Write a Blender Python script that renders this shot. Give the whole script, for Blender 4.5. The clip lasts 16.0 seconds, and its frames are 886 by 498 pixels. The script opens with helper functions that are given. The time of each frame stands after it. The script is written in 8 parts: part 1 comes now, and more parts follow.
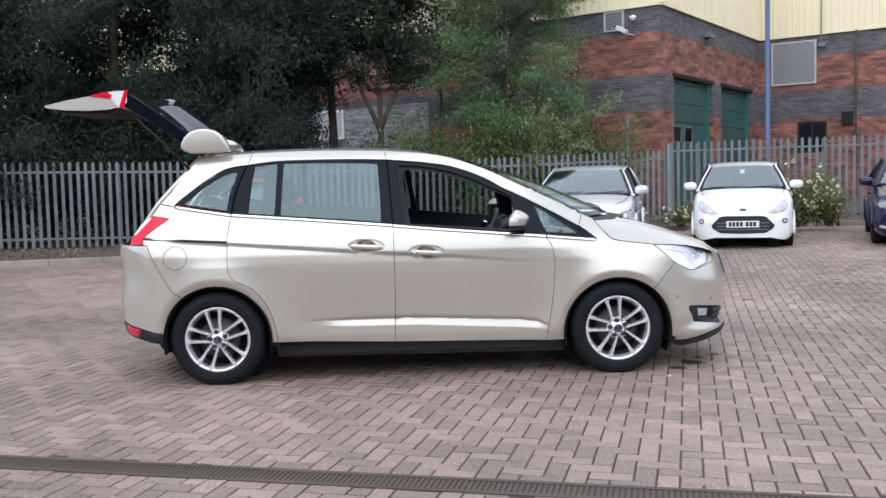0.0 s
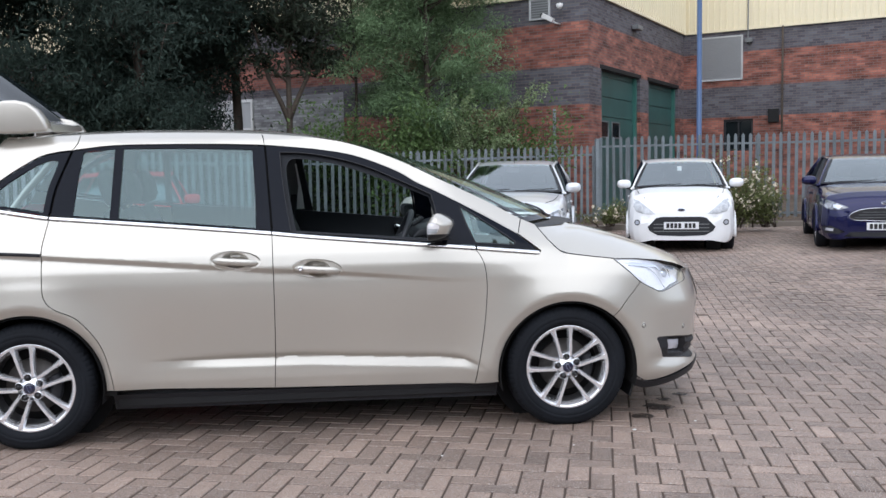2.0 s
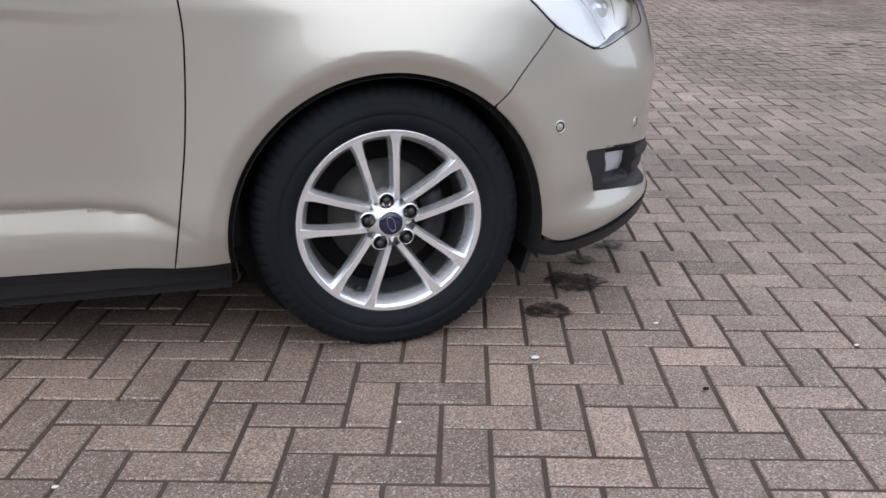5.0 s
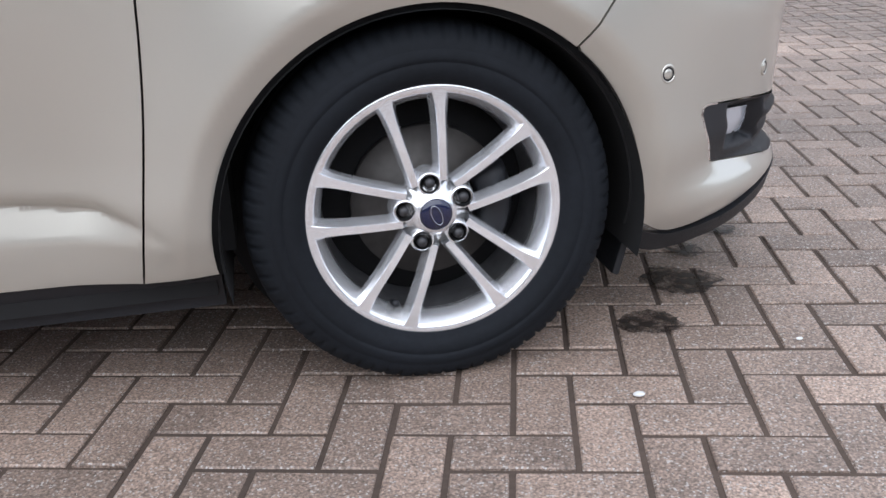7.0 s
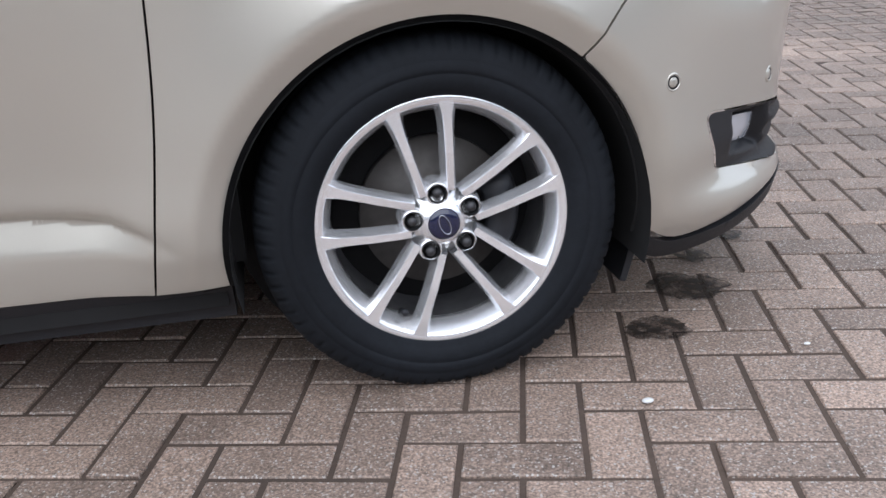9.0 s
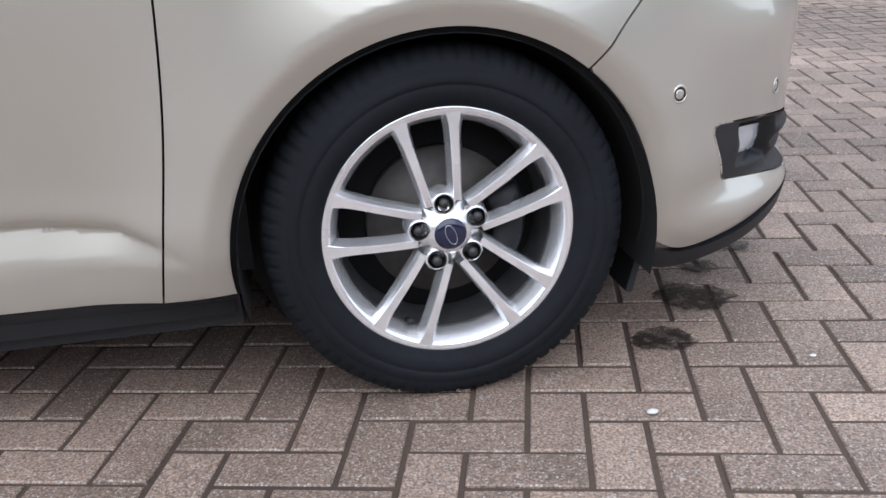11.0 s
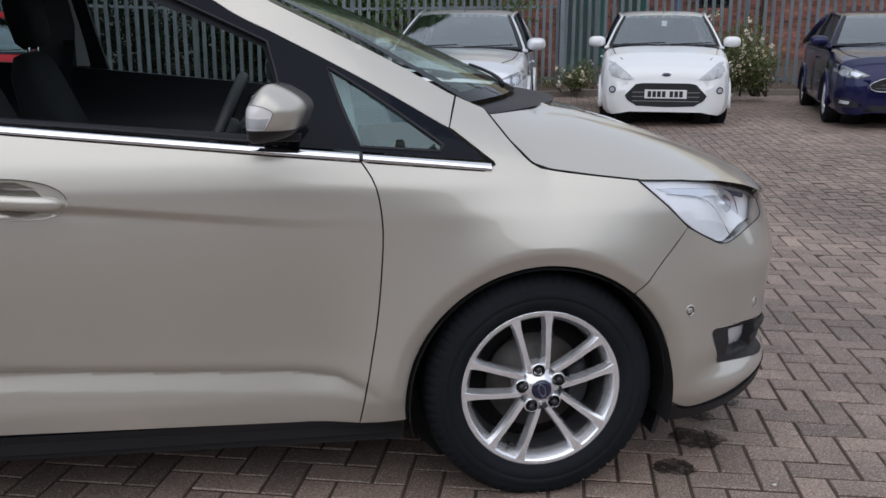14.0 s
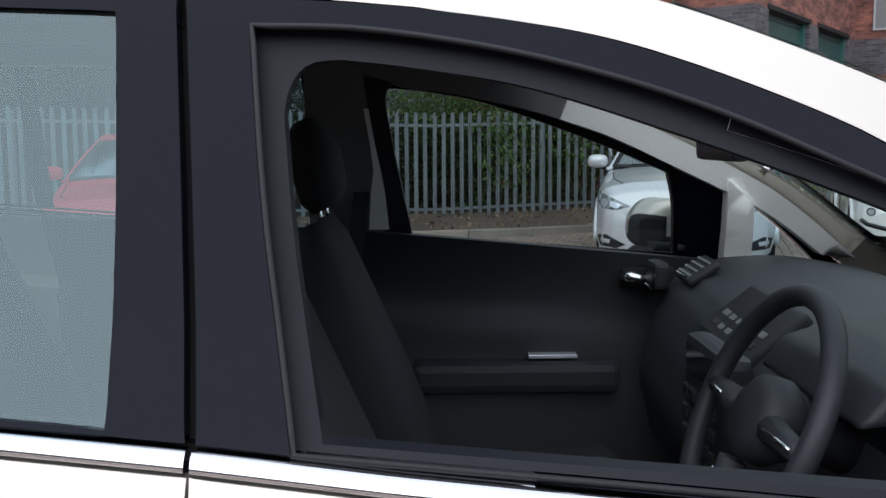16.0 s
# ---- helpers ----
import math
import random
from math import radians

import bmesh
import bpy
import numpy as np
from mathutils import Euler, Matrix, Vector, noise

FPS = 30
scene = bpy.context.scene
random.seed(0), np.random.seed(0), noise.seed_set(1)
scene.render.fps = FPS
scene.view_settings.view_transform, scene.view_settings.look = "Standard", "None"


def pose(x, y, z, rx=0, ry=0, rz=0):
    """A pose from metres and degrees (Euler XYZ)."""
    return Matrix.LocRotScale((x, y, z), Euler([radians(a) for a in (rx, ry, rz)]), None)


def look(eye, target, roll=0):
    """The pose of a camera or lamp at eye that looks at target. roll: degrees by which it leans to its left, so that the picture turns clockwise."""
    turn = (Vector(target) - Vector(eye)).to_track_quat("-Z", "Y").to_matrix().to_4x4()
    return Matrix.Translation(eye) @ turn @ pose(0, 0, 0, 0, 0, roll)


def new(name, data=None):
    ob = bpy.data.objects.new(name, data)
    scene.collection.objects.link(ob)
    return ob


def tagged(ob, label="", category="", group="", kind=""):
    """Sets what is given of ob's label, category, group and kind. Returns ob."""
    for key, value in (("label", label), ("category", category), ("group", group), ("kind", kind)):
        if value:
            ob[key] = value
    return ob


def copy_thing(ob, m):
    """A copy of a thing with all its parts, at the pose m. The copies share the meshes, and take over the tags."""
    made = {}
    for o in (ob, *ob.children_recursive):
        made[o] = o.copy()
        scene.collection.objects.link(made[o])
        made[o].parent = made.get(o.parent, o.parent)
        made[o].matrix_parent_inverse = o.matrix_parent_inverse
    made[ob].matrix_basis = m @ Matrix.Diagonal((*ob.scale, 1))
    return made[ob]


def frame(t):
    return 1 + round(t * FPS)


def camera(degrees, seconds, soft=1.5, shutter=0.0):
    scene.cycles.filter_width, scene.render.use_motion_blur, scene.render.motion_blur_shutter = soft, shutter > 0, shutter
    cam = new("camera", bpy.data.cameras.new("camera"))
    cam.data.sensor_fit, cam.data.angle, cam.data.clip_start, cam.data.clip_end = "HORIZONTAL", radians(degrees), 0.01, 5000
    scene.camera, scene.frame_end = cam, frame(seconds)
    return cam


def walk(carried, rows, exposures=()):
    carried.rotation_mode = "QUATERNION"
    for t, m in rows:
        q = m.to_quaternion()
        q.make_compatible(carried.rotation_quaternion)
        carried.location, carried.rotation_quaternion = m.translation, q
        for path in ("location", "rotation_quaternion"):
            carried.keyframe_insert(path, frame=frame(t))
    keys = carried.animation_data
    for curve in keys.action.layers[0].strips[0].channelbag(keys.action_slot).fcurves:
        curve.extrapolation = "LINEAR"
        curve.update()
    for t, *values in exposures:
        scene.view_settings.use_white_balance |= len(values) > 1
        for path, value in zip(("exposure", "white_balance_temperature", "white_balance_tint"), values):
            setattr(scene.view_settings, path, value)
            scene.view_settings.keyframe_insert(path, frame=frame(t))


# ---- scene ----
cam = camera(51.0, 16.0)
PATH = [
    (0, (1.436, -6.405, 1.368), (1.48, -4.411, 1.224), -1.5),
    (0.5, (1.483, -6.066, 1.372), (1.531, -4.072, 1.224), -1.4),
    (1, (1.477, -5.724, 1.354), (1.564, -3.73, 1.214), -1.0),
    (1.5, (1.5, -5.307, 1.352), (1.646, -3.317, 1.214), -1.2),
    (2, (1.596, -4.837, 1.354), (1.811, -2.855, 1.198), -1.0),
    (2.5, (1.635, -4.37, 1.334), (1.978, -2.408, 1.151), -0.7),
    (3, (1.735, -3.908, 1.31), (2.195, -1.974, 1.09), -1.4),
    (3.5, (1.874, -3.429, 1.294), (2.383, -1.518, 0.993), -1.1),
    (4, (2.041, -2.911, 1.216), (2.583, -1.044, 0.749), 0.1),
    (4.2, (2.121, -2.725, 1.17), (2.667, -0.875, 0.641), 0.5),
    (6.3, (2.516, -1.515, 0.842), (2.869, 0.322, 0.134), -2.2),
    (6.5, (2.511, -1.508, 0.841), (2.864, 0.329, 0.133), -2.2),
    (7, (2.51, -1.5, 0.838), (2.86, 0.335, 0.124), -2.7),
    (7.5, (2.509, -1.495, 0.833), (2.857, 0.341, 0.12), -2.9),
    (8, (2.506, -1.497, 0.837), (2.852, 0.341, 0.129), -3.1),
    (8.5, (2.505, -1.503, 0.845), (2.846, 0.336, 0.139), -3.3),
    (11, (2.51, -1.514, 0.859), (2.83, 0.335, 0.168), -3.2),
    (11.5, (2.513, -1.525, 0.869), (2.816, 0.328, 0.181), -3.1),
    (12, (2.515, -1.599, 0.902), (2.81, 0.261, 0.228), -3.0),
    (12.5, (2.48, -1.769, 0.974), (2.807, 0.096, 0.328), -2.5),
    (13, (2.426, -2.084, 1.086), (2.766, -0.212, 0.469), -1.4),
    (13.5, (2.347, -2.358, 1.174), (2.692, -0.472, 0.608), -0.2),
    (14, (2.133, -2.345, 1.283), (2.441, -0.421, 0.829), 0.2),
    (14.5, (1.867, -2.094, 1.35), (2.06, -0.132, 1.016), -0.2),
    (15, (1.693, -1.666, 1.39), (1.764, 0.312, 1.104), -0.4),
    (15.5, (1.546, -1.256, 1.392), (1.571, 0.729, 1.141), 0.0),
    (16, (1.47, -0.815, 1.372), (1.481, 1.172, 1.144), -0.5),
]
EXPOSURES = [(0.0, 1.02, 6350, 10), (1.5, 0.90, 6350, 10), (2.5, 0.86, 6350, 10), (3.5, 0.60, 6400, 10), (4.2, 0.56, 6450, 10), (6.3, 1.10, 6320, 9), (8.5, 1.0, 6320, 9), (11.5, 1.02, 6320, 9), (12.5, 0.56, 6400, 10), (13.0, 0.32, 6450, 10),
             (13.5, 0.21, 6400, 10), (14.0, 0.22, 6450, 10), (14.5, 0.45, 6750, 11), (15.0, 1.02, 6650, 12), (15.5, 1.04, 6550, 13), (16.0, 0.86, 6450, 12)]
walk(cam, [(t, look(eye, target, roll)) for t, eye, target, roll in PATH], EXPOSURES)

# ---- light ----
world = bpy.data.worlds.new("sky")
scene.world = world
world.use_nodes = True
wn, wl = world.node_tree.nodes, world.node_tree.links
sky = wn.new("ShaderNodeTexSky")
sky.sky_type = "NISHITA"
sky.sun_disc = False
sky.sun_elevation, sky.sun_rotation = radians(60), radians(200)
cloud = wn.new("ShaderNodeMixRGB")          # an overcast: mostly even cloud, a little of the clear sky's gradient
cloud.inputs[0].default_value = 0.82
cloud.inputs[2].default_value = (4.35, 4.6, 5.15, 1)
wl.new(sky.outputs[0], cloud.inputs[1])
wl.new(cloud.outputs[0], wn["Background"].inputs["Color"])
wn["Background"].inputs["Strength"].default_value = 0.15
sun = new("sun", bpy.data.lights.new("sun", "SUN"))
sun.data.energy, sun.data.angle, sun.data.color = 1.0, radians(90), (1.0, 0.985, 0.97)
sun.matrix_world = look((0, 0, 13), (5, 15, 0))

# ---- materials ----
def material(name, colour, rough=0.6, metal=0.0, coat=0.0, spread=0.12, grain=40.0, bump=0.0, stain=0.0, stain_scale=1.5, per_object=0.0, island=0.0, spec=0.5, flake=0.0, coords="Object", speck=0.0):
    """A surface with grain at a fine scale and stains at a coarse one, in metres."""
    m = bpy.data.materials.new(name)
    m.use_nodes = True
    n, l = m.node_tree.nodes, m.node_tree.links
    b = n["Principled BSDF"]
    b.inputs["Roughness"].default_value, b.inputs["Metallic"].default_value = rough, metal
    b.inputs["Coat Weight"].default_value, b.inputs["Coat Roughness"].default_value = coat, 0.04
    b.inputs["Specular IOR Level"].default_value = spec
    place = n.new("ShaderNodeTexCoord")
    fine = n.new("ShaderNodeTexNoise")
    fine.inputs["Scale"].default_value, fine.inputs["Detail"].default_value = grain, 4
    vector = place.outputs[coords]
    if per_object:
        who, shift = n.new("ShaderNodeObjectInfo"), n.new("ShaderNodeVectorMath")
        shift.operation = "MULTIPLY_ADD"
        shift.inputs[0].default_value = (31.0, 17.0, 23.0)
        l.new(who.outputs["Random"], shift.inputs[1])
        l.new(vector, shift.inputs[2])
        vector = shift.outputs[0]
    l.new(vector, fine.inputs["Vector"])
    broad = n.new("ShaderNodeTexNoise")
    broad.inputs["Scale"].default_value, broad.inputs["Detail"].default_value = stain_scale, 5
    l.new(vector, broad.inputs["Vector"])
    light = n.new("ShaderNodeMapRange")
    light.inputs[3].default_value, light.inputs[4].default_value = 1 - spread, 1 + spread
    if speck:
        light.inputs[1].default_value, light.inputs[2].default_value = 0.28, 0.72
    l.new(fine.outputs["Fac"], light.inputs[0])
    dirt = n.new("ShaderNodeMapRange")
    dirt.inputs[1].default_value, dirt.inputs[2].default_value = 0.35, 0.7
    dirt.inputs[3].default_value, dirt.inputs[4].default_value = 1 - stain, 1 + stain * 0.4
    l.new(broad.outputs["Fac"], dirt.inputs[0])
    both = n.new("ShaderNodeMath")
    both.operation = "MULTIPLY"
    l.new(light.outputs[0], both.inputs[0])
    l.new(dirt.outputs[0], both.inputs[1])
    value = both.outputs[0]
    for source, amount in (("object", per_object), ("island", island)):
        if amount:
            info = n.new("ShaderNodeObjectInfo" if source == "object" else "ShaderNodeNewGeometry")
            vary = n.new("ShaderNodeMapRange")
            vary.inputs[3].default_value, vary.inputs[4].default_value = 1 - amount, 1 + amount
            l.new(info.outputs["Random" if source == "object" else "Random Per Island"], vary.inputs[0])
            more = n.new("ShaderNodeMath")
            more.operation = "MULTIPLY"
            l.new(value, more.inputs[0])
            l.new(vary.outputs[0], more.inputs[1])
            value = more.outputs[0]
    tint = n.new("ShaderNodeVectorMath")
    tint.operation = "SCALE"
    tint.inputs[0].default_value = colour
    l.new(value, tint.inputs["Scale"])
    l.new(tint.outputs[0], b.inputs["Base Color"])
    if speck:
        # crushed stone: each grain its own tone, a few of them pale
        stones = n.new("ShaderNodeTexVoronoi")
        stones.inputs["Scale"].default_value = 300
        l.new(vector, stones.inputs["Vector"])
        parts = n.new("ShaderNodeSeparateColor")
        l.new(stones.outputs["Color"], parts.inputs[0])
        tone = n.new("ShaderNodeMapRange")
        tone.inputs[3].default_value, tone.inputs[4].default_value = 0.62, 1.36
        l.new(parts.outputs[0], tone.inputs[0])
        grain_tint = n.new("ShaderNodeVectorMath")
        grain_tint.operation = "SCALE"
        l.new(tint.outputs[0], grain_tint.inputs[0])
        l.new(tone.outputs[0], grain_tint.inputs["Scale"])
        pick = n.new("ShaderNodeMapRange")
        pick.inputs[1].default_value, pick.inputs[2].default_value = 0.89, 0.98
        l.new(parts.outputs[1], pick.inputs[0])
        pale = n.new("ShaderNodeMixRGB")
        pale.inputs[2].default_value = (speck, speck * 0.93, speck * 0.88, 1)
        l.new(pick.outputs[0], pale.inputs[0])
        l.new(grain_tint.outputs[0], pale.inputs[1])
        l.new(pale.outputs[0], b.inputs["Base Color"])
    if bump:
        relief = n.new("ShaderNodeBump")
        relief.inputs["Strength"].default_value, relief.inputs["Distance"].default_value = 1.0, bump
        l.new(fine.outputs["Fac"], relief.inputs["Height"])
        l.new(relief.outputs[0], b.inputs["Normal"])
    if flake:
        spark = n.new("ShaderNodeMapRange")
        spark.inputs[3].default_value, spark.inputs[4].default_value = rough - flake, rough + flake
        l.new(fine.outputs["Fac"], spark.inputs[0])
        l.new(spark.outputs[0], b.inputs["Roughness"])
    return m


def glass(name, colour, weight=0.75, rough=0.0, gloss_by=1.3, tone=(0.8, 0.8, 0.8)):
    """A clear or tinted pane: part see-through, part mirror, as thin glass is."""
    m = bpy.data.materials.new(name)
    m.use_nodes = True
    n, l = m.node_tree.nodes, m.node_tree.links
    n.remove(n["Principled BSDF"])
    clear, gloss, mix = n.new("ShaderNodeBsdfTransparent"), n.new("ShaderNodeBsdfGlossy"), n.new("ShaderNodeMixShader")
    clear.inputs["Color"].default_value = (*colour, 1)
    gloss.inputs["Roughness"].default_value = rough
    gloss.inputs["Color"].default_value = (*tone, 1)
    edge, fall, amount = n.new("ShaderNodeLayerWeight"), n.new("ShaderNodeMath"), n.new("ShaderNodeMath")
    edge.inputs["Blend"].default_value = 0.5
    fall.operation = "POWER"
    fall.inputs[1].default_value = 4.2
    l.new(edge.outputs["Facing"], fall.inputs[0])
    amount.operation, amount.use_clamp = "MULTIPLY_ADD", True
    amount.inputs[1].default_value, amount.inputs[2].default_value = gloss_by, weight
    l.new(fall.outputs[0], amount.inputs[0])
    l.new(amount.outputs[0], mix.inputs[0])
    l.new(clear.outputs[0], mix.inputs[1])
    l.new(gloss.outputs[0], mix.inputs[2])
    l.new(mix.outputs[0], n["Material Output"].inputs["Surface"])
    return m


PAINT = material("champagne_paint", (0.565, 0.538, 0.482), 0.32, 0.55, 1.0, 0.03, 900, 0, 0.02, 2.0, flake=0.012)
BLACK_GLOSS = material("gloss_black_trim", (0.005, 0.007, 0.013), 0.05, 0, 0.0, 0.1, 60, 0, 0.0, spec=0.115)
BLACK_PLASTIC = material("black_plastic", (0.019, 0.020, 0.024), 0.5, 0, 0, 0.25, 500, 0.0004, 0.15, spec=0.35)
RUBBER = material("tyre_rubber", (0.010, 0.012, 0.016), 0.8, 0, 0, 0.25, 90, 0.0005, 0.25, 6, spec=0.22)
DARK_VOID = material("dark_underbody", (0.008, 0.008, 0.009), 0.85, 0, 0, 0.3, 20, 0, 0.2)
CHROME = material("chrome", (0.85, 0.86, 0.88), 0.08, 1.0, 0, 0.03, 30)
ALLOY = material("silver_alloy", (0.96, 0.97, 1.0), 0.22, 0.75, 0.6, 0.05, 200, 0, 0.06, 8)
# silver darkened to stand for the shade deep inside the wheel
BARREL = material("shaded_barrel", (0.10, 0.10, 0.105), 0.6, 0.3, 0, 0.3, 40, 0, 0.35, 9)
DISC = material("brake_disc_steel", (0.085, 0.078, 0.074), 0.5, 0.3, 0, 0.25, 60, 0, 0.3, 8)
NUT = material("wheel_nut_steel", (0.05, 0.05, 0.054), 0.4, 0.4, 0, 0.1, 60)
BADGE_BLUE = material("badge_blue", (0.006, 0.01, 0.045), 0.2, 0, 0.8, 0.1, 60)
BADGE_SILVER = material("badge_silver", (0.6, 0.62, 0.66), 0.2, 0.9)
TINTED = glass("tinted_window", (0.54, 0.70, 0.71), 0.105, gloss_by=0.8, tone=(0.76, 0.97, 1.0))
CLEAR = glass("clear_window", (0.54, 0.62, 0.60), 0.09, gloss_by=0.9, tone=(0.85, 0.92, 0.92))
CAR_SCREEN = glass("parked_windscreen", (0.72, 0.8, 0.79), 0.27, gloss_by=0.7, tone=(0.9, 0.97, 0.98))
SCREEN = glass("windscreen_glass", (0.64, 0.74, 0.70), 0.05, gloss_by=0.7, tone=(0.75, 0.85, 0.82))
LAMP_COVER = glass("lamp_cover", (0.99, 0.995, 1.0), 0.09, gloss_by=0.8, tone=(0.95, 0.97, 1.0))
LAMP_SILVER = material("lamp_reflector", (0.93, 0.95, 1.0), 0.2, 0.0, 0.6, 0.05, 60)
LAMP_WHITE = material("lamp_white", (0.72, 0.76, 0.84), 0.2, 0.5, 0.5, 0.05, 80)
RED_LENS = material("red_lens", (0.66, 0.008, 0.035), 0.15, 0, 0.12, 0.12, 70, spec=0.3)
WHITE_LENS = material("white_lens", (0.8, 0.78, 0.78), 0.12, 0, 1.0, 0.06, 70)
SEAT = material("charcoal_cloth", (0.022, 0.023, 0.026), 0.9, 0, 0, 0.3, 300, 0.0006, 0.2)
DASH = material("dashboard_plastic", (0.026, 0.029, 0.035), 0.55, 0, 0, 0.2, 400, 0.0004, 0.15)
FRAME_GREY = material("door_frame_grey", (0.011, 0.013, 0.018), 0.55, 0, 0, 0.1, 200, spec=0.25)
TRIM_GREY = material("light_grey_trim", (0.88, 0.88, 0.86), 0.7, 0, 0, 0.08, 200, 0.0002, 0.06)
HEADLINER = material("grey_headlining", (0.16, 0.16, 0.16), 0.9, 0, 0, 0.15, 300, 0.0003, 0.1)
BRICK_PAVER = material("paving_block", (0.284, 0.207, 0.166), 0.55, 0, 0, 0.6, 200, 0.0022, 0.28, 4.0, per_object=0.26, speck=0.47, spec=0.7)
PAVER_REST = material("paving_block_far", (0.284, 0.207, 0.166), 0.55, 0, 0, 0.6, 200, 0.0022, 0.42, 0.45, island=0.27, speck=0.47, spec=0.7)
JOINT = material("joint_sand", (0.085, 0.060, 0.047), 0.95, 0, 0, 0.3, 90, 0.002, 0.3, 2.0)
SOIL = material("bark_soil", (0.105, 0.075, 0.055), 0.95, 0, 0, 0.5, 25, 0.012, 0.3, 1.2)
KERB = material("concrete_kerb", (0.3, 0.265, 0.23), 0.85, 0, 0, 0.2, 60, 0.001, 0.25, 2.0, per_object=0.08)
GALV = material("galvanised_steel", (0.20, 0.228, 0.246), 0.5, 0.45, 0, 0.2, 25, 0, 0.18, 2.0, per_object=0.13)
GRATE = material("cast_iron_grate", (0.115, 0.092, 0.076), 0.7, 0.4, 0, 0.3, 60, 0.001, 0.3)
BLUE_STEEL = material("blue_painted_steel", (0.04, 0.09, 0.20), 0.45, 0, 0.2, 0.1, 30, 0, 0.12)
GREEN_DOOR = material("green_painted_door", (0.036, 0.105, 0.098), 0.45, 0, 0.1, 0.12, 20, 0, 0.2, 1.0)
GREEN_PALE = material("pale_green_door", (0.042, 0.155, 0.13), 0.45, 0, 0.1, 0.1, 20, 0, 0.15, 1.0)
CREAM_CLAD = material("cream_cladding", (0.78, 0.7, 0.5), 0.45, 0, 0, 0.04, 12, 0, 0.05, 0.4)
LOUVRE = material("grey_louvre", (0.3, 0.31, 0.32), 0.5, 0.2, 0, 0.1, 30)
WHITE_METAL = material("white_painted_metal", (0.75, 0.75, 0.74), 0.4, 0, 0.1, 0.06, 30, 0, 0.08)
GREY_METAL = material("grey_painted_metal", (0.17, 0.18, 0.185), 0.55, 0, 0, 0.12, 30, 0, 0.15)
DARK_GLASS = material("dark_window_glass", (0.010, 0.014, 0.016), 0.08, 0, 0.0, 0.1, 10, spec=0.25)
BARK = material("tree_bark", (0.075, 0.058, 0.045), 0.9, 0, 0, 0.4, 30, 0.008, 0.3, 3.0)
LENS_DARK = material("dark_lamp_lens", (0.30, 0.32, 0.34), 0.12, 0.3, 1.0, 0.25, 40, 0, 0.5, 22)
PALE_FRAME = material("pale_grey_frame", (0.48, 0.49, 0.50), 0.5, 0, 0, 0.08, 30, 0, 0.1)
LENS_GREY = material("grey_lamp_lens", (0.52, 0.54, 0.57), 0.2, 0.0, 0.5, 0.15, 40, 0, 0.3, 12)
PLATE_WHITE = material("plate_white", (0.75, 0.76, 0.78), 0.3, 0, 0.2, 0.03, 60)
PLATE_INK = material("plate_ink", (0.012, 0.012, 0.014), 0.4)
FLOWER = material("pale_blossom", (0.74, 0.66, 0.54), 0.7, 0, 0, 0.2, 40, island=0.25)


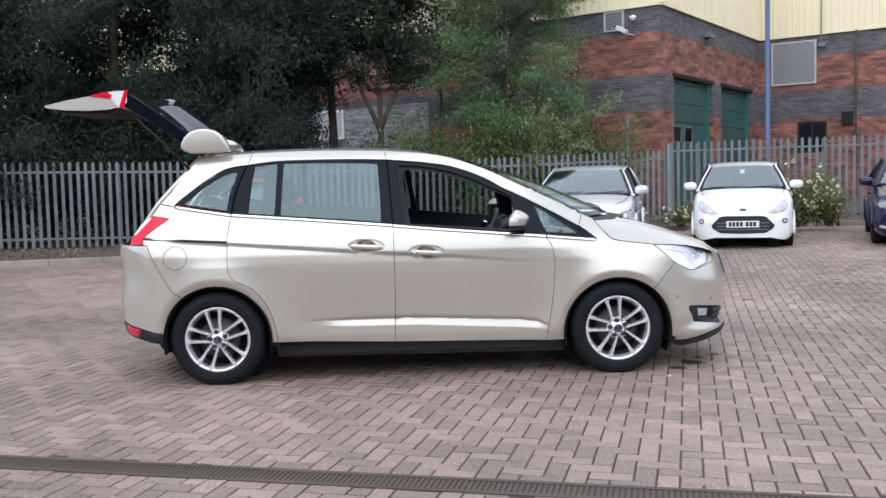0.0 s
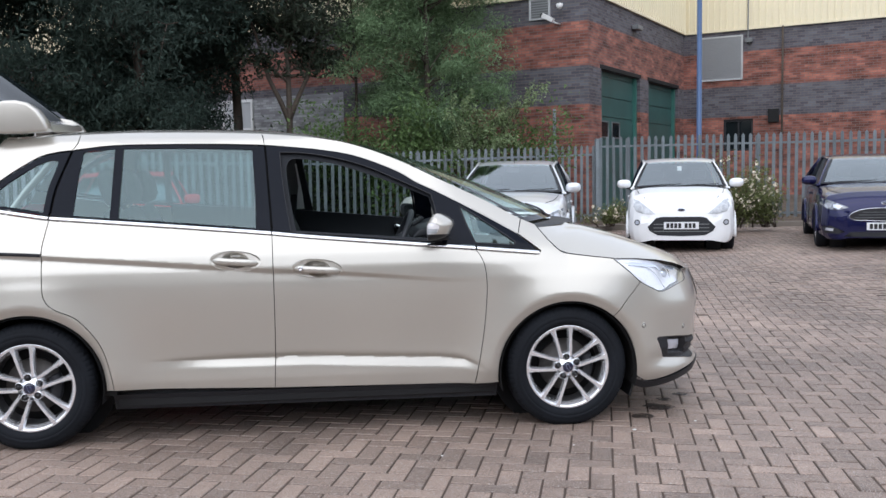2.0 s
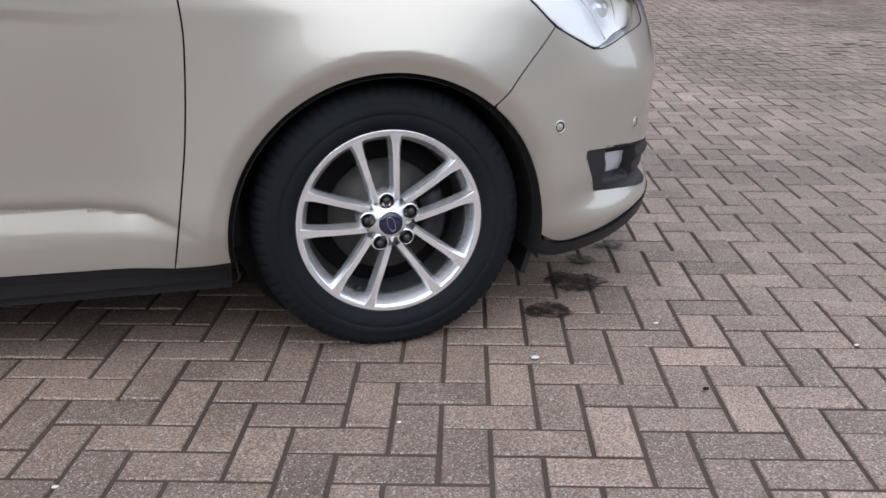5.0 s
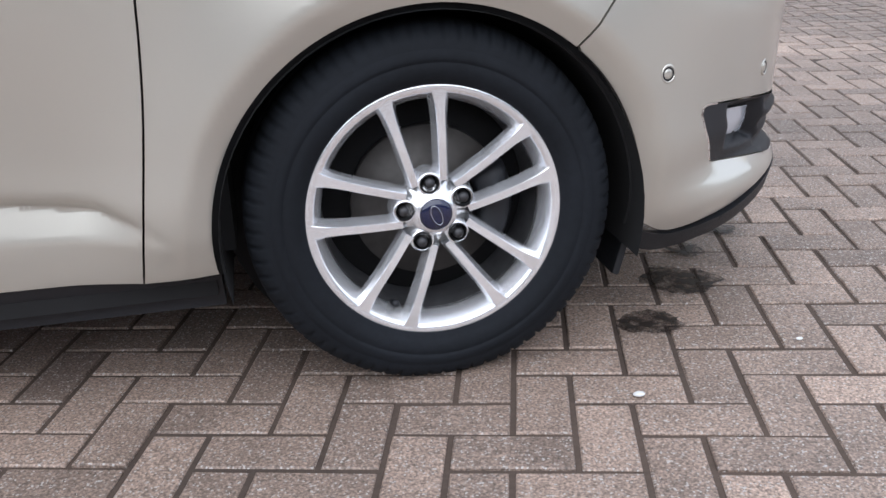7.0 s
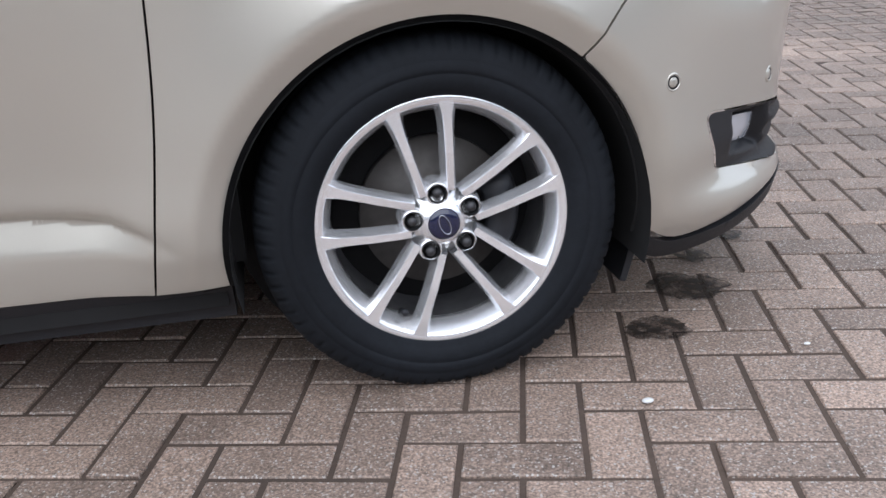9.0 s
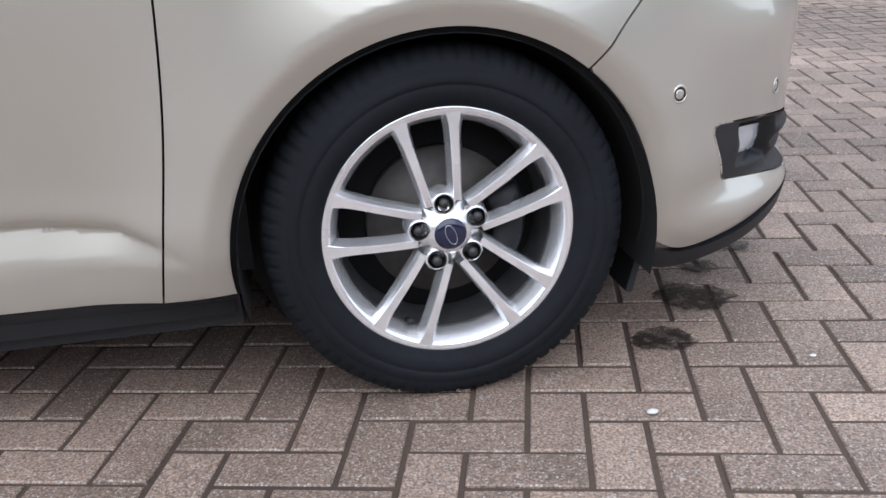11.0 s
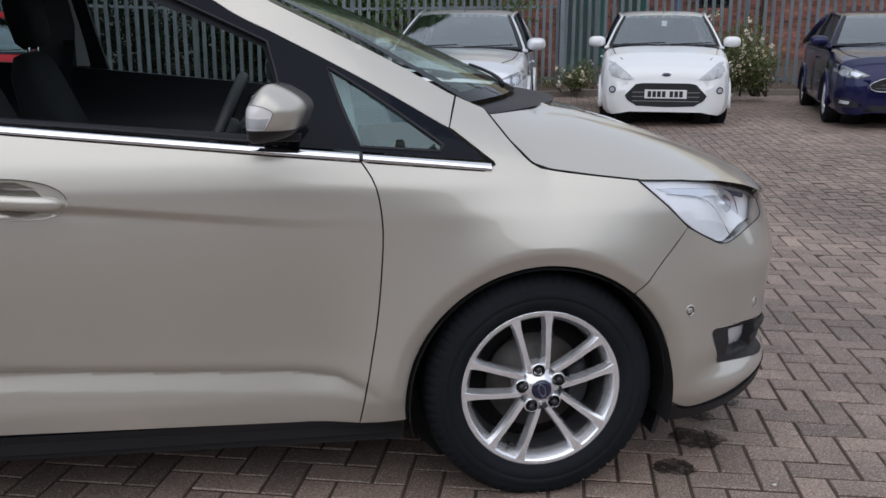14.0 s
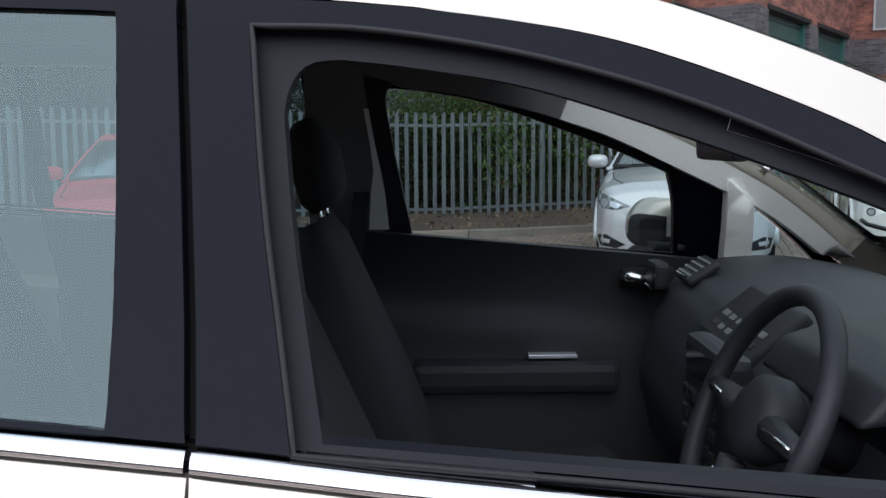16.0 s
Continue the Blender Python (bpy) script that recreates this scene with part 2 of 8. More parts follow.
def brick_wall(name, red, dark, mortar):
    """Courses of brick, red between two bands of blue-grey, by height."""
    m = material(name, red, 0.88, 0, 0, 0.2, 40, 0.0, 0.2, 0.5)
    n, l = m.node_tree.nodes, m.node_tree.links
    b = n["Principled BSDF"]
    place = n.new("ShaderNodeTexCoord")
    split = n.new("ShaderNodeSeparateXYZ")
    l.new(place.outputs["Object"], split.inputs[0])
    flat = n.new("ShaderNodeCombineXYZ")
    l.new(split.outputs["X"], flat.inputs["X"])
    l.new(split.outputs["Z"], flat.inputs["Y"])
    courses = n.new("ShaderNodeTexBrick")
    courses.inputs["Scale"].default_value = 1.0
    courses.inputs["Brick Width"].default_value, courses.inputs["Row Height"].default_value = 0.225, 0.075
    courses.inputs["Mortar Size"].default_value, courses.inputs["Bias"].default_value = 0.006, -0.1
    l.new(flat.outputs[0], courses.inputs["Vector"])
    ramp = n.new("ShaderNodeValToRGB")
    ramp.color_ramp.interpolation = "CONSTANT"
    stops = ramp.color_ramp.elements
    stops[0].position, stops[0].color = 0.0, (0, 0, 0, 1)
    stops[1].position, stops[1].color = 0.305, (1, 1, 1, 1)
    for at, v in ((0.40, 0), (0.51, 1)):
        e = stops.new(at)
        e.color = (v, v, v, 1)
    tall = n.new("ShaderNodeMath")
    tall.operation = "MULTIPLY"
    tall.inputs[1].default_value = 0.1
    l.new(split.outputs["Z"], tall.inputs[0])
    l.new(tall.outputs[0], ramp.inputs[0])
    patch = n.new("ShaderNodeTexNoise")
    patch.inputs["Scale"].default_value, patch.inputs["Detail"].default_value = 1.1, 6
    stretch = n.new("ShaderNodeMapping")
    stretch.inputs["Scale"].default_value = (1.3, 1.3, 4.0)
    l.new(place.outputs["Object"], stretch.inputs[0])
    l.new(stretch.outputs[0], patch.inputs["Vector"])
    shade = n.new("ShaderNodeValToRGB")
    shade.color_ramp.elements[0].position, shade.color_ramp.elements[0].color = 0.36, (*[c * 0.42 for c in red], 1)
    shade.color_ramp.elements[1].position, shade.color_ramp.elements[1].color = 0.62, (*[min(1, c * 1.5) for c in red], 1)
    l.new(patch.outputs["Fac"], shade.inputs[0])
    greys = n.new("ShaderNodeValToRGB")
    greys.color_ramp.elements[0].position, greys.color_ramp.elements[0].color = 0.3, (*[c * 0.75 for c in dark], 1)
    greys.color_ramp.elements[1].position, greys.color_ramp.elements[1].color = 0.7, (*[c * 1.3 for c in dark], 1)
    l.new(patch.outputs["Fac"], greys.inputs[0])
    band = n.new("ShaderNodeMixRGB")
    l.new(ramp.outputs[0], band.inputs[0])
    l.new(shade.outputs[0], band.inputs[1])
    l.new(greys.outputs[0], band.inputs[2])
    darker = n.new("ShaderNodeMixRGB")
    darker.blend_type = "MULTIPLY"
    darker.inputs[0].default_value = 1
    darker.inputs[2].default_value = (0.50, 0.46, 0.50, 1)
    l.new(band.outputs[0], darker.inputs[1])
    l.new(band.outputs[0], courses.inputs["Color1"])
    l.new(darker.outputs[0], courses.inputs["Color2"])
    courses.inputs["Mortar"].default_value = (*mortar, 1)
    l.new(courses.outputs["Color"], b.inputs["Base Color"])
    relief = n.new("ShaderNodeBump")
    relief.inputs["Strength"].default_value, relief.inputs["Distance"].default_value = 0.6, 0.006
    relief.invert = True
    l.new(courses.outputs["Fac"], relief.inputs["Height"])
    l.new(relief.outputs[0], b.inputs["Normal"])
    return m


BRICK_WALL = brick_wall("banded_brick", (0.285, 0.110, 0.080), (0.118, 0.118, 0.135), (0.16, 0.132, 0.125))

PAINTED_BRICK = brick_wall("painted_brick", (0.36, 0.37, 0.37), (0.36, 0.37, 0.38), (0.22, 0.22, 0.22))


def leaves(name, colour, rough=0.55, spread=0.5):
    m = material(name, colour, rough, 0, 0, 0.2, 12, 0, 0.25, 0.6, island=spread, spec=0.2)
    n, l = m.node_tree.nodes, m.node_tree.links
    b = n["Principled BSDF"]
    thin = n.new("ShaderNodeBsdfTranslucent")
    thin.inputs["Color"].default_value = (*[min(1, c * 1.2) for c in colour], 1)
    mix = n.new("ShaderNodeMixShader")
    mix.inputs[0].default_value = 0.25
    l.new(b.outputs[0], mix.inputs[1])
    l.new(thin.outputs[0], mix.inputs[2])
    l.new(mix.outputs[0], n["Material Output"].inputs["Surface"])
    return m


CONIFER = leaves("dark_conifer_needles", (0.040, 0.062, 0.050), 0.75, 0.4)
FEATHER = leaves("feathery_green_leaf", (0.175, 0.265, 0.14))
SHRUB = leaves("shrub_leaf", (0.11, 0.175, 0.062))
SPRAY_LEAF = leaves("pale_spray_leaf", (0.23, 0.30, 0.155))
ROSE_LEAF = leaves("rose_leaf", (0.165, 0.19, 0.075))
# leaf colour darkened to stand for the shade near the conifers
SHADE_LEAF = leaves("shaded_leaf", (0.036, 0.048, 0.032))

WHITE_PAINT = material("white_car_paint", (0.78, 0.79, 0.8), 0.3, 0, 1.0, 0.03, 200)
BLUE_PAINT = material("deep_blue_car_paint", (0.005, 0.007, 0.055), 0.22, 0.4, 0.55, 0.06, 300, spec=0.3)
SILVER_PAINT = material("silver_car_paint", (0.68, 0.70, 0.73), 0.34, 0.4, 1.0, 0.04, 400)
BRIGHT_RED = material("bright_red_car_paint", (0.62, 0.020, 0.030), 0.45, 0, 0.25, 0.04, 300)
RED_PAINT = material("dark_red_car_paint", (0.10, 0.010, 0.018), 0.28, 0.3, 1.0, 0.06, 300)
BRICK_PLAIN = material("plain_dark_wall", (0.11, 0.10, 0.095), 0.85, 0, 0, 0.2, 6, 0, 0.2, 0.3)


def damp(name, colour, rough, cover):
    """A soaked patch: dark film that lets the stone show through in places."""
    m = material(name, colour, rough, 0, 0, 0.4, 60)
    n, l = m.node_tree.nodes, m.node_tree.links
    clear, mix, wear = n.new("ShaderNodeBsdfTransparent"), n.new("ShaderNodeMixShader"), n.new("ShaderNodeTexNoise")
    wear.inputs["Scale"].default_value, wear.inputs["Detail"].default_value = 38, 8
    place, level = n.new("ShaderNodeTexCoord"), n.new("ShaderNodeMapRange")
    level.inputs[1].default_value, level.inputs[2].default_value = 0.3, 0.62
    level.inputs[3].default_value, level.inputs[4].default_value = cover - 0.6, cover + 0.2
    l.new(place.outputs["Object"], wear.inputs["Vector"])
    l.new(wear.outputs["Fac"], level.inputs[0])
    l.new(level.outputs[0], mix.inputs[0])
    l.new(clear.outputs[0], mix.inputs[1])
    l.new(n["Principled BSDF"].outputs[0], mix.inputs[2])
    l.new(mix.outputs[0], n["Material Output"].inputs["Surface"])
    return m


OIL = damp("oil_stain", (0.016, 0.011, 0.009), 0.5, 0.72)

# ---- building helpers ----
def thing(name, label, category, group="", kind="", at=None):
    ob = new(name)
    ob.empty_display_size = 0.2
    if at is not None:
        ob.matrix_basis = at
    return tagged(ob, label, category, group, kind)


def mesh_of(name, bm, mat, smooth=True):
    me = bpy.data.meshes.new(name)
    bm.normal_update()
    bm.to_mesh(me)
    bm.free()
    me.materials.append(mat)
    for p in me.polygons:
        p.use_smooth = smooth
    return me


def part(name, bm, mat, parent, label="", smooth=True):
    """One mesh object under a thing or a part, in the parent's own space."""
    ob = new(name, mesh_of(name, bm, mat, smooth))
    ob.parent = parent
    return tagged(ob, label)


def solo(name, bm, mat, label, category, group="", kind="", smooth=False, at=None):
    ob = new(name, mesh_of(name, bm, mat, smooth))
    if at is not None:
        ob.matrix_basis = at
    return tagged(ob, label, category, group, kind)


def add_box(bm, x0, x1, y0, y1, z0, z1, bevel=0.0, m=None):
    made = bmesh.ops.create_cube(bm, size=1)["verts"]
    for v in made:
        v.co = Vector(((v.co.x + 0.5) * (x1 - x0) + x0, (v.co.y + 0.5) * (y1 - y0) + y0, (v.co.z + 0.5) * (z1 - z0) + z0))
    if bevel:
        edges = list({e for v in made for e in v.link_edges})
        made = list({v for v in bmesh.ops.bevel(bm, geom=edges, offset=bevel, segments=2, profile=0.6, affect="EDGES")["verts"]} | {v for v in made if v.is_valid})
    if m is not None:
        bmesh.ops.transform(bm, matrix=m, verts=made)
    return bm


def box(x0, x1, y0, y1, z0, z1, bevel=0.0, m=None):
    return add_box(bmesh.new(), x0, x1, y0, y1, z0, z1, bevel, m)


def add_tube(bm, points, radius, sides=8, closed=False):
    """A round bar along points; radius may be a list."""
    pts = [Vector(p) for p in points]
    rings = []
    for i, p in enumerate(pts):
        a, b = pts[i - 1] if (i or closed) else p, pts[(i + 1) % len(pts)] if (i < len(pts) - 1 or closed) else p
        d = (b - a).normalized()
        side = d.orthogonal().normalized() if not rings else (last - d * last.dot(d)).normalized()
        last = side
        up = d.cross(side)
        r = radius[i] if isinstance(radius, (list, tuple)) else radius
        rings.append([bm.verts.new(p + (side * math.cos(k * 2 * math.pi / sides) + up * math.sin(k * 2 * math.pi / sides)) * r) for k in range(sides)])
    n = len(rings)
    for i in range(n if closed else n - 1):
        for k in range(sides):
            bm.faces.new((rings[i][k], rings[i][(k + 1) % sides], rings[(i + 1) % n][(k + 1) % sides], rings[(i + 1) % n][k]))
    if not closed:
        bm.faces.new(rings[0][::-1])
        bm.faces.new(rings[-1])
    return bm


def tube(points, radius, sides=8, closed=False):
    return add_tube(bmesh.new(), points, radius, sides, closed)


def add_lathe(bm, profile, steps=48, m=None, closed=False):
    """Turns (radius, along) pairs about the y axis."""
    rings = [[bm.verts.new((r * math.cos(k * 2 * math.pi / steps), a, r * math.sin(k * 2 * math.pi / steps))) for k in range(steps)] for r, a in profile]
    n = len(rings)
    for i in range(n if closed else n - 1):
        for k in range(steps):
            bm.faces.new((rings[i][k], rings[(i + 1) % n][k], rings[(i + 1) % n][(k + 1) % steps], rings[i][(k + 1) % steps]))
    if m is not None:
        bmesh.ops.transform(bm, matrix=m, verts=[v for ring in rings for v in ring])
    return bm


def lathe(profile, steps=48, m=None, closed=False):
    return add_lathe(bmesh.new(), profile, steps, m, closed)


def add_sheet(bm, f, us, vs, thick=None):
    """A grid of f(u, v); thick: a vector or a length by which its back lies behind."""
    rows = [[bm.verts.new(f(u, v)) for v in vs] for u in us]
    for i in range(len(us) - 1):
        for j in range(len(vs) - 1):
            bm.faces.new((rows[i][j], rows[i + 1][j], rows[i + 1][j + 1], rows[i][j + 1]))
    return bm


def sheet(f, us, vs):
    return add_sheet(bmesh.new(), f, us, vs)


def extrude_profile(points, y0, y1, bevel=0.0):
    """A closed outline in x and z, drawn along y."""
    bm = bmesh.new()
    near = [bm.verts.new((x, y0, z)) for x, z in points]
    far = [bm.verts.new((x, y1, z)) for x, z in points]
    n = len(points)
    for i in range(n):
        bm.faces.new((near[i], near[(i + 1) % n], far[(i + 1) % n], far[i]))
    bm.faces.new(near[::-1])
    bm.faces.new(far)
    bmesh.ops.recalc_face_normals(bm, faces=bm.faces)
    if bevel:
        bmesh.ops.bevel(bm, geom=list(bm.edges), offset=bevel, segments=2, profile=0.6, affect="EDGES")
    return bm


def spline(points, step=0.02):
    """A smooth line through points, cut into short steps."""
    p = [np.array(q, float) for q in points]
    if len(p) == 2:
        n = max(1, int(np.linalg.norm(p[1] - p[0]) / step))
        return [tuple(p[0] + (p[1] - p[0]) * i / n) for i in range(n + 1)]
    p = [2 * p[0] - p[1], *p, 2 * p[-1] - p[-2]]
    out = []
    for i in range(1, len(p) - 2):
        a, b, c, d = p[i - 1:i + 3]
        n = max(2, int(np.linalg.norm(c - b) / step))
        for k in range(n):
            t = k / n
            out.append(tuple(0.5 * (2 * b + (c - a) * t + (2 * a - 5 * b + 4 * c - d) * t * t + (3 * b - a - 3 * c + d) * t ** 3)))
    out.append(tuple(p[-2]))
    return out


def outline(*curves, step=0.02):
    """Closes several smooth lines, end to end, into one loop."""
    loop = []
    for c in curves:
        for q in spline(c, step):
            if not loop or (abs(q[0] - loop[-1][0]) + abs(q[1] - loop[-1][1])) > 0.003:
                loop.append(q)
    if abs(loop[0][0] - loop[-1][0]) + abs(loop[0][1] - loop[-1][1]) < 0.003:
        loop.pop()
    return loop


def inside(points, loop):
    x, y = points[:, 0], points[:, 1]
    hit = np.zeros(len(points), bool)
    for (x0, y0), (x1, y1) in zip(loop, loop[1:] + loop[:1]):
        if y0 != y1:
            hit ^= ((y0 > y) != (y1 > y)) & (x < (x1 - x0) * (y - y0) / (y1 - y0) + x0)
    return hit


def shrink(loop, by):
    """Moves a closed loop inwards."""
    p = np.array(loop, float)
    area = np.sum(p[:, 0] * np.roll(p[:, 1], -1) - p[:, 1] * np.roll(p[:, 0], -1))
    d = np.roll(p, -1, 0) - np.roll(p, 1, 0)
    d /= np.maximum(np.linalg.norm(d, axis=1, keepdims=True), 1e-9)
    side = np.stack([-d[:, 1], d[:, 0]], 1) * (1 if area > 0 else -1)
    return [tuple(q) for q in p + side * by]


def skin(f, loop, holes=(), gap=0.0025, depth=0.015, step=0.03, flip=False, lift=0.0, creases=()):
    """A panel on the surface f(a, b) inside a loop, with its rim turned inwards by depth (f takes a third value: how far inwards); its edges follow the creases."""
    from mathutils.geometry import delaunay_2d_cdt
    loop = shrink(loop, gap) if gap else list(loop)
    holes = [shrink(h, -gap) if gap else list(h) for h in holes]
    pts = np.array(loop)
    (a0, b0), (a1, b1) = pts.min(0), pts.max(0)
    ga, gb = np.meshgrid(np.arange(a0 + step / 2, a1, step), np.arange(b0 + step / 2, b1, step))
    grid = np.stack([ga.ravel(), gb.ravel()], 1)
    grid = grid[inside(grid, loop)] if len(grid) else grid
    for h in holes:
        grid = grid[~inside(grid, h)]
    rim = np.array([q for lp in (loop, *holes) for q in lp])
    if len(grid):
        near = np.min((grid[:, None, 0] - rim[None, :, 0]) ** 2 + (grid[:, None, 1] - rim[None, :, 1]) ** 2, axis=1)
        grid = grid[near > (0.45 * step) ** 2]
    verts, edges, start = [], [], 0
    for lp in (loop, *holes):
        verts += [Vector(q) for q in lp]
        edges += [(start + i, start + (i + 1) % len(lp)) for i in range(len(lp))]
        start += len(lp)
    for line in creases:
        line = np.array(line)
        ok = inside(line, loop) & (np.min((line[:, None, 0] - rim[None, :, 0]) ** 2 + (line[:, None, 1] - rim[None, :, 1]) ** 2, axis=1) > 0.005 ** 2)
        for h in holes:
            ok &= ~inside(line, h)
        if len(grid):
            near = np.min((grid[:, None, 0] - line[None, :, 0]) ** 2 + (grid[:, None, 1] - line[None, :, 1]) ** 2, axis=1)
            grid = grid[near > (0.4 * step) ** 2]
        number = np.cumsum(ok) - 1 + start
        edges += [(int(number[i]), int(number[i + 1])) for i in range(len(line) - 1) if ok[i] and ok[i + 1]]
        verts += [Vector(q) for q in line[ok]]
        start += int(ok.sum())
    verts += [Vector(q) for q in grid]
    vs, _, fs, *_ = delaunay_2d_cdt(verts, edges, [], 0, 1e-5)
    flat = np.array([tuple(v) for v in vs])
    mid = np.array([flat[list(t)].mean(0) for t in fs])
    keep = inside(mid, loop)
    for h in holes:
        keep &= ~inside(mid, h)
    bm = bmesh.new()
    made = [bm.verts.new(f(a, b, -lift)) for a, b in flat]
    back = {}
    for t, k in zip(fs, keep):
        if k:
            try:
                bm.faces.new([made[i] for i in (t[::-1] if flip else t)])
            except ValueError:
                pass
    index = {v: i for i, v in enumerate(made)}
    borders = [e for e in bm.edges if len(e.link_faces) == 1]
    if depth:
        for e in borders:
            e.smooth = False
            lp = e.link_loops[0]
            v0, v1 = lp.vert, lp.link_loop_next.vert
            for v in (v0, v1):
                if v not in back:
                    a, b = flat[index[v]]
                    back[v] = bm.verts.new(f(a, b, depth))
            bm.faces.new((v1, v0, back[v0], back[v1]))
    loose = [v for v in bm.verts if not v.link_faces]
    bmesh.ops.delete(bm, geom=loose, context="VERTS")
    return bm


def mirrored(bm, axis, at):
    """A copy of a bmesh on the other side of a plane."""
    other = bm.copy()
    for v in other.verts:
        v.co[axis] = 2 * at - v.co[axis]
    bmesh.ops.reverse_faces(other, faces=other.faces)
    return other


# ---- ground ----
def ease(t):
    t = min(1.0, max(0.0, t))
    return t * t * (3 - 2 * t)


def ground_z(x, y):
    """The yard lies level round the car and climbs gently to the fence."""
    return ease((y - 2.5) / 5) * 0.02 * min(max(0.0, x - 3), 10) + 0.006 * min(max(0.0, y - 2.5), 14)


def graded(values):
    return sorted(set(round(v, 3) for v in values))


def build_ground():
    xs = graded([-400, -150, -60, *np.arange(-30, 31, 1.0), 60, 150, 400])
    ys = graded([-400, -150, -60, *np.arange(-30, 31, 1.0), 60, 150, 400])
    bm = sheet(lambda x, y: (x, y, ground_z(x, y) - 0.004), xs, ys)
    solo("ground", bm, JOINT, "sandy brown bedding between the paving blocks of the yard", "ground", kind="structure", smooth=True)


build_ground()

# the two fences meet at a post; angles of their lines in the plan
MEET = Vector((7.3, 15.6, 0))
LEFT_WAY = Vector((math.cos(radians(12)), math.sin(radians(12)), 0))
RIGHT_WAY = Vector((math.cos(radians(-22)), math.sin(radians(-22)), 0))


def bed_front(x):
    """The kerb's line in front of the planted strips: y for x."""
    left = MEET.y + (x - MEET.x) * math.tan(radians(12)) - 2.5
    right = MEET.y + (x - MEET.x) * math.tan(radians(-22)) - 1.1
    k = ease((x - 3.2) / 5.5)
    return left * (1 - k) + right * k


def build_beds():
    # soil strip between kerb and fence, running on behind the fence
    xs = list(np.arange(-26, 30.01, 0.6))
    us = [0, 0.02, 0.15, 0.35, 0.6, 1.0, 2.0, 6.0, 14.0]

    def soil(x, u):
        y = bed_front(x) + 0.12 + u
        z = ground_z(x, bed_front(x)) + 0.10 + 0.05 * ease(u / 1.2) + 0.03 * noise.noise(Vector((x * 0.9, u * 1.7, 0)))
        if u > 2.1:
            z += 0.02 * (u - 2)
        return (x, y, z)
    solo("planting_bed", sheet(soil, xs, us), SOIL, "bare brown soil strip with leaf litter along the fence", "soil", kind="structure", smooth=True)
    # kerb stones
    kerb = thing("kerb", "worn concrete kerb edging the soil strip", "kerb", kind="structure")
    x = -26.0
    stone = None
    while x < 29:
        a, b = Vector((x, bed_front(x), 0)), Vector((x + 0.9, bed_front(x + 0.9), 0))
        d = b - a
        z = ground_z(x + 0.45, a.y)
        if stone is None:
            stone = mesh_of("kerb_stone", box(0, 0.9, 0, 0.13, -0.15, 0.11, 0.012), KERB, False)
        ob = new("kerb_stone", stone)
        ob.parent = kerb
        ob.matrix_basis = Matrix.Translation((a.x, a.y, z)) @ Matrix.Rotation(math.atan2(d.y, d.x), 4, "Z") @ Matrix.Diagonal((d.length / 0.906, 1, 1, 1))
        x += 0.9


build_beds()


def pale_base(s):
    return float(np.interp(s, [-24, -14.5, -6, 0], [0.24, 0.24, 0.10, 0.24]))


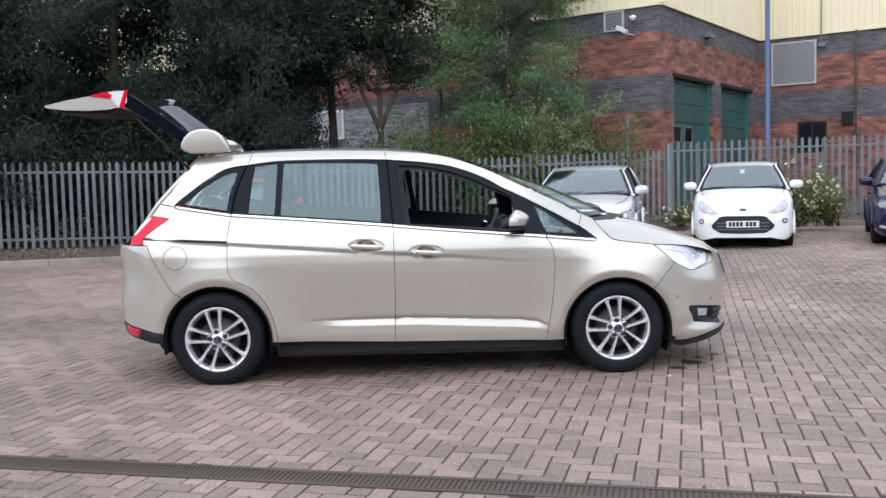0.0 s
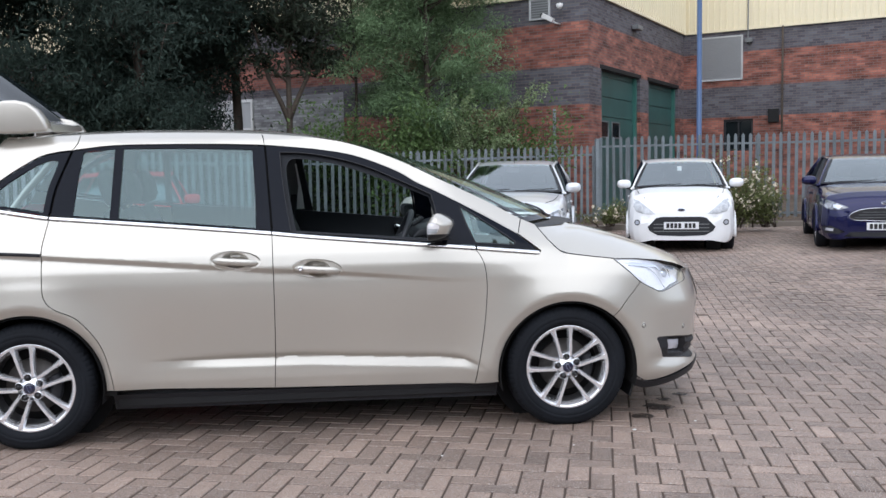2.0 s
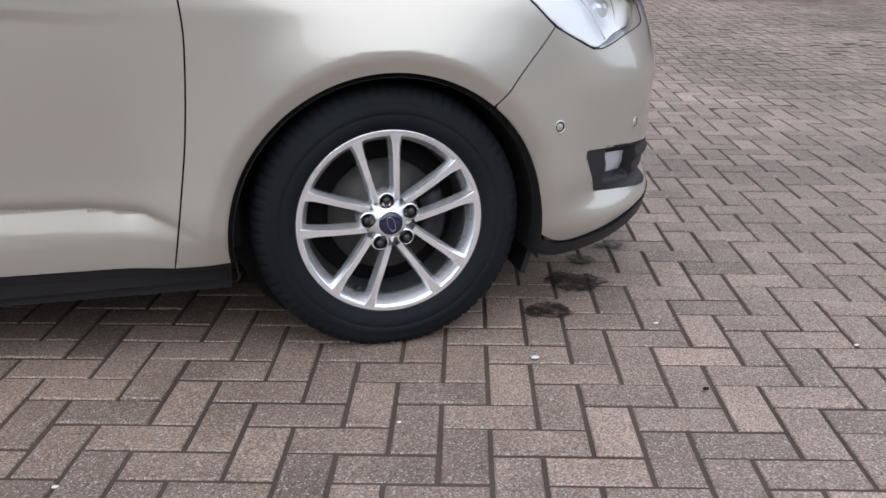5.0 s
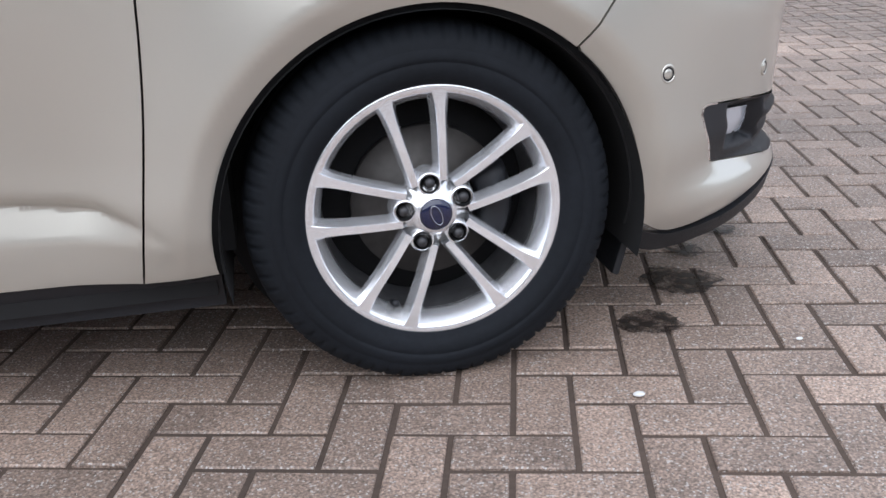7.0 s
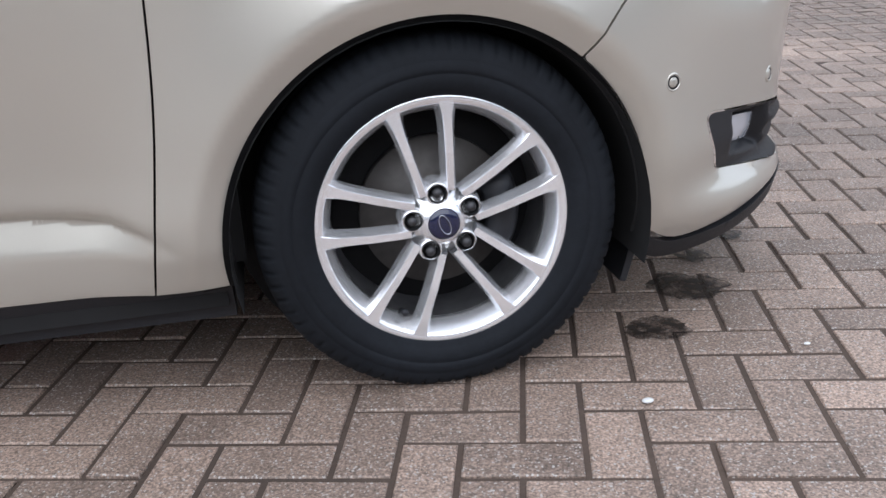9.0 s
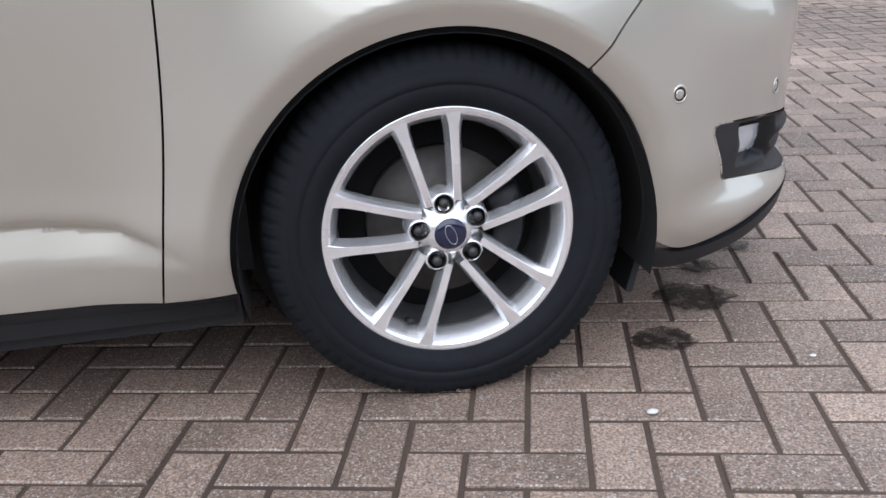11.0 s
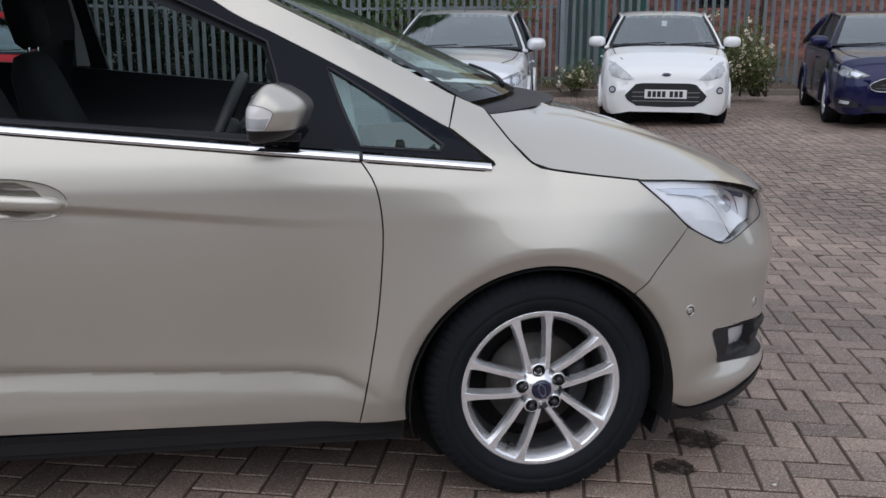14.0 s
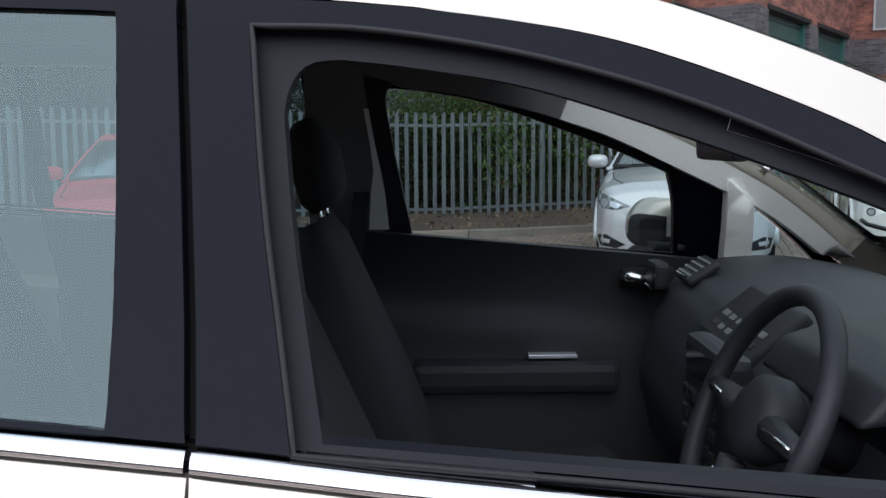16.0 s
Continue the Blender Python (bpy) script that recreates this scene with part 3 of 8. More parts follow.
def build_fences():
    """Palisade: pales with a W section and a pointed head, on two rails, between posts."""
    def pale(height):
        bm = bmesh.new()
        half = [(-0.034, 0.0), (-0.02, 0.011), (0.0, 0.002), (0.02, 0.011), (0.034, 0.0)]
        heads = [height - 0.05, height - 0.022, height, height - 0.022, height - 0.05]
        for back in (0.0, 0.004):
            low = [bm.verts.new((x, back - y, 0)) for x, y in half]
            top = [bm.verts.new((x, back - y, h)) for (x, y), h in zip(half, heads)]
            for i in range(4):
                bm.faces.new((low[i], low[i + 1], top[i + 1], top[i]))
        return mesh_of("pale", bm, GALV, False)

    def run(name, label, way, s0, s1, height, base, flip):
        fence = thing(name, label, "fence", kind="structure")
        turn = Matrix.Rotation(math.atan2(way.y, way.x), 4, "Z")
        me = pale(height)
        s, k = s0, 0
        while s < s1:
            p = MEET + way * s
            ob = new("pale", me)
            ob.parent = fence
            tilt = (noise.noise(Vector((s * 3.1, 0.3, 0))) * 0.8)
            ob.matrix_basis = Matrix.Translation((p.x, p.y, base(s) + 0.012 * noise.noise(Vector((s * 2.3, 5, 0))))) @ turn @ Matrix.Rotation(radians(tilt), 4, "Y")
            s += 0.1525
            k += 1
        for low in (0.16, height - 0.24):
            bm = bmesh.new()
            back = Vector((-way.y, way.x, 0))
            cuts = list(np.arange(s0, s1 + 0.01, 1.0))
            for a, b in zip(cuts[:-1], cuts[1:]):
                p, q = MEET + way * a + back * 0.006, MEET + way * b + back * 0.006
                vs = []
                for v, s_ in ((p, a), (q, b)):
                    z = base(s_) + low
                    vs.append([bm.verts.new((v.x + back.x * o, v.y + back.y * o, z + h)) for o, h in ((0, 0), (0, 0.045), (0.04, 0.045), (0.04, 0.038), (0.006, 0.038), (0.006, 0))])
                for i in range(6):
                    bm.faces.new((vs[0][i], vs[1][i], vs[1][(i + 1) % 6], vs[0][(i + 1) % 6]))
            part("rail", bm, GALV, fence, smooth=False)
        post = mesh_of("post", box(-0.05, 0.05, 0.05, 0.11, -0.3, height - 0.05, 0.004), GALV, False)
        s = s0 + 0.6
        while s < s1:
            p = MEET + way * s
            ob = new("post", post)
            ob.parent = fence
            ob.matrix_basis = Matrix.Translation((p.x, p.y, base(s))) @ turn
            s += 2.75

    run("palisade_fence", "grey galvanised palisade fence in front of dark conifers", LEFT_WAY, -24, 0.0, 1.76, pale_base, 1)
    run("palisade_fence", "grey galvanised palisade fence in front of the brick building", RIGHT_WAY, 0.1, 20, 1.90, lambda s: 0.27, 1)
    p = MEET + Vector((0.02, -0.02, 0))
    solo("fence_post", box(-0.045, 0.045, -0.045, 0.045, 0, 1.98, 0.004, Matrix.Translation((p.x, p.y, 0.15))), GALV, "square galvanised corner post where two fences meet", "post")
    q = MEET + LEFT_WAY * -0.89 + Vector((0, 0.5, 0))
    solo("signpost", box(-0.035, 0.035, -0.02, 0.02, 0, 2.66, 0.003, Matrix.Translation((q.x, q.y, 0.16))), GALV, "plain grey steel post behind the fence", "post")


build_fences()

# ---- building behind the fence ----
WALL_TURN = -36.0
CORNER = Vector((7.72, 17.75, 0))
ALONG = Vector((math.cos(radians(WALL_TURN)), math.sin(radians(WALL_TURN)), 0))
BACK = Vector((-ALONG.y, ALONG.x, 0))
INNER = CORNER + BACK * 8.62
EAVES = 5.8


def wall_mesh(x0, x1, z0, z1, thick, openings):
    """A wall along x with its face at y = 0 and openings (x0, x1, z0, z1) cut right through."""
    bm = bmesh.new()
    xs = graded([x0, x1, *[v for o in openings for v in o[:2]]])
    zs = graded([z0, z1, *[v for o in openings for v in o[2:]]])

    def open_at(x, z):
        return any(o[0] < x < o[1] and o[2] < z < o[3] for o in openings)
    for i in range(len(xs) - 1):
        for j in range(len(zs) - 1):
            if open_at((xs[i] + xs[i + 1]) / 2, (zs[j] + zs[j + 1]) / 2):
                continue
            for y, order in ((0, 1), (thick, -1)):
                q = [bm.verts.new(v) for v in ((xs[i], y, zs[j]), (xs[i + 1], y, zs[j]), (xs[i + 1], y, zs[j + 1]), (xs[i], y, zs[j + 1]))]
                bm.faces.new(q[::order])
    for a, b, c, d in openings:
        for p, q in (((a, c), (a, d)), ((a, d), (b, d)), ((b, d), (b, c)), ((b, c), (a, c))):
            vs = [bm.verts.new((u, y, v)) for (u, v), y in ((p, 0), (q, 0), (q, thick), (p, thick))]
            bm.faces.new(vs)
    bmesh.ops.remove_doubles(bm, verts=bm.verts, dist=0.0005)
    return bm


def ribbed(x0, x1, z0, z1, pitch=0.2):
    bm = bmesh.new()
    prof, x = [], x0
    while x < x1:
        prof += [(x, 0), (x + pitch * 0.68, 0), (x + pitch * 0.74, -0.03), (x + pitch * 0.94, -0.03)]
        x += pitch
    low = [bm.verts.new((a, b, z0)) for a, b in prof]
    top = [bm.verts.new((a, b, z1)) for a, b in prof]
    for i in range(len(prof) - 1):
        bm.faces.new((low[i], low[i + 1], top[i + 1], top[i]))
    return bm


def build_building():
    house = thing("building", "industrial unit of red and blue-grey banded brick under cream cladding", "building")
    face = Matrix.Rotation(radians(WALL_TURN), 4, "Z")
    doors_face = Matrix.Rotation(radians(WALL_TURN + 90), 4, "Z")
    at_left = Matrix.Translation(CORNER) @ face            # x runs right along the wall, y goes back
    at_right = Matrix.Translation(INNER) @ face
    # the wall with the doors: x runs back from the corner, its face looks to the right-hand yard
    at_doors = Matrix.Translation(CORNER) @ doors_face @ Matrix.Diagonal((1, 1, 1, 1))

    def put(ob, m):
        ob.matrix_basis = m
        return ob
    # left wall
    w = put(part("wall", wall_mesh(-30, 0, -0.3, EAVES, 0.3, []), BRICK_WALL, house, smooth=False), at_left)
    w = put(part("wall", wall_mesh(0, 24, -0.3, EAVES, 0.3, [(1.28, 2.2, 2.0, 3.0), (7.28, 8.2, 0.3, 3.02)]), BRICK_WALL, house, smooth=False), at_right)
    openings = [(0.92, 4.06, 0.2, 4.02), (4.86, 7.95, 0.2, 4.02)]
    bm = wall_mesh(0, 8.62, -0.3, EAVES, 0.3, openings)
    for v in bm.verts:
        v.co.y = -v.co.y * -1
    w = put(part("wall", bm, BRICK_WALL, house, smooth=False), at_doors)
    # soldier-course lintels above the doors
    for a, b, c, d in openings:
        k = part("lintel", box(a - 0.1, b + 0.1, -0.012, 0.03, d, d + 0.1), DARK_VOID, house, "dark steel lintel", smooth=False)
        put(k, at_doors)
    # cream cladding above the brick
    for m, x0, x1 in ((at_left, -30, 0), (at_right, 0, 24), (at_doors, 0, 8.62)):
        c = put(part("cladding", ribbed(x0, x1, EAVES + 0.02, EAVES + 3.2), CREAM_CLAD, house, "cream ribbed steel cladding", smooth=False), m @ Matrix.Translation((0, -0.04, 0)))
        put(part("flashing", box(x0, x1, -0.075, 0.1, EAVES - 0.03, EAVES + 0.03), CREAM_CLAD, house, smooth=False), m)
    bm = bmesh.new()
    far = [INNER + ALONG * 24, INNER + ALONG * 24 + BACK * 30, CORNER - ALONG * 30 + BACK * 38.6, CORNER - ALONG * 30, CORNER, INNER]
    bm.faces.new([bm.verts.new((p.x, p.y, EAVES + 3.2)) for p in far])
    part("roof", bm, GREY_METAL, house, smooth=False)
    # sectional doors: panels with ribs, two small windows in the first
    for n_door, (a, b, c, d) in enumerate(openings):
        door = part("door", box(a, b, 0.2, 0.24, c, d), GREEN_DOOR, house, "dark green sectional loading door", smooth=False)
        put(door, at_doors)
        k = c + 0.05
        while k < d:
            part("door_panel", box(a + 0.06, b - 0.06, 0.178, 0.2, k, min(k + 0.5, d) - 0.02, 0.006), GREEN_DOOR, door, smooth=False)
            k += 0.52
        for side in (a, b - 0.12):
            part("door_frame", box(side, side + 0.12, 0.09, 0.2, c, d), GREEN_PALE, door, smooth=False)
        if n_door == 0:
            for s in (a + 0.35, a + 1.25):
                part("door_window", box(s, s + 0.62, 0.168, 0.18, 2.3, 2.72, 0.03), DARK_GLASS, door, smooth=False)
                part("window_rim", tube([(s, 0.168, 2.3), (s + 0.62, 0.168, 2.3), (s + 0.62, 0.168, 2.72), (s, 0.168, 2.72)], 0.022, 6, True), GREY_METAL, door)
    # personnel door with a frame, its notice and a lamp above
    door = put(part("door", box(7.33, 8.15, 0.08, 0.13, 0.3, 2.95), GREEN_PALE, house, "pale green steel personnel door", smooth=False), at_right)
    for x0, x1, z0, z1 in ((7.28, 7.34, 0.3, 3.02), (8.14, 8.2, 0.3, 3.02), (7.28, 8.2, 2.95, 3.02)):
        part("door_frame", box(x0, x1, 0.02, 0.12, z0, z1), GREEN_DOOR, door, smooth=False)
    part("notice", box(7.6, 7.92, 0.072, 0.08, 2.42, 2.62), WHITE_METAL, door, smooth=False)
    put(part("wall_lamp", box(7.5, 7.9, -0.12, 0.0, 3.18, 3.31, 0.02), WHITE_METAL, house, "white bulkhead lamp above the door", smooth=False), at_right)
    # white-painted stretch of the left wall, with a pale window
    put(part("painted_band", box(-13.5, -7.4, -0.02, 0.0, 0.3, 3.8), PAINTED_BRICK, house, "white-painted brickwork", smooth=False), at_left)
    pane = put(part("window", box(-11.9, -10.8, -0.045, -0.02, 2.9, 3.72), PALE_FRAME, house, "pale framed window", smooth=False), at_left)
    for x0, x1, z0, z1 in ((-11.96, -11.88, 2.84, 3.78), (-10.82, -10.74, 2.84, 3.78), (-11.88, -10.82, 3.70, 3.78), (-11.88, -10.82, 2.84, 2.92), (-11.39, -11.31, 2.92, 3.70)):
        part("window_frame", box(x0, x1, -0.07, -0.018, z0, z1), WHITE_METAL, pane, smooth=False)
    # low window
    win = put(part("window", box(1.32, 2.16, 0.1, 0.12, 2.04, 2.96), DARK_GLASS, house, "dark square window", smooth=False), at_right)
    for x0, x1, z0, z1 in ((1.28, 1.34, 2.0, 3.0), (2.14, 2.2, 2.0, 3.0), (1.34, 2.14, 2.93, 3.0), (1.34, 2.14, 2.0, 2.07), (1.72, 1.76, 2.07, 2.93)):
        part("window_frame", box(x0, x1, 0.05, 0.11, z0, z1), BLACK_PLASTIC, win, smooth=False)
    # louvred panel in a white frame
    grille = put(part("louvre_panel", box(0.5, 1.85, -0.03, 0.0, 4.27, 5.6), LOUVRE, house, "grey louvred panel in a pale grey frame", smooth=False), at_right)
    for k in range(22):
        z = 4.3 + k * 0.058
        part("slat", box(0.53, 1.82, -0.055, -0.032, z, z + 0.03), LOUVRE, grille, smooth=False)
    for x0, x1, z0, z1 in ((0.47, 0.52, 4.24, 5.63), (1.83, 1.88, 4.24, 5.63), (0.52, 1.83, 5.58, 5.63), (0.52, 1.83, 4.24, 4.29)):
        part("panel_frame", box(x0, x1, -0.065, -0.004, z0, z1), PALE_FRAME, grille, smooth=False)
    # small vents
    for m, x0, x1, z0, z1 in ((at_right, 6.06, 6.54, 5.27, 5.69), (at_left, -1.53, -1.02, 5.26, 5.73)):
        vent = put(part("vent", box(x0, x1, -0.03, 0.0, z0, z1), LOUVRE, house, "small louvred wall vent in a pale frame", smooth=False), m)
        for k in range(7):
            z = z0 + 0.03 + k * (z1 - z0 - 0.04) / 7
            part("slat", box(x0 + 0.03, x1 - 0.03, -0.045, -0.031, z, z + 0.03), GREY_METAL, vent, smooth=False)
        for a, b, c, d in ((x0 - 0.03, x0 + 0.02, z0 - 0.03, z1 + 0.03), (x1 - 0.02, x1 + 0.03, z0 - 0.03, z1 + 0.03), (x0 + 0.02, x1 - 0.02, z1 - 0.01, z1 + 0.03), (x0 + 0.02, x1 - 0.02, z0 - 0.03, z0 + 0.01)):
            part("vent_frame", box(a, b, -0.055, -0.004, c, d), PALE_FRAME, vent, smooth=False)
    put(part("junction_box", box(2.67, 2.99, -0.14, 0.0, 2.86, 3.27, 0.01), DARK_VOID, house, "dark grey electrical box", smooth=False), at_right)
    put(part("downpipe", tube([(3.08, -0.06, 0.3), (3.08, -0.06, EAVES)], 0.03, 10), BARK, house, "thin brown rainwater downpipe"), at_right)
    put(part("cable_conduit", tube([(2.04, -0.08, EAVES + 2.6), (2.04, -0.08, 5.45), (2.12, -0.08, 5.3)], 0.02, 6), GREY_METAL, house), at_right)
    put(part("conduit_hood", box(1.96, 2.18, -0.12, 0.0, 5.38, 5.5, 0.01), GREY_METAL, house, smooth=False), at_right)
    put(part("floodlight", box(3.3, 3.75, -0.2, -0.02, 5.3, 5.42, 0.02), GREY_METAL, house, smooth=False), at_doors)
    # camera on a bracket by the corner
    cam_body = put(part("security_camera", box(-0.16, 0.16, -0.07, 0.07, -0.05, 0.06, 0.015, Matrix.Rotation(radians(28), 4, "Y")), WHITE_METAL, house, "white wall-mounted security camera", smooth=False), at_left @ Matrix.Translation((-0.93, -0.32, 5.2)))
    part("lens_hood", box(-0.2, -0.155, -0.055, 0.055, -0.04, 0.05, 0.01, Matrix.Rotation(radians(28), 4, "Y")), BLACK_PLASTIC, cam_body, smooth=False)
    part("bracket", tube([(0.1, 0, -0.06), (0.16, 0.1, -0.12), (0.2, 0.32, -0.12)], 0.02, 8), WHITE_METAL, cam_body)
    dome = put(part("dome_camera", lathe([(0.0, -0.08), (0.06, -0.06), (0.085, 0.0), (0.085, 0.05), (0.0, 0.06)], 20, Matrix.Rotation(radians(90), 4, "X")), WHITE_METAL, house), at_left @ Matrix.Translation((-0.69, -0.14, 5.5)))
    part("arm", box(-0.02, 0.02, 0.0, 0.14, 0.04, 0.08), WHITE_METAL, dome, smooth=False)
    return house


build_building()

# blue lamp column behind the fence
p = MEET + Vector((0.4, 0.9, 0)) + RIGHT_WAY * 2.19
column = thing("lamp_column", "tall slim blue painted steel column behind the fence", "lamp post", at=Matrix.Translation((p.x, p.y, 0.2)))
part("shaft", tube([(0, 0, -0.1), (0, 0, 1.1), (0, 0, 1.12), (0, 0, 7.5)], [0.085, 0.085, 0.06, 0.055], 14), BLUE_STEEL, column)
part("base_plate", box(-0.16, 0.16, -0.16, 0.16, -0.1, 0.0, 0.004), BLUE_STEEL, column, smooth=False)
part("lantern", box(-0.15, 0.15, -0.55, 0.1, 7.45, 7.57, 0.03), GREY_METAL, column, smooth=False)


# ---- drainage channel ----
def build_drain():
    a, b = Vector((-0.72, -1.70, 0)), Vector((2.965, -2.66, 0))
    d = (b - a).normalized()
    drain = thing("drain_channel", "rusty cast iron slotted drainage channel set in the paving", "drain", kind="structure",
                  at=Matrix.Translation(a - d * 6) @ Matrix.Rotation(math.atan2(d.y, d.x), 4, "Z"))
    part("channel", box(0, 18, -0.075, 0.075, -0.14, -0.03), DARK_VOID, drain, smooth=False)
    for y0, y1 in ((-0.1, -0.068), (0.068, 0.1)):
        part("edge_rail", box(0, 18, y0, y1, -0.06, 0.004), GRATE, drain, smooth=False)
    bar = mesh_of("grate_bar", box(-0.009, 0.009, -0.068, 0.068, -0.025, 0.001, 0.002), GRATE, False)
    x = 0.02
    n = 0
    rest = bmesh.new()
    while x < 18:
        if 5.6 < x < 13.0 and n < 290:
            ob = new("grate_bar", bar)
            ob.parent = drain
            ob.location = (x, 0, 0)
            n += 1
        else:
            add_box(rest, x - 0.009, x + 0.009, -0.068, 0.068, -0.025, 0.001)
        x += 0.026
    ob = part("grate_rest", rest, GRATE, drain, smooth=False)
    tagged(ob, kind="stuff")
    return a, d


DRAIN_AT, DRAIN_WAY = build_drain()


# ---- the silver people carrier ----
MID = 0.86                       # the car's middle plane; its driver's side looks to -y
PLAN = spline([(-0.83, 0.86), (-0.82, 0.66), (-0.785, 0.45), (-0.715, 0.28), (-0.62, 0.155), (-0.5, 0.07), (-0.36, 0.022), (-0.2, 0.004), (0.0, 0.0), (0.4, -0.004), (0.9, -0.008),
               (1.4, -0.010), (1.9, -0.010), (2.4, -0.008), (2.8, -0.004), (3.0, 0.0), (3.12, 0.008), (3.22, 0.026), (3.32, 0.066), (3.42, 0.128), (3.51, 0.205), (3.59, 0.30), (3.66, 0.43), (3.712, 0.57), (3.745, 0.72), (3.755, 0.86)], 0.01)
PLAN_X = np.array([p[0] for p in PLAN])
PLAN_Y = np.array([p[1] for p in PLAN])
PLAN_U = np.concatenate([[0], np.cumsum(np.hypot(np.diff(PLAN_X), np.diff(PLAN_Y)))])
PLAN_U = PLAN_U - np.interp(1.0, PLAN_X, PLAN_U) + 1.0
PLAN_DX, PLAN_DY = np.gradient(PLAN_X, PLAN_U), np.gradient(PLAN_Y, PLAN_U)

_z = np.arange(0.0, 1.9, 0.004)
_o = np.interp(_z, [0.10, 0.18, 0.25, 0.32, 0.45, 0.65, 0.82, 0.90, 0.97, 1.03, 1.09, 1.2, 1.35, 1.5, 1.54, 1.57, 1.60, 1.64],
               [0.13, 0.06, 0.022, 0.004, 0.002, -0.014, -0.029, -0.027, -0.013, 0.010, 0.046, 0.094, 0.144, 0.193, 0.207, 0.228, 0.268, 0.355])
_k = np.exp(-0.5 * (np.arange(-12, 13) / 2.6) ** 2)
SIDE_OFF = np.convolve(np.pad(_o, 12, mode="edge"), _k / _k.sum(), mode="valid")

ARCHES = ((0.0, 0.312, 0.378), (2.79, 0.295, 0.382))


def belt(x):
    return float(np.interp(x, [-0.5, -0.3, 0.1, 0.7, 1.22, 1.43, 2.25, 2.63, 2.8], [1.275, 1.252, 1.187, 1.136, 1.089, 1.066, 0.990, 0.952, 0.93]))


WAIST_BAND = 0.023


def waist(x):
    """Height of the pressed waist line."""
    return float(np.interp(x, [-0.7, 0.1, 1.2, 1.575, 2.15], [1.05, 0.99, 0.899, 0.876, 0.824]))


def ledge_top(x):
    """Height of the edge pressed along the bottom of the doors."""
    return float(np.interp(x, [0.5, 1.385, 2.1, 2.23, 2.29, 2.36], [0.425, 0.432, 0.398, 0.381, 0.354, 0.312]))


def door_creases(x0, x1):
    xs = np.arange(x0, x1, 0.008)
    return [[(to_u(x), waist(x) + dz) for x in xs] for dz in (0.0015, -0.0015, 0.0015 - WAIST_BAND, -0.0035 - WAIST_BAND)] + [[(to_u(x), ledge_top(x) + dz) for x in xs if 0.6 < x < 2.28] for dz in (0.014, 0.0065, 0.0015, -0.0015)]


def side_off(x, z):
    """How far the body's side lies behind its widest outline."""
    off = float(np.interp(z, _z, SIDE_OFF))
    # waist crease, fading out ahead of the driver's door
    line = waist(x)
    amount = ease((x + 0.45) / 0.3) * (1 - ease((x - 1.58) / 0.84))
    under = line - z
    if under > 0:
        off += amount * 0.020 * min(1.0, under / WAIST_BAND) * math.exp(-max(0, under - WAIST_BAND) / 0.15)
    # the doors tuck in below their middle
    off += 0.032 * ease((0.80 - z) / 0.40) * ease((x - 0.42) / 0.25) * (1 - ease((x - 2.15) / 0.2))
    # pressed ledge along the bottom of the doors
    top = ledge_top(x)
    low = float(np.interp(x, [0.5, 1.385, 2.36], [0.375, 0.362, 0.306]))
    amount = ease((x - 0.5) / 0.5) * (1 - ease((x - 2.2) / 0.17))
    if z > top:
        off += amount * 0.022 * math.exp(-(z - top) / 0.010)
    elif z > low:
        off += amount * (0.022 - 0.017 * min(1.0, (top - z) / max(0.004, (top - low) * 0.8)))
    else:
        off += amount * 0.005 * max(0, (z - 0.25) / max(0.02, low - 0.25))
    # flared wheel arches
    for cx, cz, r in ARCHES:
        d = math.hypot(x - cx, z - cz)
        if z > 0.2 and d < 0.70:
            # a flat lip turned under, then a flare that ends in a soft ridge
            e = d - r
            slope = 0.028 * math.log1p(math.exp(min(40.0, (0.165 - e) / 0.028)))
            flare = 0.21 * min(slope, 0.125)
            lip = 0.50 * max(0.0, 0.045 - e)
            off -= (flare - lip) * ease((z - 0.2) / 0.2)
    # wings draw in towards the bonnet, and the tail towards the roof
    if x > 2.05 and z > 0.62:
        off += min(1.0, (x - 2.05) / 0.75) ** 1.5 * 0.68 * (z - 0.62) ** 2
    if x < 0.1 and z > 1.1:
        off += 0.16 * (z - 1.1) * min(1.0, (0.1 - x) / 0.5)
    # nose above the bumper leans back
    if x > 3.15 and z > 0.62:
        off += ease((x - 3.15) / 0.35) * ((z - 0.62) * 0.30)
    if x > 3.0 and z < 0.40:
        off += ease((x - 3.1) / 0.35) * (0.022 * ease((0.40 - z) / 0.09) - 0.050 * ease((0.335 - z) / 0.085))
    if x > 3.15:
        off -= 0.006 * ease((x - 3.2) / 0.2) * math.exp(-((z - 0.285) / 0.025) ** 2)
    if x < -0.4:
        off += 0.045 * math.exp(-((z - 0.80) / 0.15) ** 2) * ease((-0.4 - x) / 0.25)
    if x < -0.35 and z < 0.42:
        off += 0.05 * ((0.42 - z) / 0.15) ** 1.5 * ease((-0.35 - x) / 0.2)
    return off


def body_at(u, z, sink=0.0):
    x, y = float(np.interp(u, PLAN_U, PLAN_X)), float(np.interp(u, PLAN_U, PLAN_Y))
    dx, dy = float(np.interp(u, PLAN_U, PLAN_DX)), float(np.interp(u, PLAN_U, PLAN_DY))
    k = math.hypot(dx, dy)
    off = side_off(x, z) + sink
    return (x - dy / k * off, y + dx / k * off, z)


def to_u(x):
    return float(np.interp(x, PLAN_X, PLAN_U))


def on_body(*curves, step=0.02):
    return [(to_u(x), z) for x, z in outline(*curves, step=step)]


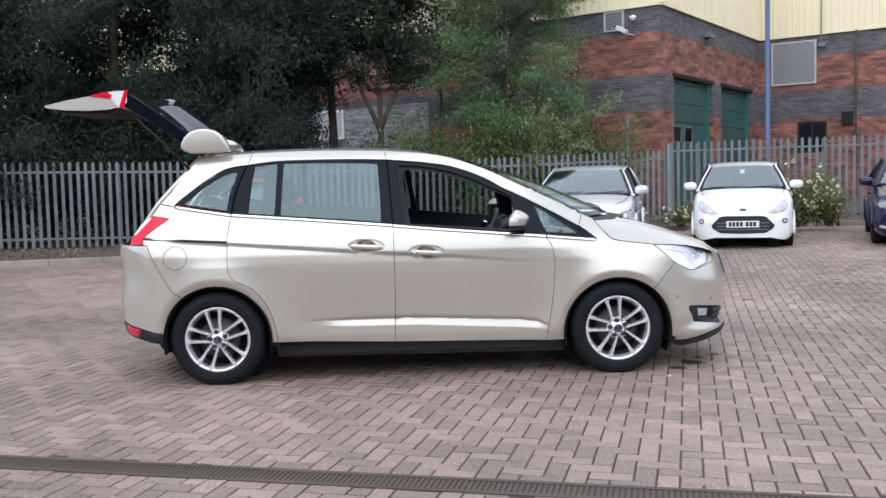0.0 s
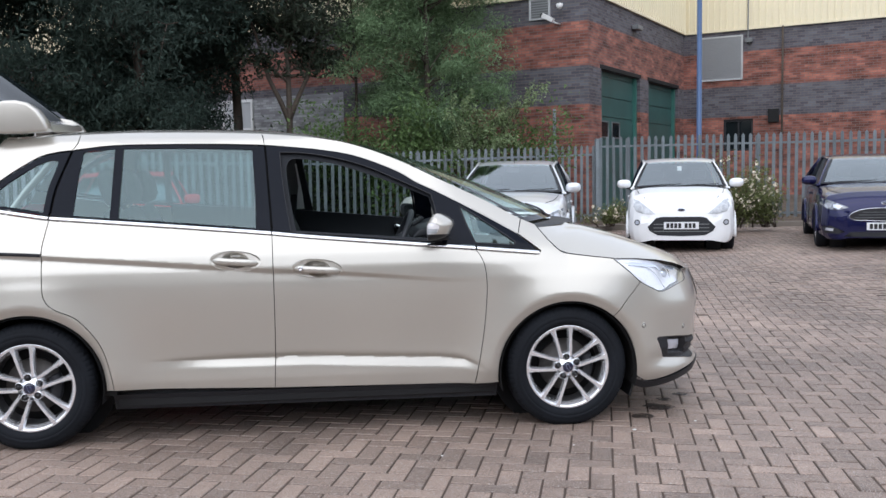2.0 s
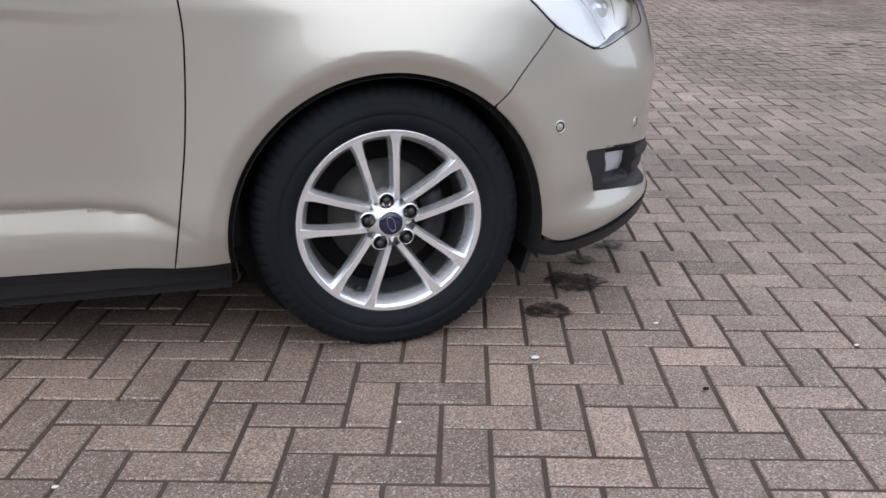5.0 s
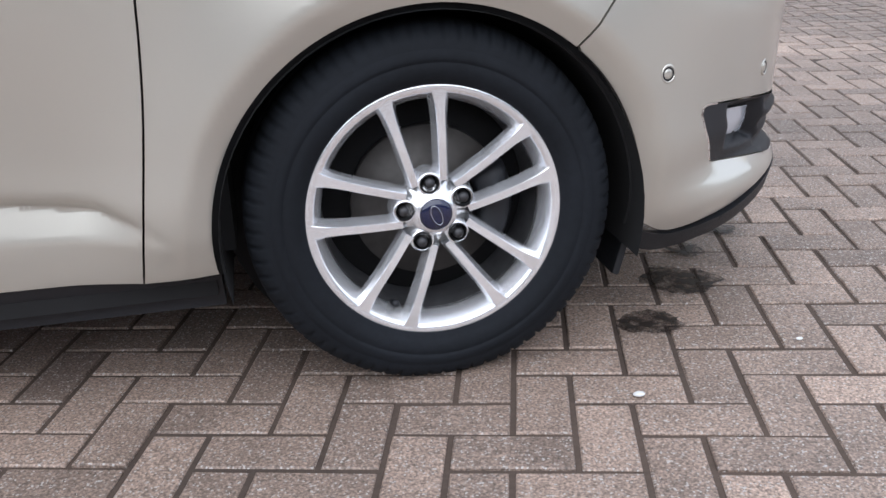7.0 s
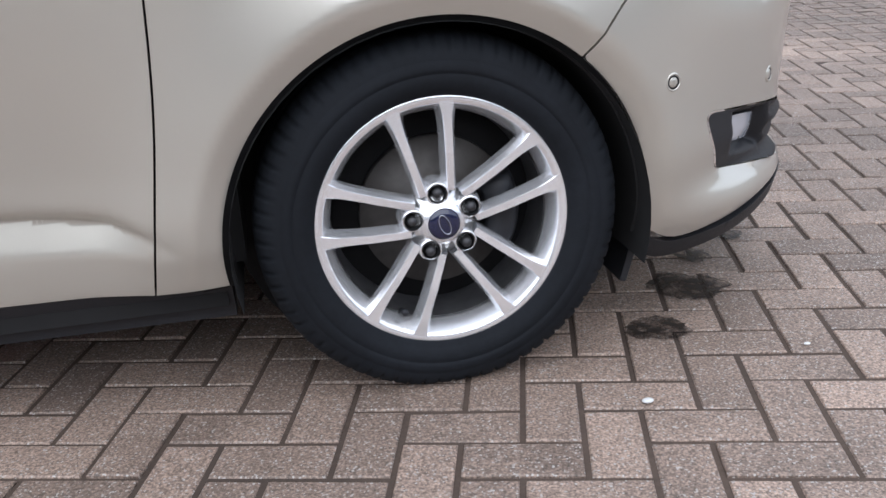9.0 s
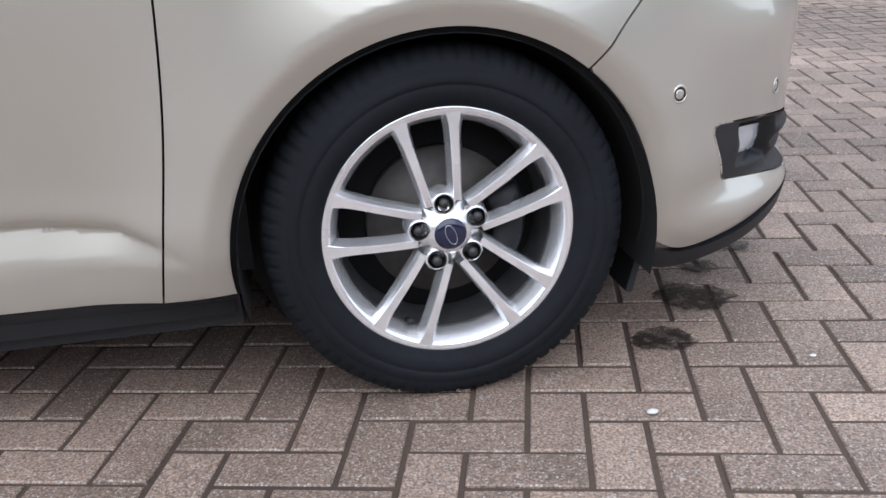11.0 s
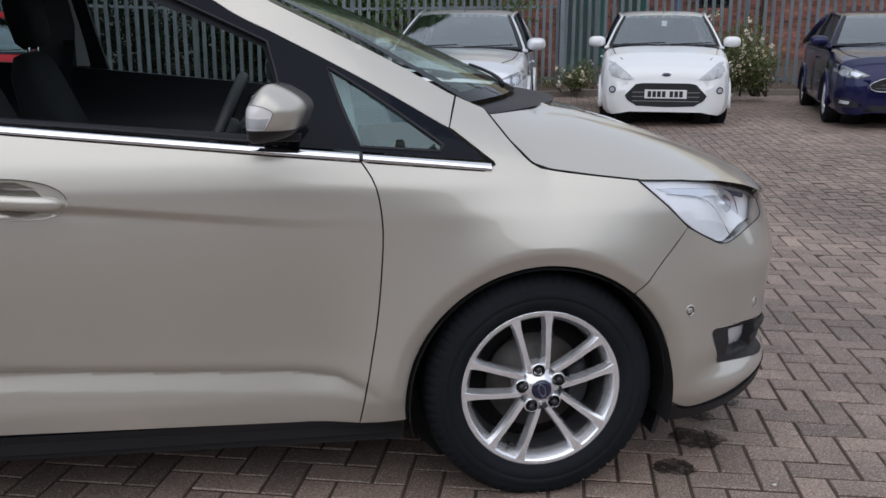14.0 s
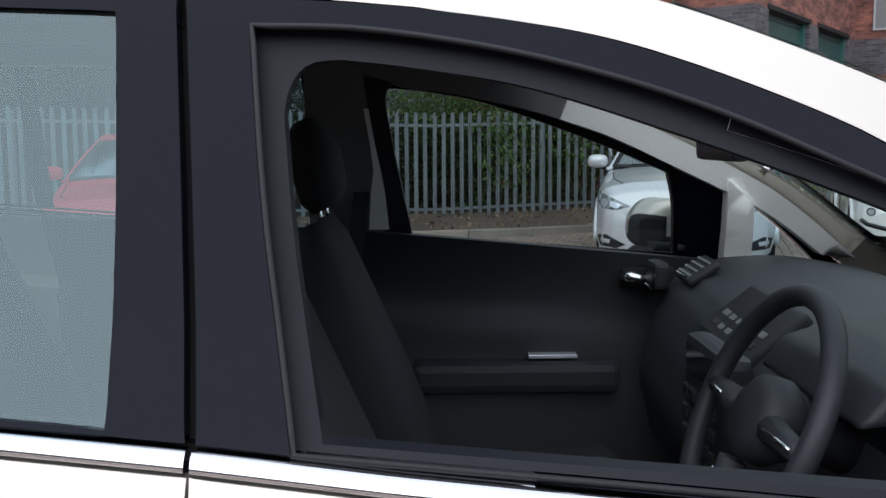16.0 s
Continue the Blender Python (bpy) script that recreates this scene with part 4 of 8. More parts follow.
def arch_curve(which, a0, a1, grow=0.0, n=28):
    cx, cz, r = ARCHES[which]
    return [(cx + (r + grow) * math.cos(radians(a0 + (a1 - a0) * i / n)), cz + (r + grow) * math.sin(radians(a0 + (a1 - a0) * i / n))) for i in range(n + 1)]


def belt_curve(x0, x1, lift=0.0, n=10):
    return [(x0 + (x1 - x0) * i / n, belt(x0 + (x1 - x0) * i / n) + lift) for i in range(n + 1)]


B_GAP = [(1.226, 0.262), (1.236, 0.5), (1.240, 0.75), (1.239, 0.95), (1.235, 1.068)]
F_GAP = [(2.297, 0.966), (2.333, 0.9), (2.348, 0.80), (2.345, 0.69), (2.333, 0.554), (2.312, 0.413), (2.284, 0.243)]
R_GAP = [(0.113, 1.165), (0.096, 1.06), (0.092, 0.97), (0.094, 0.85), (0.104, 0.775), (0.15, 0.722), (0.262, 0.664), (0.366, 0.53), (0.41, 0.37), (0.418, 0.288)]
WINDOW_LINE = [(0.212, 1.522), (0.449, 1.545), (0.92, 1.545), (1.205, 1.534), (1.448, 1.512), (1.662, 1.474), (1.88, 1.392), (2.0, 1.322), (2.103, 1.272), (2.333, 1.152), (2.535, 1.036)]
ROOF_EDGE = [(-0.13, 1.585), (0.184, 1.606), (0.5, 1.615), (0.874, 1.612), (1.17, 1.602), (1.434, 1.578), (1.662, 1.535), (1.893, 1.452), (2.13, 1.338), (2.373, 1.222), (2.565, 1.118)]


def line_z(points, x):
    return float(np.interp(x, [p[0] for p in points], [p[1] for p in points]))


def build_wheel(parent, x, turn, far=False):
    """Alloy wheel with five pairs of spokes, its tyre, nuts, disc and caliper; the outer face looks to -y."""
    wheel = new("wheel")
    wheel.parent = parent
    wheel.location = (x, 0.0 if not far else 2 * MID, 0.318)
    wheel.rotation_euler = (0, 0, math.pi if far else 0)
    spin = Matrix.Rotation(-radians(turn), 4, "Y")
    tyre_profile = [(0.213, 0.012), (0.222, 0.001), (0.2255, 0.0005), (0.228, -0.003), (0.24, -0.006), (0.2515, -0.0078), (0.2525, -0.0070), (0.255, -0.0072), (0.256, -0.0084), (0.262, -0.0088), (0.272, -0.0072), (0.273, -0.0062), (0.276, -0.0054), (0.285, -0.004), (0.300, 0.007), (0.3095, 0.020), (0.314, 0.032), (0.3165, 0.05),
                    (0.317, 0.078), (0.311, 0.08), (0.311, 0.087), (0.317, 0.089), (0.3175, 0.105), (0.3115, 0.107), (0.3115, 0.115), (0.3175, 0.117), (0.317, 0.135), (0.311, 0.137), (0.311, 0.144),
                    (0.3165, 0.146), (0.314, 0.19), (0.306, 0.205), (0.28, 0.222), (0.24, 0.222), (0.213, 0.21)]
    bm = lathe(tyre_profile, 432)
    # shoulder sipes
    bm.verts.ensure_lookup_table()
    for i in (14, 15, 16, 17):
        for k in range(432):
            if k % 6 == 0:
                v = bm.verts[i * 432 + k]
                r = math.hypot(v.co.x, v.co.z)
                v.co.x *= (r - 0.004) / r
                v.co.z *= (r - 0.004) / r
                v.co.y += 0.003
    # flat where it stands
    for v in bm.verts:
        v.co.x, v.co.z = v.co.x * 1.042, v.co.z * 1.042
        if v.co.z < -0.3175:
            v.co.z = -0.3175
    part("tyre", bm, RUBBER, wheel, "black road tyre")
    rim = part("rim", lathe([(0.188, 0.052), (0.1905, 0.040), (0.196, 0.028), (0.2035, 0.013), (0.2065, 0.0085), (0.2175, 0.0062), (0.2205, 0.009), (0.2205, 0.016), (0.216, 0.022), (0.212, 0.05), (0.205, 0.2), (0.200, 0.2), (0.203, 0.06)], 96, closed=True), ALLOY, wheel, "silver five-twin-spoke alloy rim")
    # inner barrel: shade is put into its colour, behind the bright lip
    part("rim_barrel", lathe([(0.1895, 0.046), (0.190, 0.075), (0.184, 0.12), (0.182, 0.2), (0.20, 0.2)], 72), BARREL, rim, "inner barrel coloured dark for the shade in the wheel")
    for pair in range(5):
        mid = radians(98.3 + 72 * pair)
        for s in (-1, 1):
            a, b = mid + s * radians(24.5), mid + s * radians(12.6)
            inner, outer = Vector((math.cos(a), 0, math.sin(a))) * 0.058, Vector((math.cos(b), 0, math.sin(b))) * 0.2105
            d = (outer - inner).normalized()
            side = Vector((-d.z, 0, d.x))
            bm = bmesh.new()
            rings = []
            for t in np.linspace(0, 1, 15):
                p = inner.lerp(outer, t)
                w = 0.0072 + 0.0012 * t + 0.007 * t ** 9
                front = float(np.interp(t, [0, 0.15, 0.45, 0.8, 1], [0.013, 0.009, 0.005, 0.0062, 0.0078]))
                deep = front + float(np.interp(t, [0, 0.8, 1], [0.034, 0.030, 0.020]))
                # a narrow flat face, a wide chamfer towards the pair's gap, steep flanks
                g = -s
                sec = [(-w * 1.62, deep), (-w * (1.36 + 0.16 * g), front + 0.0125), (-w * 0.92, front + 0.0012), (-w * 0.82, front), (w * 0.82, front), (w * 0.92, front + 0.0012), (w * (1.36 - 0.16 * g), front + 0.0125), (w * 1.62, deep)]
                rings.append([bm.verts.new(p + side * q + Vector((0, y, 0))) for q, y in sec])
            for i in range(len(rings) - 1):
                for k in range(8):
                    bm.faces.new((rings[i][k], rings[i][(k + 1) % 8], rings[i + 1][(k + 1) % 8], rings[i + 1][k]))
            bmesh.ops.recalc_face_normals(bm, faces=bm.faces)
            part("spoke", bm, ALLOY, rim, smooth=False)
        # web between the two spokes' feet, with the nut set in it
        n = Vector((math.cos(mid), 0, math.sin(mid))) * 0.0545
        bm = lathe([(0.0, 0.003), (0.006, 0.004), (0.0085, 0.007), (0.0095, 0.013), (0.0095, 0.03)], 12, Matrix.Translation(n))
        part("wheel_nut", bm, NUT, rim, "steel wheel nut")
        part("nut_well", lathe([(0.0100, 0.024), (0.0145, 0.022), (0.0162, 0.007), (0.017, 0.04)], 20, Matrix.Translation(n)), DARK_VOID, rim)
        bm = bmesh.new()
        add_lathe(bm, [(0.0164, 0.0105), (0.0178, 0.0097), (0.0205, 0.014), (0.0250, 0.05)], 24, Matrix.Translation(n * 0.96))
        part("nut_seat", bm, ALLOY, rim)
    part("hub_plate", lathe([(0.028, 0.005), (0.033, 0.0075), (0.040, 0.0135), (0.050, 0.024), (0.060, 0.030), (0.064, 0.05)], 60), ALLOY, rim)
    part("centre_cap", lathe([(0.0, -0.001), (0.015, -0.0005), (0.0262, 0.002), (0.0282, 0.006), (0.0282, 0.012)], 36), BADGE_BLUE, rim, "dark blue centre cap")
    ring = [(0.018 * math.cos(k * math.pi / 14), -0.0015, 0.0085 * math.sin(k * math.pi / 14)) for k in range(28)]
    ob = part("cap_oval", tube(ring, 0.0008, 5, True), BADGE_SILVER, rim)
    ob.rotation_euler = (0, radians(70), 0)
    # valve
    v = Vector((math.cos(radians(-115)), 0, math.sin(radians(-115)))) * 0.186
    part("valve", tube([(v.x, 0.05, v.z), (v.x * 0.96, 0.022, v.z * 0.96)], 0.0065, 8), BLACK_PLASTIC, rim)
    rim.matrix_basis = spin @ Matrix.Diagonal((1.035, 1, 1.035, 1))
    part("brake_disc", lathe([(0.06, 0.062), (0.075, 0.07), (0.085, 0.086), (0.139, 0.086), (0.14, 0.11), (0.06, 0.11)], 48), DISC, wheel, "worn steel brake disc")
    bm = bmesh.new()
    for a0, a1 in ((-35, 28),):
        pts = [(0.118 * math.cos(radians(a)), 0.07, 0.118 * math.sin(radians(a))) for a in np.linspace(a0, a1, 9)]
        add_tube(bm, pts, 0.035, 8)
    part("brake_caliper", bm, BLACK_PLASTIC, wheel)
    part("wheel_back", lathe([(0.0, 0.13), (0.19, 0.135), (0.204, 0.19)], 40), DARK_VOID, wheel)
    return wheel


def handle_dish(cx, cz, lean, rx, rz):
    """A loop round a door handle's dish."""
    pts = []
    for k in range(40):
        a = k * 2 * math.pi / 40
        x, z = rx * math.copysign(abs(math.cos(a)) ** 0.85, math.cos(a)), rz * math.copysign(abs(math.sin(a)) ** 0.9, math.sin(a))
        pts.append((cx + x * math.cos(lean) - z * math.sin(lean), cz + x * math.sin(lean) + z * math.cos(lean)))
    return pts


def loop_u(points):
    return [(to_u(x), z) for x, z in points]


def build_hero():
    car = thing("people_carrier", "champagne silver people carrier with its tailgate raised and driver's window down", "car")

    def panel(name, loop, mat, holes=(), label="", parent=None, mirror=True, **kw):
        bm = skin(body_at, loop, holes, **kw)
        other = mirrored(bm, 1, MID) if mirror else None
        near = part(name, bm, mat, parent or car, label)
        far = None
        if other:
            far = part(name, other, mat, car, label)
        return near, far

    # doors below the waist
    dish_f = handle_dish(1.463, 0.889, radians(-4), 0.126, 0.05)
    dish_r = handle_dish(1.050, 0.939, radians(-4), 0.126, 0.05)
    loop = on_body(belt_curve(2.297, 1.235, -0.022), B_GAP[::-1], [(1.226, 0.262), (2.284, 0.243)], F_GAP[::-1])
    front_door, _ = panel("front_door", loop, PAINT, [loop_u(dish_f)], "champagne driver's door", gap=0.002, step=0.0085, creases=door_creases(1.24, 2.25))
    loop = on_body(belt_curve(1.235, 0.113, -0.022), R_GAP, [(0.418, 0.288), (1.226, 0.262)], B_GAP)
    rear_door, _ = panel("rear_door", loop, PAINT, [loop_u(dish_r)], "champagne sliding rear door", gap=0.002, step=0.009, creases=door_creases(0.1, 1.23))
    # handles in their dishes
    for door, (cx, cz), dish, lock in ((front_door, (1.463, 0.889), dish_f, True), (rear_door, (1.050, 0.939), dish_r, False)):
        def bowl(a, b, sink, cx=cx, cz=cz):
            x = float(np.interp(a, PLAN_U, PLAN_X))
            r = min(1.0, math.hypot((x - cx) / 0.128, (b - cz) / 0.052))
            up = b - cz + (x - cx) * 0.07
            deep = ease((1 - ((x - cx) / 0.068) ** 2 - ((up - 0.004) / 0.037) ** 2) / 0.30) * ease((up - 0.004) / 0.010)
            deep += 0.45 * ease((0.05 - abs(x - cx)) / 0.02) * ease((-0.010 - up) / 0.010) * ease((0.040 - 0.2 * abs(x - cx) + up) / 0.010)
            return body_at(a, b, 0.004 * ease((1 - r) / 0.09) + 0.004 * (1 - r * r) + 0.050 * deep + 0.0002 + max(0.0, sink))
        part("handle_dish", skin(bowl, shrink(loop_u(dish), -0.0024), gap=0.0, depth=0.0, step=0.0055), PAINT, door)
        # thin black line on the upper rim stands for its shade
        part("dish_seal", tube([body_at(a, b, 0.0006) for a, b in loop_u(dish[1:20])], 0.0009, 5), BLACK_PLASTIC, door)
        # bead on the lower rim, added to catch a highlight
        part("dish_lip", tube([body_at(a, b, 0.0008) for a, b in loop_u(dish[20:] + dish[:1])], 0.0020, 6), PAINT, door)
        bm = bmesh.new()
        rings = []
        for t in np.linspace(0, 1, 17):
            x = cx - 0.113 + 0.226 * t
            z = cz - 0.003 - (x - cx) * 0.07
            half = 0.0175 * (1 - (2 * t - 1) ** 8 * 0.65)
            y = body_at(to_u(x), z)[1]
            out = -0.014 * (1 - abs(2 * t - 1) ** 4) - 0.004
            rings.append([bm.verts.new((x, y + out * c + (0.016 if c == 0 else 0), z + half * s)) for c, s in ((0, -0.9), (0.7, -1), (1, -0.5), (1.12, 0), (1, 0.5), (0.7, 1), (0, 0.9))])
        for i in range(len(rings) - 1):
            for k in range(7):
                bm.faces.new((rings[i][k], rings[i][(k + 1) % 7], rings[i + 1][(k + 1) % 7], rings[i + 1][k]))
        bm.faces.new(rings[0][::-1])
        bm.faces.new(rings[-1])
        bmesh.ops.recalc_face_normals(bm, faces=bm.faces)
        grip = part("door_handle", bm, PAINT, door, "body-coloured pull handle")
        if lock:
            p = body_at(to_u(1.379), 0.895)
            part("keyhole", lathe([(0.0, -0.003), (0.005, -0.003), (0.006, -0.005), (0.0125, -0.004), (0.014, 0.0), (0.014, 0.006)], 20, Matrix.Translation((p[0], p[1] - 0.018, p[2]))), CHROME, grip)

    # front wing
    loop = on_body(F_GAP[::-1], belt_curve(2.297, 2.62, -0.022, 4), [(2.62, 0.932), (2.652, 0.946), (2.636, 0.962)], [(2.636, 0.962), (2.56, 1.022), (2.536, 1.040)], [(2.536, 1.040), (2.567, 1.118)], [(2.567, 1.118), (2.642, 1.086)],
                   [(2.642, 1.086), (2.70, 1.005), (2.757, 0.945), (2.806, 0.928), (2.92, 0.912), (3.045, 0.897)], [(3.045, 0.897), (3.125, 0.828), (3.188, 0.766)], [(3.188, 0.766), (3.146, 0.718), (3.094, 0.662), (3.039, 0.592)], arch_curve(1, 50.2, 187), [(2.411, 0.248), (2.284, 0.243)])
    panel("front_wing", loop, PAINT, label="champagne front wing", gap=0.002, depth=0.012, step=0.0105)
    # front bumper half, with a recess for the fog lamp
    end_u = float(PLAN_U[-1]) - 0.002
    fog = on_body([(3.300, 0.438), (3.304, 0.450), (3.318, 0.453)], [(3.318, 0.453), (3.44, 0.440), (3.56, 0.420), (3.615, 0.410)], [(3.615, 0.410), (3.628, 0.38), (3.622, 0.32), (3.600, 0.286)], [(3.600, 0.286), (3.50, 0.307), (3.385, 0.328)], [(3.385, 0.328), (3.356, 0.334), (3.343, 0.352)], [(3.343, 0.352), (3.316, 0.40), (3.300, 0.438)], step=0.012)
    lower = on_body([(3.188, 0.766), (3.29, 0.714), (3.33, 0.704), (3.42, 0.718), (3.50, 0.742)], [(3.50, 0.742), (3.56, 0.80), (3.64, 0.80)])
    top = [q for q in lower if q[0] < end_u]
    gap_line = on_body([(3.039, 0.592), (3.094, 0.662), (3.146, 0.718), (3.188, 0.766)])[:-1]
    arch = on_body(arch_curve(1, -6, 49.6))[:-1]
    base = [(end_u, 0.265), *[(to_u(x), z) for x, z in spline([(3.60, 0.262), (3.50, 0.245), (3.38, 0.222), (3.26, 0.213), (3.178, 0.25)], 0.02)]]
    loop = [*gap_line, *top, (end_u, 0.79), (end_u, 0.60), (end_u, 0.45), *base, *arch]
    panel("front_bumper", loop, PAINT, [fog], "champagne front bumper with parking sensors", gap=0.002, depth=0.012, step=0.024)
    lip_top = spline([(3.18, 0.232), (3.26, 0.206), (3.38, 0.214), (3.50, 0.236), (3.60, 0.254)], 0.02)
    loop = loop_u([*lip_top, (3.70, 0.262), (3.70, 0.225), *[(x, z - 0.04) for x, z in lip_top[::-1]]])

    def lip(a, b, sink):
        x, y, z = body_at(a, b, 0)
        k = ease((0.26 - b) / 0.06) * ease((x - 3.2) / 0.3)
        return body_at(a, b, sink - 0.012 * k - 0.003)
    near = skin(lip, loop, gap=0.0, depth=0.03, step=0.02)
    far = mirrored(near, 1, MID)
    part("front_spoiler", near, BLACK_PLASTIC, car, "black lower spoiler lip")
    part("front_spoiler", far, BLACK_PLASTIC, car, "black lower spoiler lip")
    # fog lamp
    def fog_at(a, b, sink):
        x = float(np.interp(a, PLAN_U, PLAN_X))
        mid_x, mid_z = 3.452 + 0.16 * (0.39 - b), 0.388 - 0.12 * (x - 3.45)
        deep = ease((0.070 - abs(x - mid_x)) / 0.016) * ease((0.046 - abs(b - mid_z)) / 0.012)
        ribs = 0.006 * ease((x - 3.52) / 0.02) * math.cos((b - 0.30) * 2 * math.pi / 0.042)
        return body_at(a, b, sink + 0.004 + 0.026 * deep - ribs - 0.006 * (1 - deep))
    near = skin(fog_at, fog, gap=0.001, depth=0.0, step=0.008)
    far = mirrored(near, 1, MID)
    for bm in (near, far):
        part("fog_surround", bm, BLACK_PLASTIC, car, "black ribbed fog lamp surround")
    near = skin(body_at, on_body([(3.392, 0.422), (3.43, 0.420), (3.500, 0.409)], [(3.500, 0.409), (3.505, 0.354)], [(3.505, 0.354), (3.408, 0.368)], [(3.408, 0.368), (3.392, 0.422)]), gap=0, depth=0.0, step=0.012, lift=-0.024)
    far = mirrored(near, 1, MID)
    part("fog_lamp", near, LAMP_WHITE, car, "small clear fog lamp")
    part("fog_lamp", far, LAMP_WHITE, car, "small clear fog lamp")
    for x, z in ((3.203, 0.529), (3.502, 0.487)):
        u = to_u(x)
        p, q = Vector(body_at(u, z, -0.0016)), Vector(body_at(u, z, 0.01))
        turn = (q - p).to_track_quat("Y", "Z").to_matrix().to_4x4()
        part("parking_sensor", lathe([(0.0, -0.0006), (0.0075, -0.0006), (0.0092, 0.0006), (0.0097, 0.003), (0.0125, 0.003), (0.0132, -0.0012), (0.0155, -0.0010), (0.0175, 0.003)], 24, Matrix.Translation(p) @ turn), PAINT, car, "round parking sensor")
        part("sensor_seal", lathe([(0.0095, 0.0), (0.0118, -0.0006), (0.0122, 0.002)], 20, Matrix.Translation(p) @ turn), BLACK_PLASTIC, car)
    # head lamps
    lamp = on_body([(3.052, 0.894), (3.18, 0.889), (3.32, 0.872), (3.44, 0.845), (3.53, 0.815), (3.565, 0.785)], [(3.565, 0.785), (3.56, 0.75), (3.535, 0.738)], [(3.535, 0.738), (3.44, 0.722), (3.39, 0.711), (3.335, 0.703), (3.295, 0.713)], [(3.295, 0.713), (3.195, 0.765), (3.127, 0.828), (3.052, 0.894)], step=0.015)
    near = skin(body_at, lamp, gap=0.004, depth=0.02, step=0.018, lift=0.003)
    far = mirrored(near, 1, MID)
    for bm in (near, far):
        part("headlamp_cover", bm, LAMP_COVER, car, "clear headlamp lens").visible_shadow = False

    def bowl(a, b, sink):
        x = float(np.interp(a, PLAN_U, PLAN_X))
        k = math.exp(-(((x - 3.44) / 0.075) ** 2 + ((b - 0.782) / 0.055) ** 2))
        return body_at(a, b, sink + 0.010 + 0.030 * k + 0.008 * ease((x - 3.2) / 0.2))
    near = skin(bowl, lamp, gap=0.003, depth=0.0, step=0.012)
    far = mirrored(near, 1, MID)
    for bm in (near, far):
        housing = part("headlamp", bm, LAMP_SILVER, car, "silver headlamp housing")
    u = to_u(3.445)
    p = Vector(body_at(u, 0.785, 0.04))
    q = Vector(body_at(u, 0.785, 0.0))
    turn = (p - q).to_track_quat("Y", "Z").to_matrix().to_4x4()
    for flip in (False, True):
        bm = lathe([(0.0, -0.012), (0.018, -0.006), (0.03, 0.008), (0.034, 0.02), (0.05, 0.012), (0.054, 0.03)], 32, Matrix.Translation(p) @ turn)
        if flip:
            other = mirrored(bm, 1, MID)
            bm.free()
            bm = other
        part("projector", bm, LAMP_WHITE, car)
    strip = on_body([(3.10, 0.872), (3.2, 0.868), (3.34, 0.848), (3.36, 0.81)], [(3.36, 0.81), (3.33, 0.835), (3.2, 0.845), (3.10, 0.872)], step=0.012)
    part("lamp_strip", skin(body_at, strip, gap=0, depth=0.006, step=0.012, lift=-0.008), LAMP_WHITE, car)
    part("lamp_seal", tube([body_at(a, b, -0.001) for a, b in lamp], 0.0016, 5, True), BLACK_PLASTIC, car)
    for pts in (on_body([(3.415, 0.838), (3.47, 0.826), (3.50, 0.818)], [(3.50, 0.818), (3.49, 0.805), (3.43, 0.822), (3.415, 0.838)], step=0.01), on_body([(3.425, 0.83), (3.432, 0.80), (3.428, 0.76)], [(3.428, 0.76), (3.440, 0.80), (3.436, 0.83), (3.425, 0.83)], step=0.01)):
        near = skin(body_at, pts, gap=0, depth=0.004, step=0.01, lift=-0.004)
        far = mirrored(near, 1, MID)
        part("lamp_shade", near, BADGE_BLUE, car, "dark blue headlamp shade")
        part("lamp_shade", far, BADGE_BLUE, car, "dark blue headlamp shade")
    part("lamp_contour", tube([body_at(to_u(x), z, 0.006) for x, z in spline([(3.13, 0.858), (3.24, 0.842), (3.31, 0.80), (3.365, 0.722)], 0.015)], 0.0022, 5), LAMP_WHITE, car)

    # rear quarter, pillar and bumper
    tail = on_body([(-0.335, 1.162), (-0.41, 1.172), (-0.50, 1.182)], [(-0.50, 1.182), (-0.57, 1.125), (-0.605, 1.04), (-0.615, 0.985)], [(-0.615, 0.985), (-0.57, 0.983), (-0.505, 0.985)], [(-0.505, 0.985), (-0.50, 1.04), (-0.44, 1.09), (-0.335, 1.162)], step=0.012)
    loop = on_body(R_GAP, [(0.418, 0.288), (0.377, 0.288)], arch_curve(0, -3, 127), [(-0.2275, 0.614), (-0.30, 0.68), (-0.39, 0.83), (-0.465, 0.98)], [(-0.465, 0.98), (-0.50, 0.985), (-0.50, 1.04), (-0.44, 1.09), (-0.335, 1.162)], [(-0.335, 1.162), (-0.41, 1.172), (-0.50, 1.182)],
                   [(-0.50, 1.182), (-0.445, 1.262)], [(-0.445, 1.262), (-0.30, 1.240)], belt_curve(-0.30, 0.113, -0.022, 5))
    flap = [(-0.262 + 0.079 * math.cos(k * math.pi / 24), 0.892 + 0.079 * math.sin(k * math.pi / 24)) for k in range(48)]
    panel("rear_quarter", loop, PAINT, [loop_u(flap)], "champagne rear quarter panel", gap=0.0025, depth=0.012, step=0.012)
    panel("fuel_flap", loop_u(flap), PAINT, gap=0.0015, depth=0.01, step=0.02, label="round fuel filler flap", mirror=False)
    rail = loop_u([(-0.50, 1.036), (-0.2, 1.018), (0.088, 1.001), (0.088, 0.984), (-0.2, 1.001), (-0.50, 1.019)])
    panel("slide_rail", rail, BLACK_PLASTIC, gap=0, depth=0.01, step=0.02, label="black sliding door rail", lift=0.003)
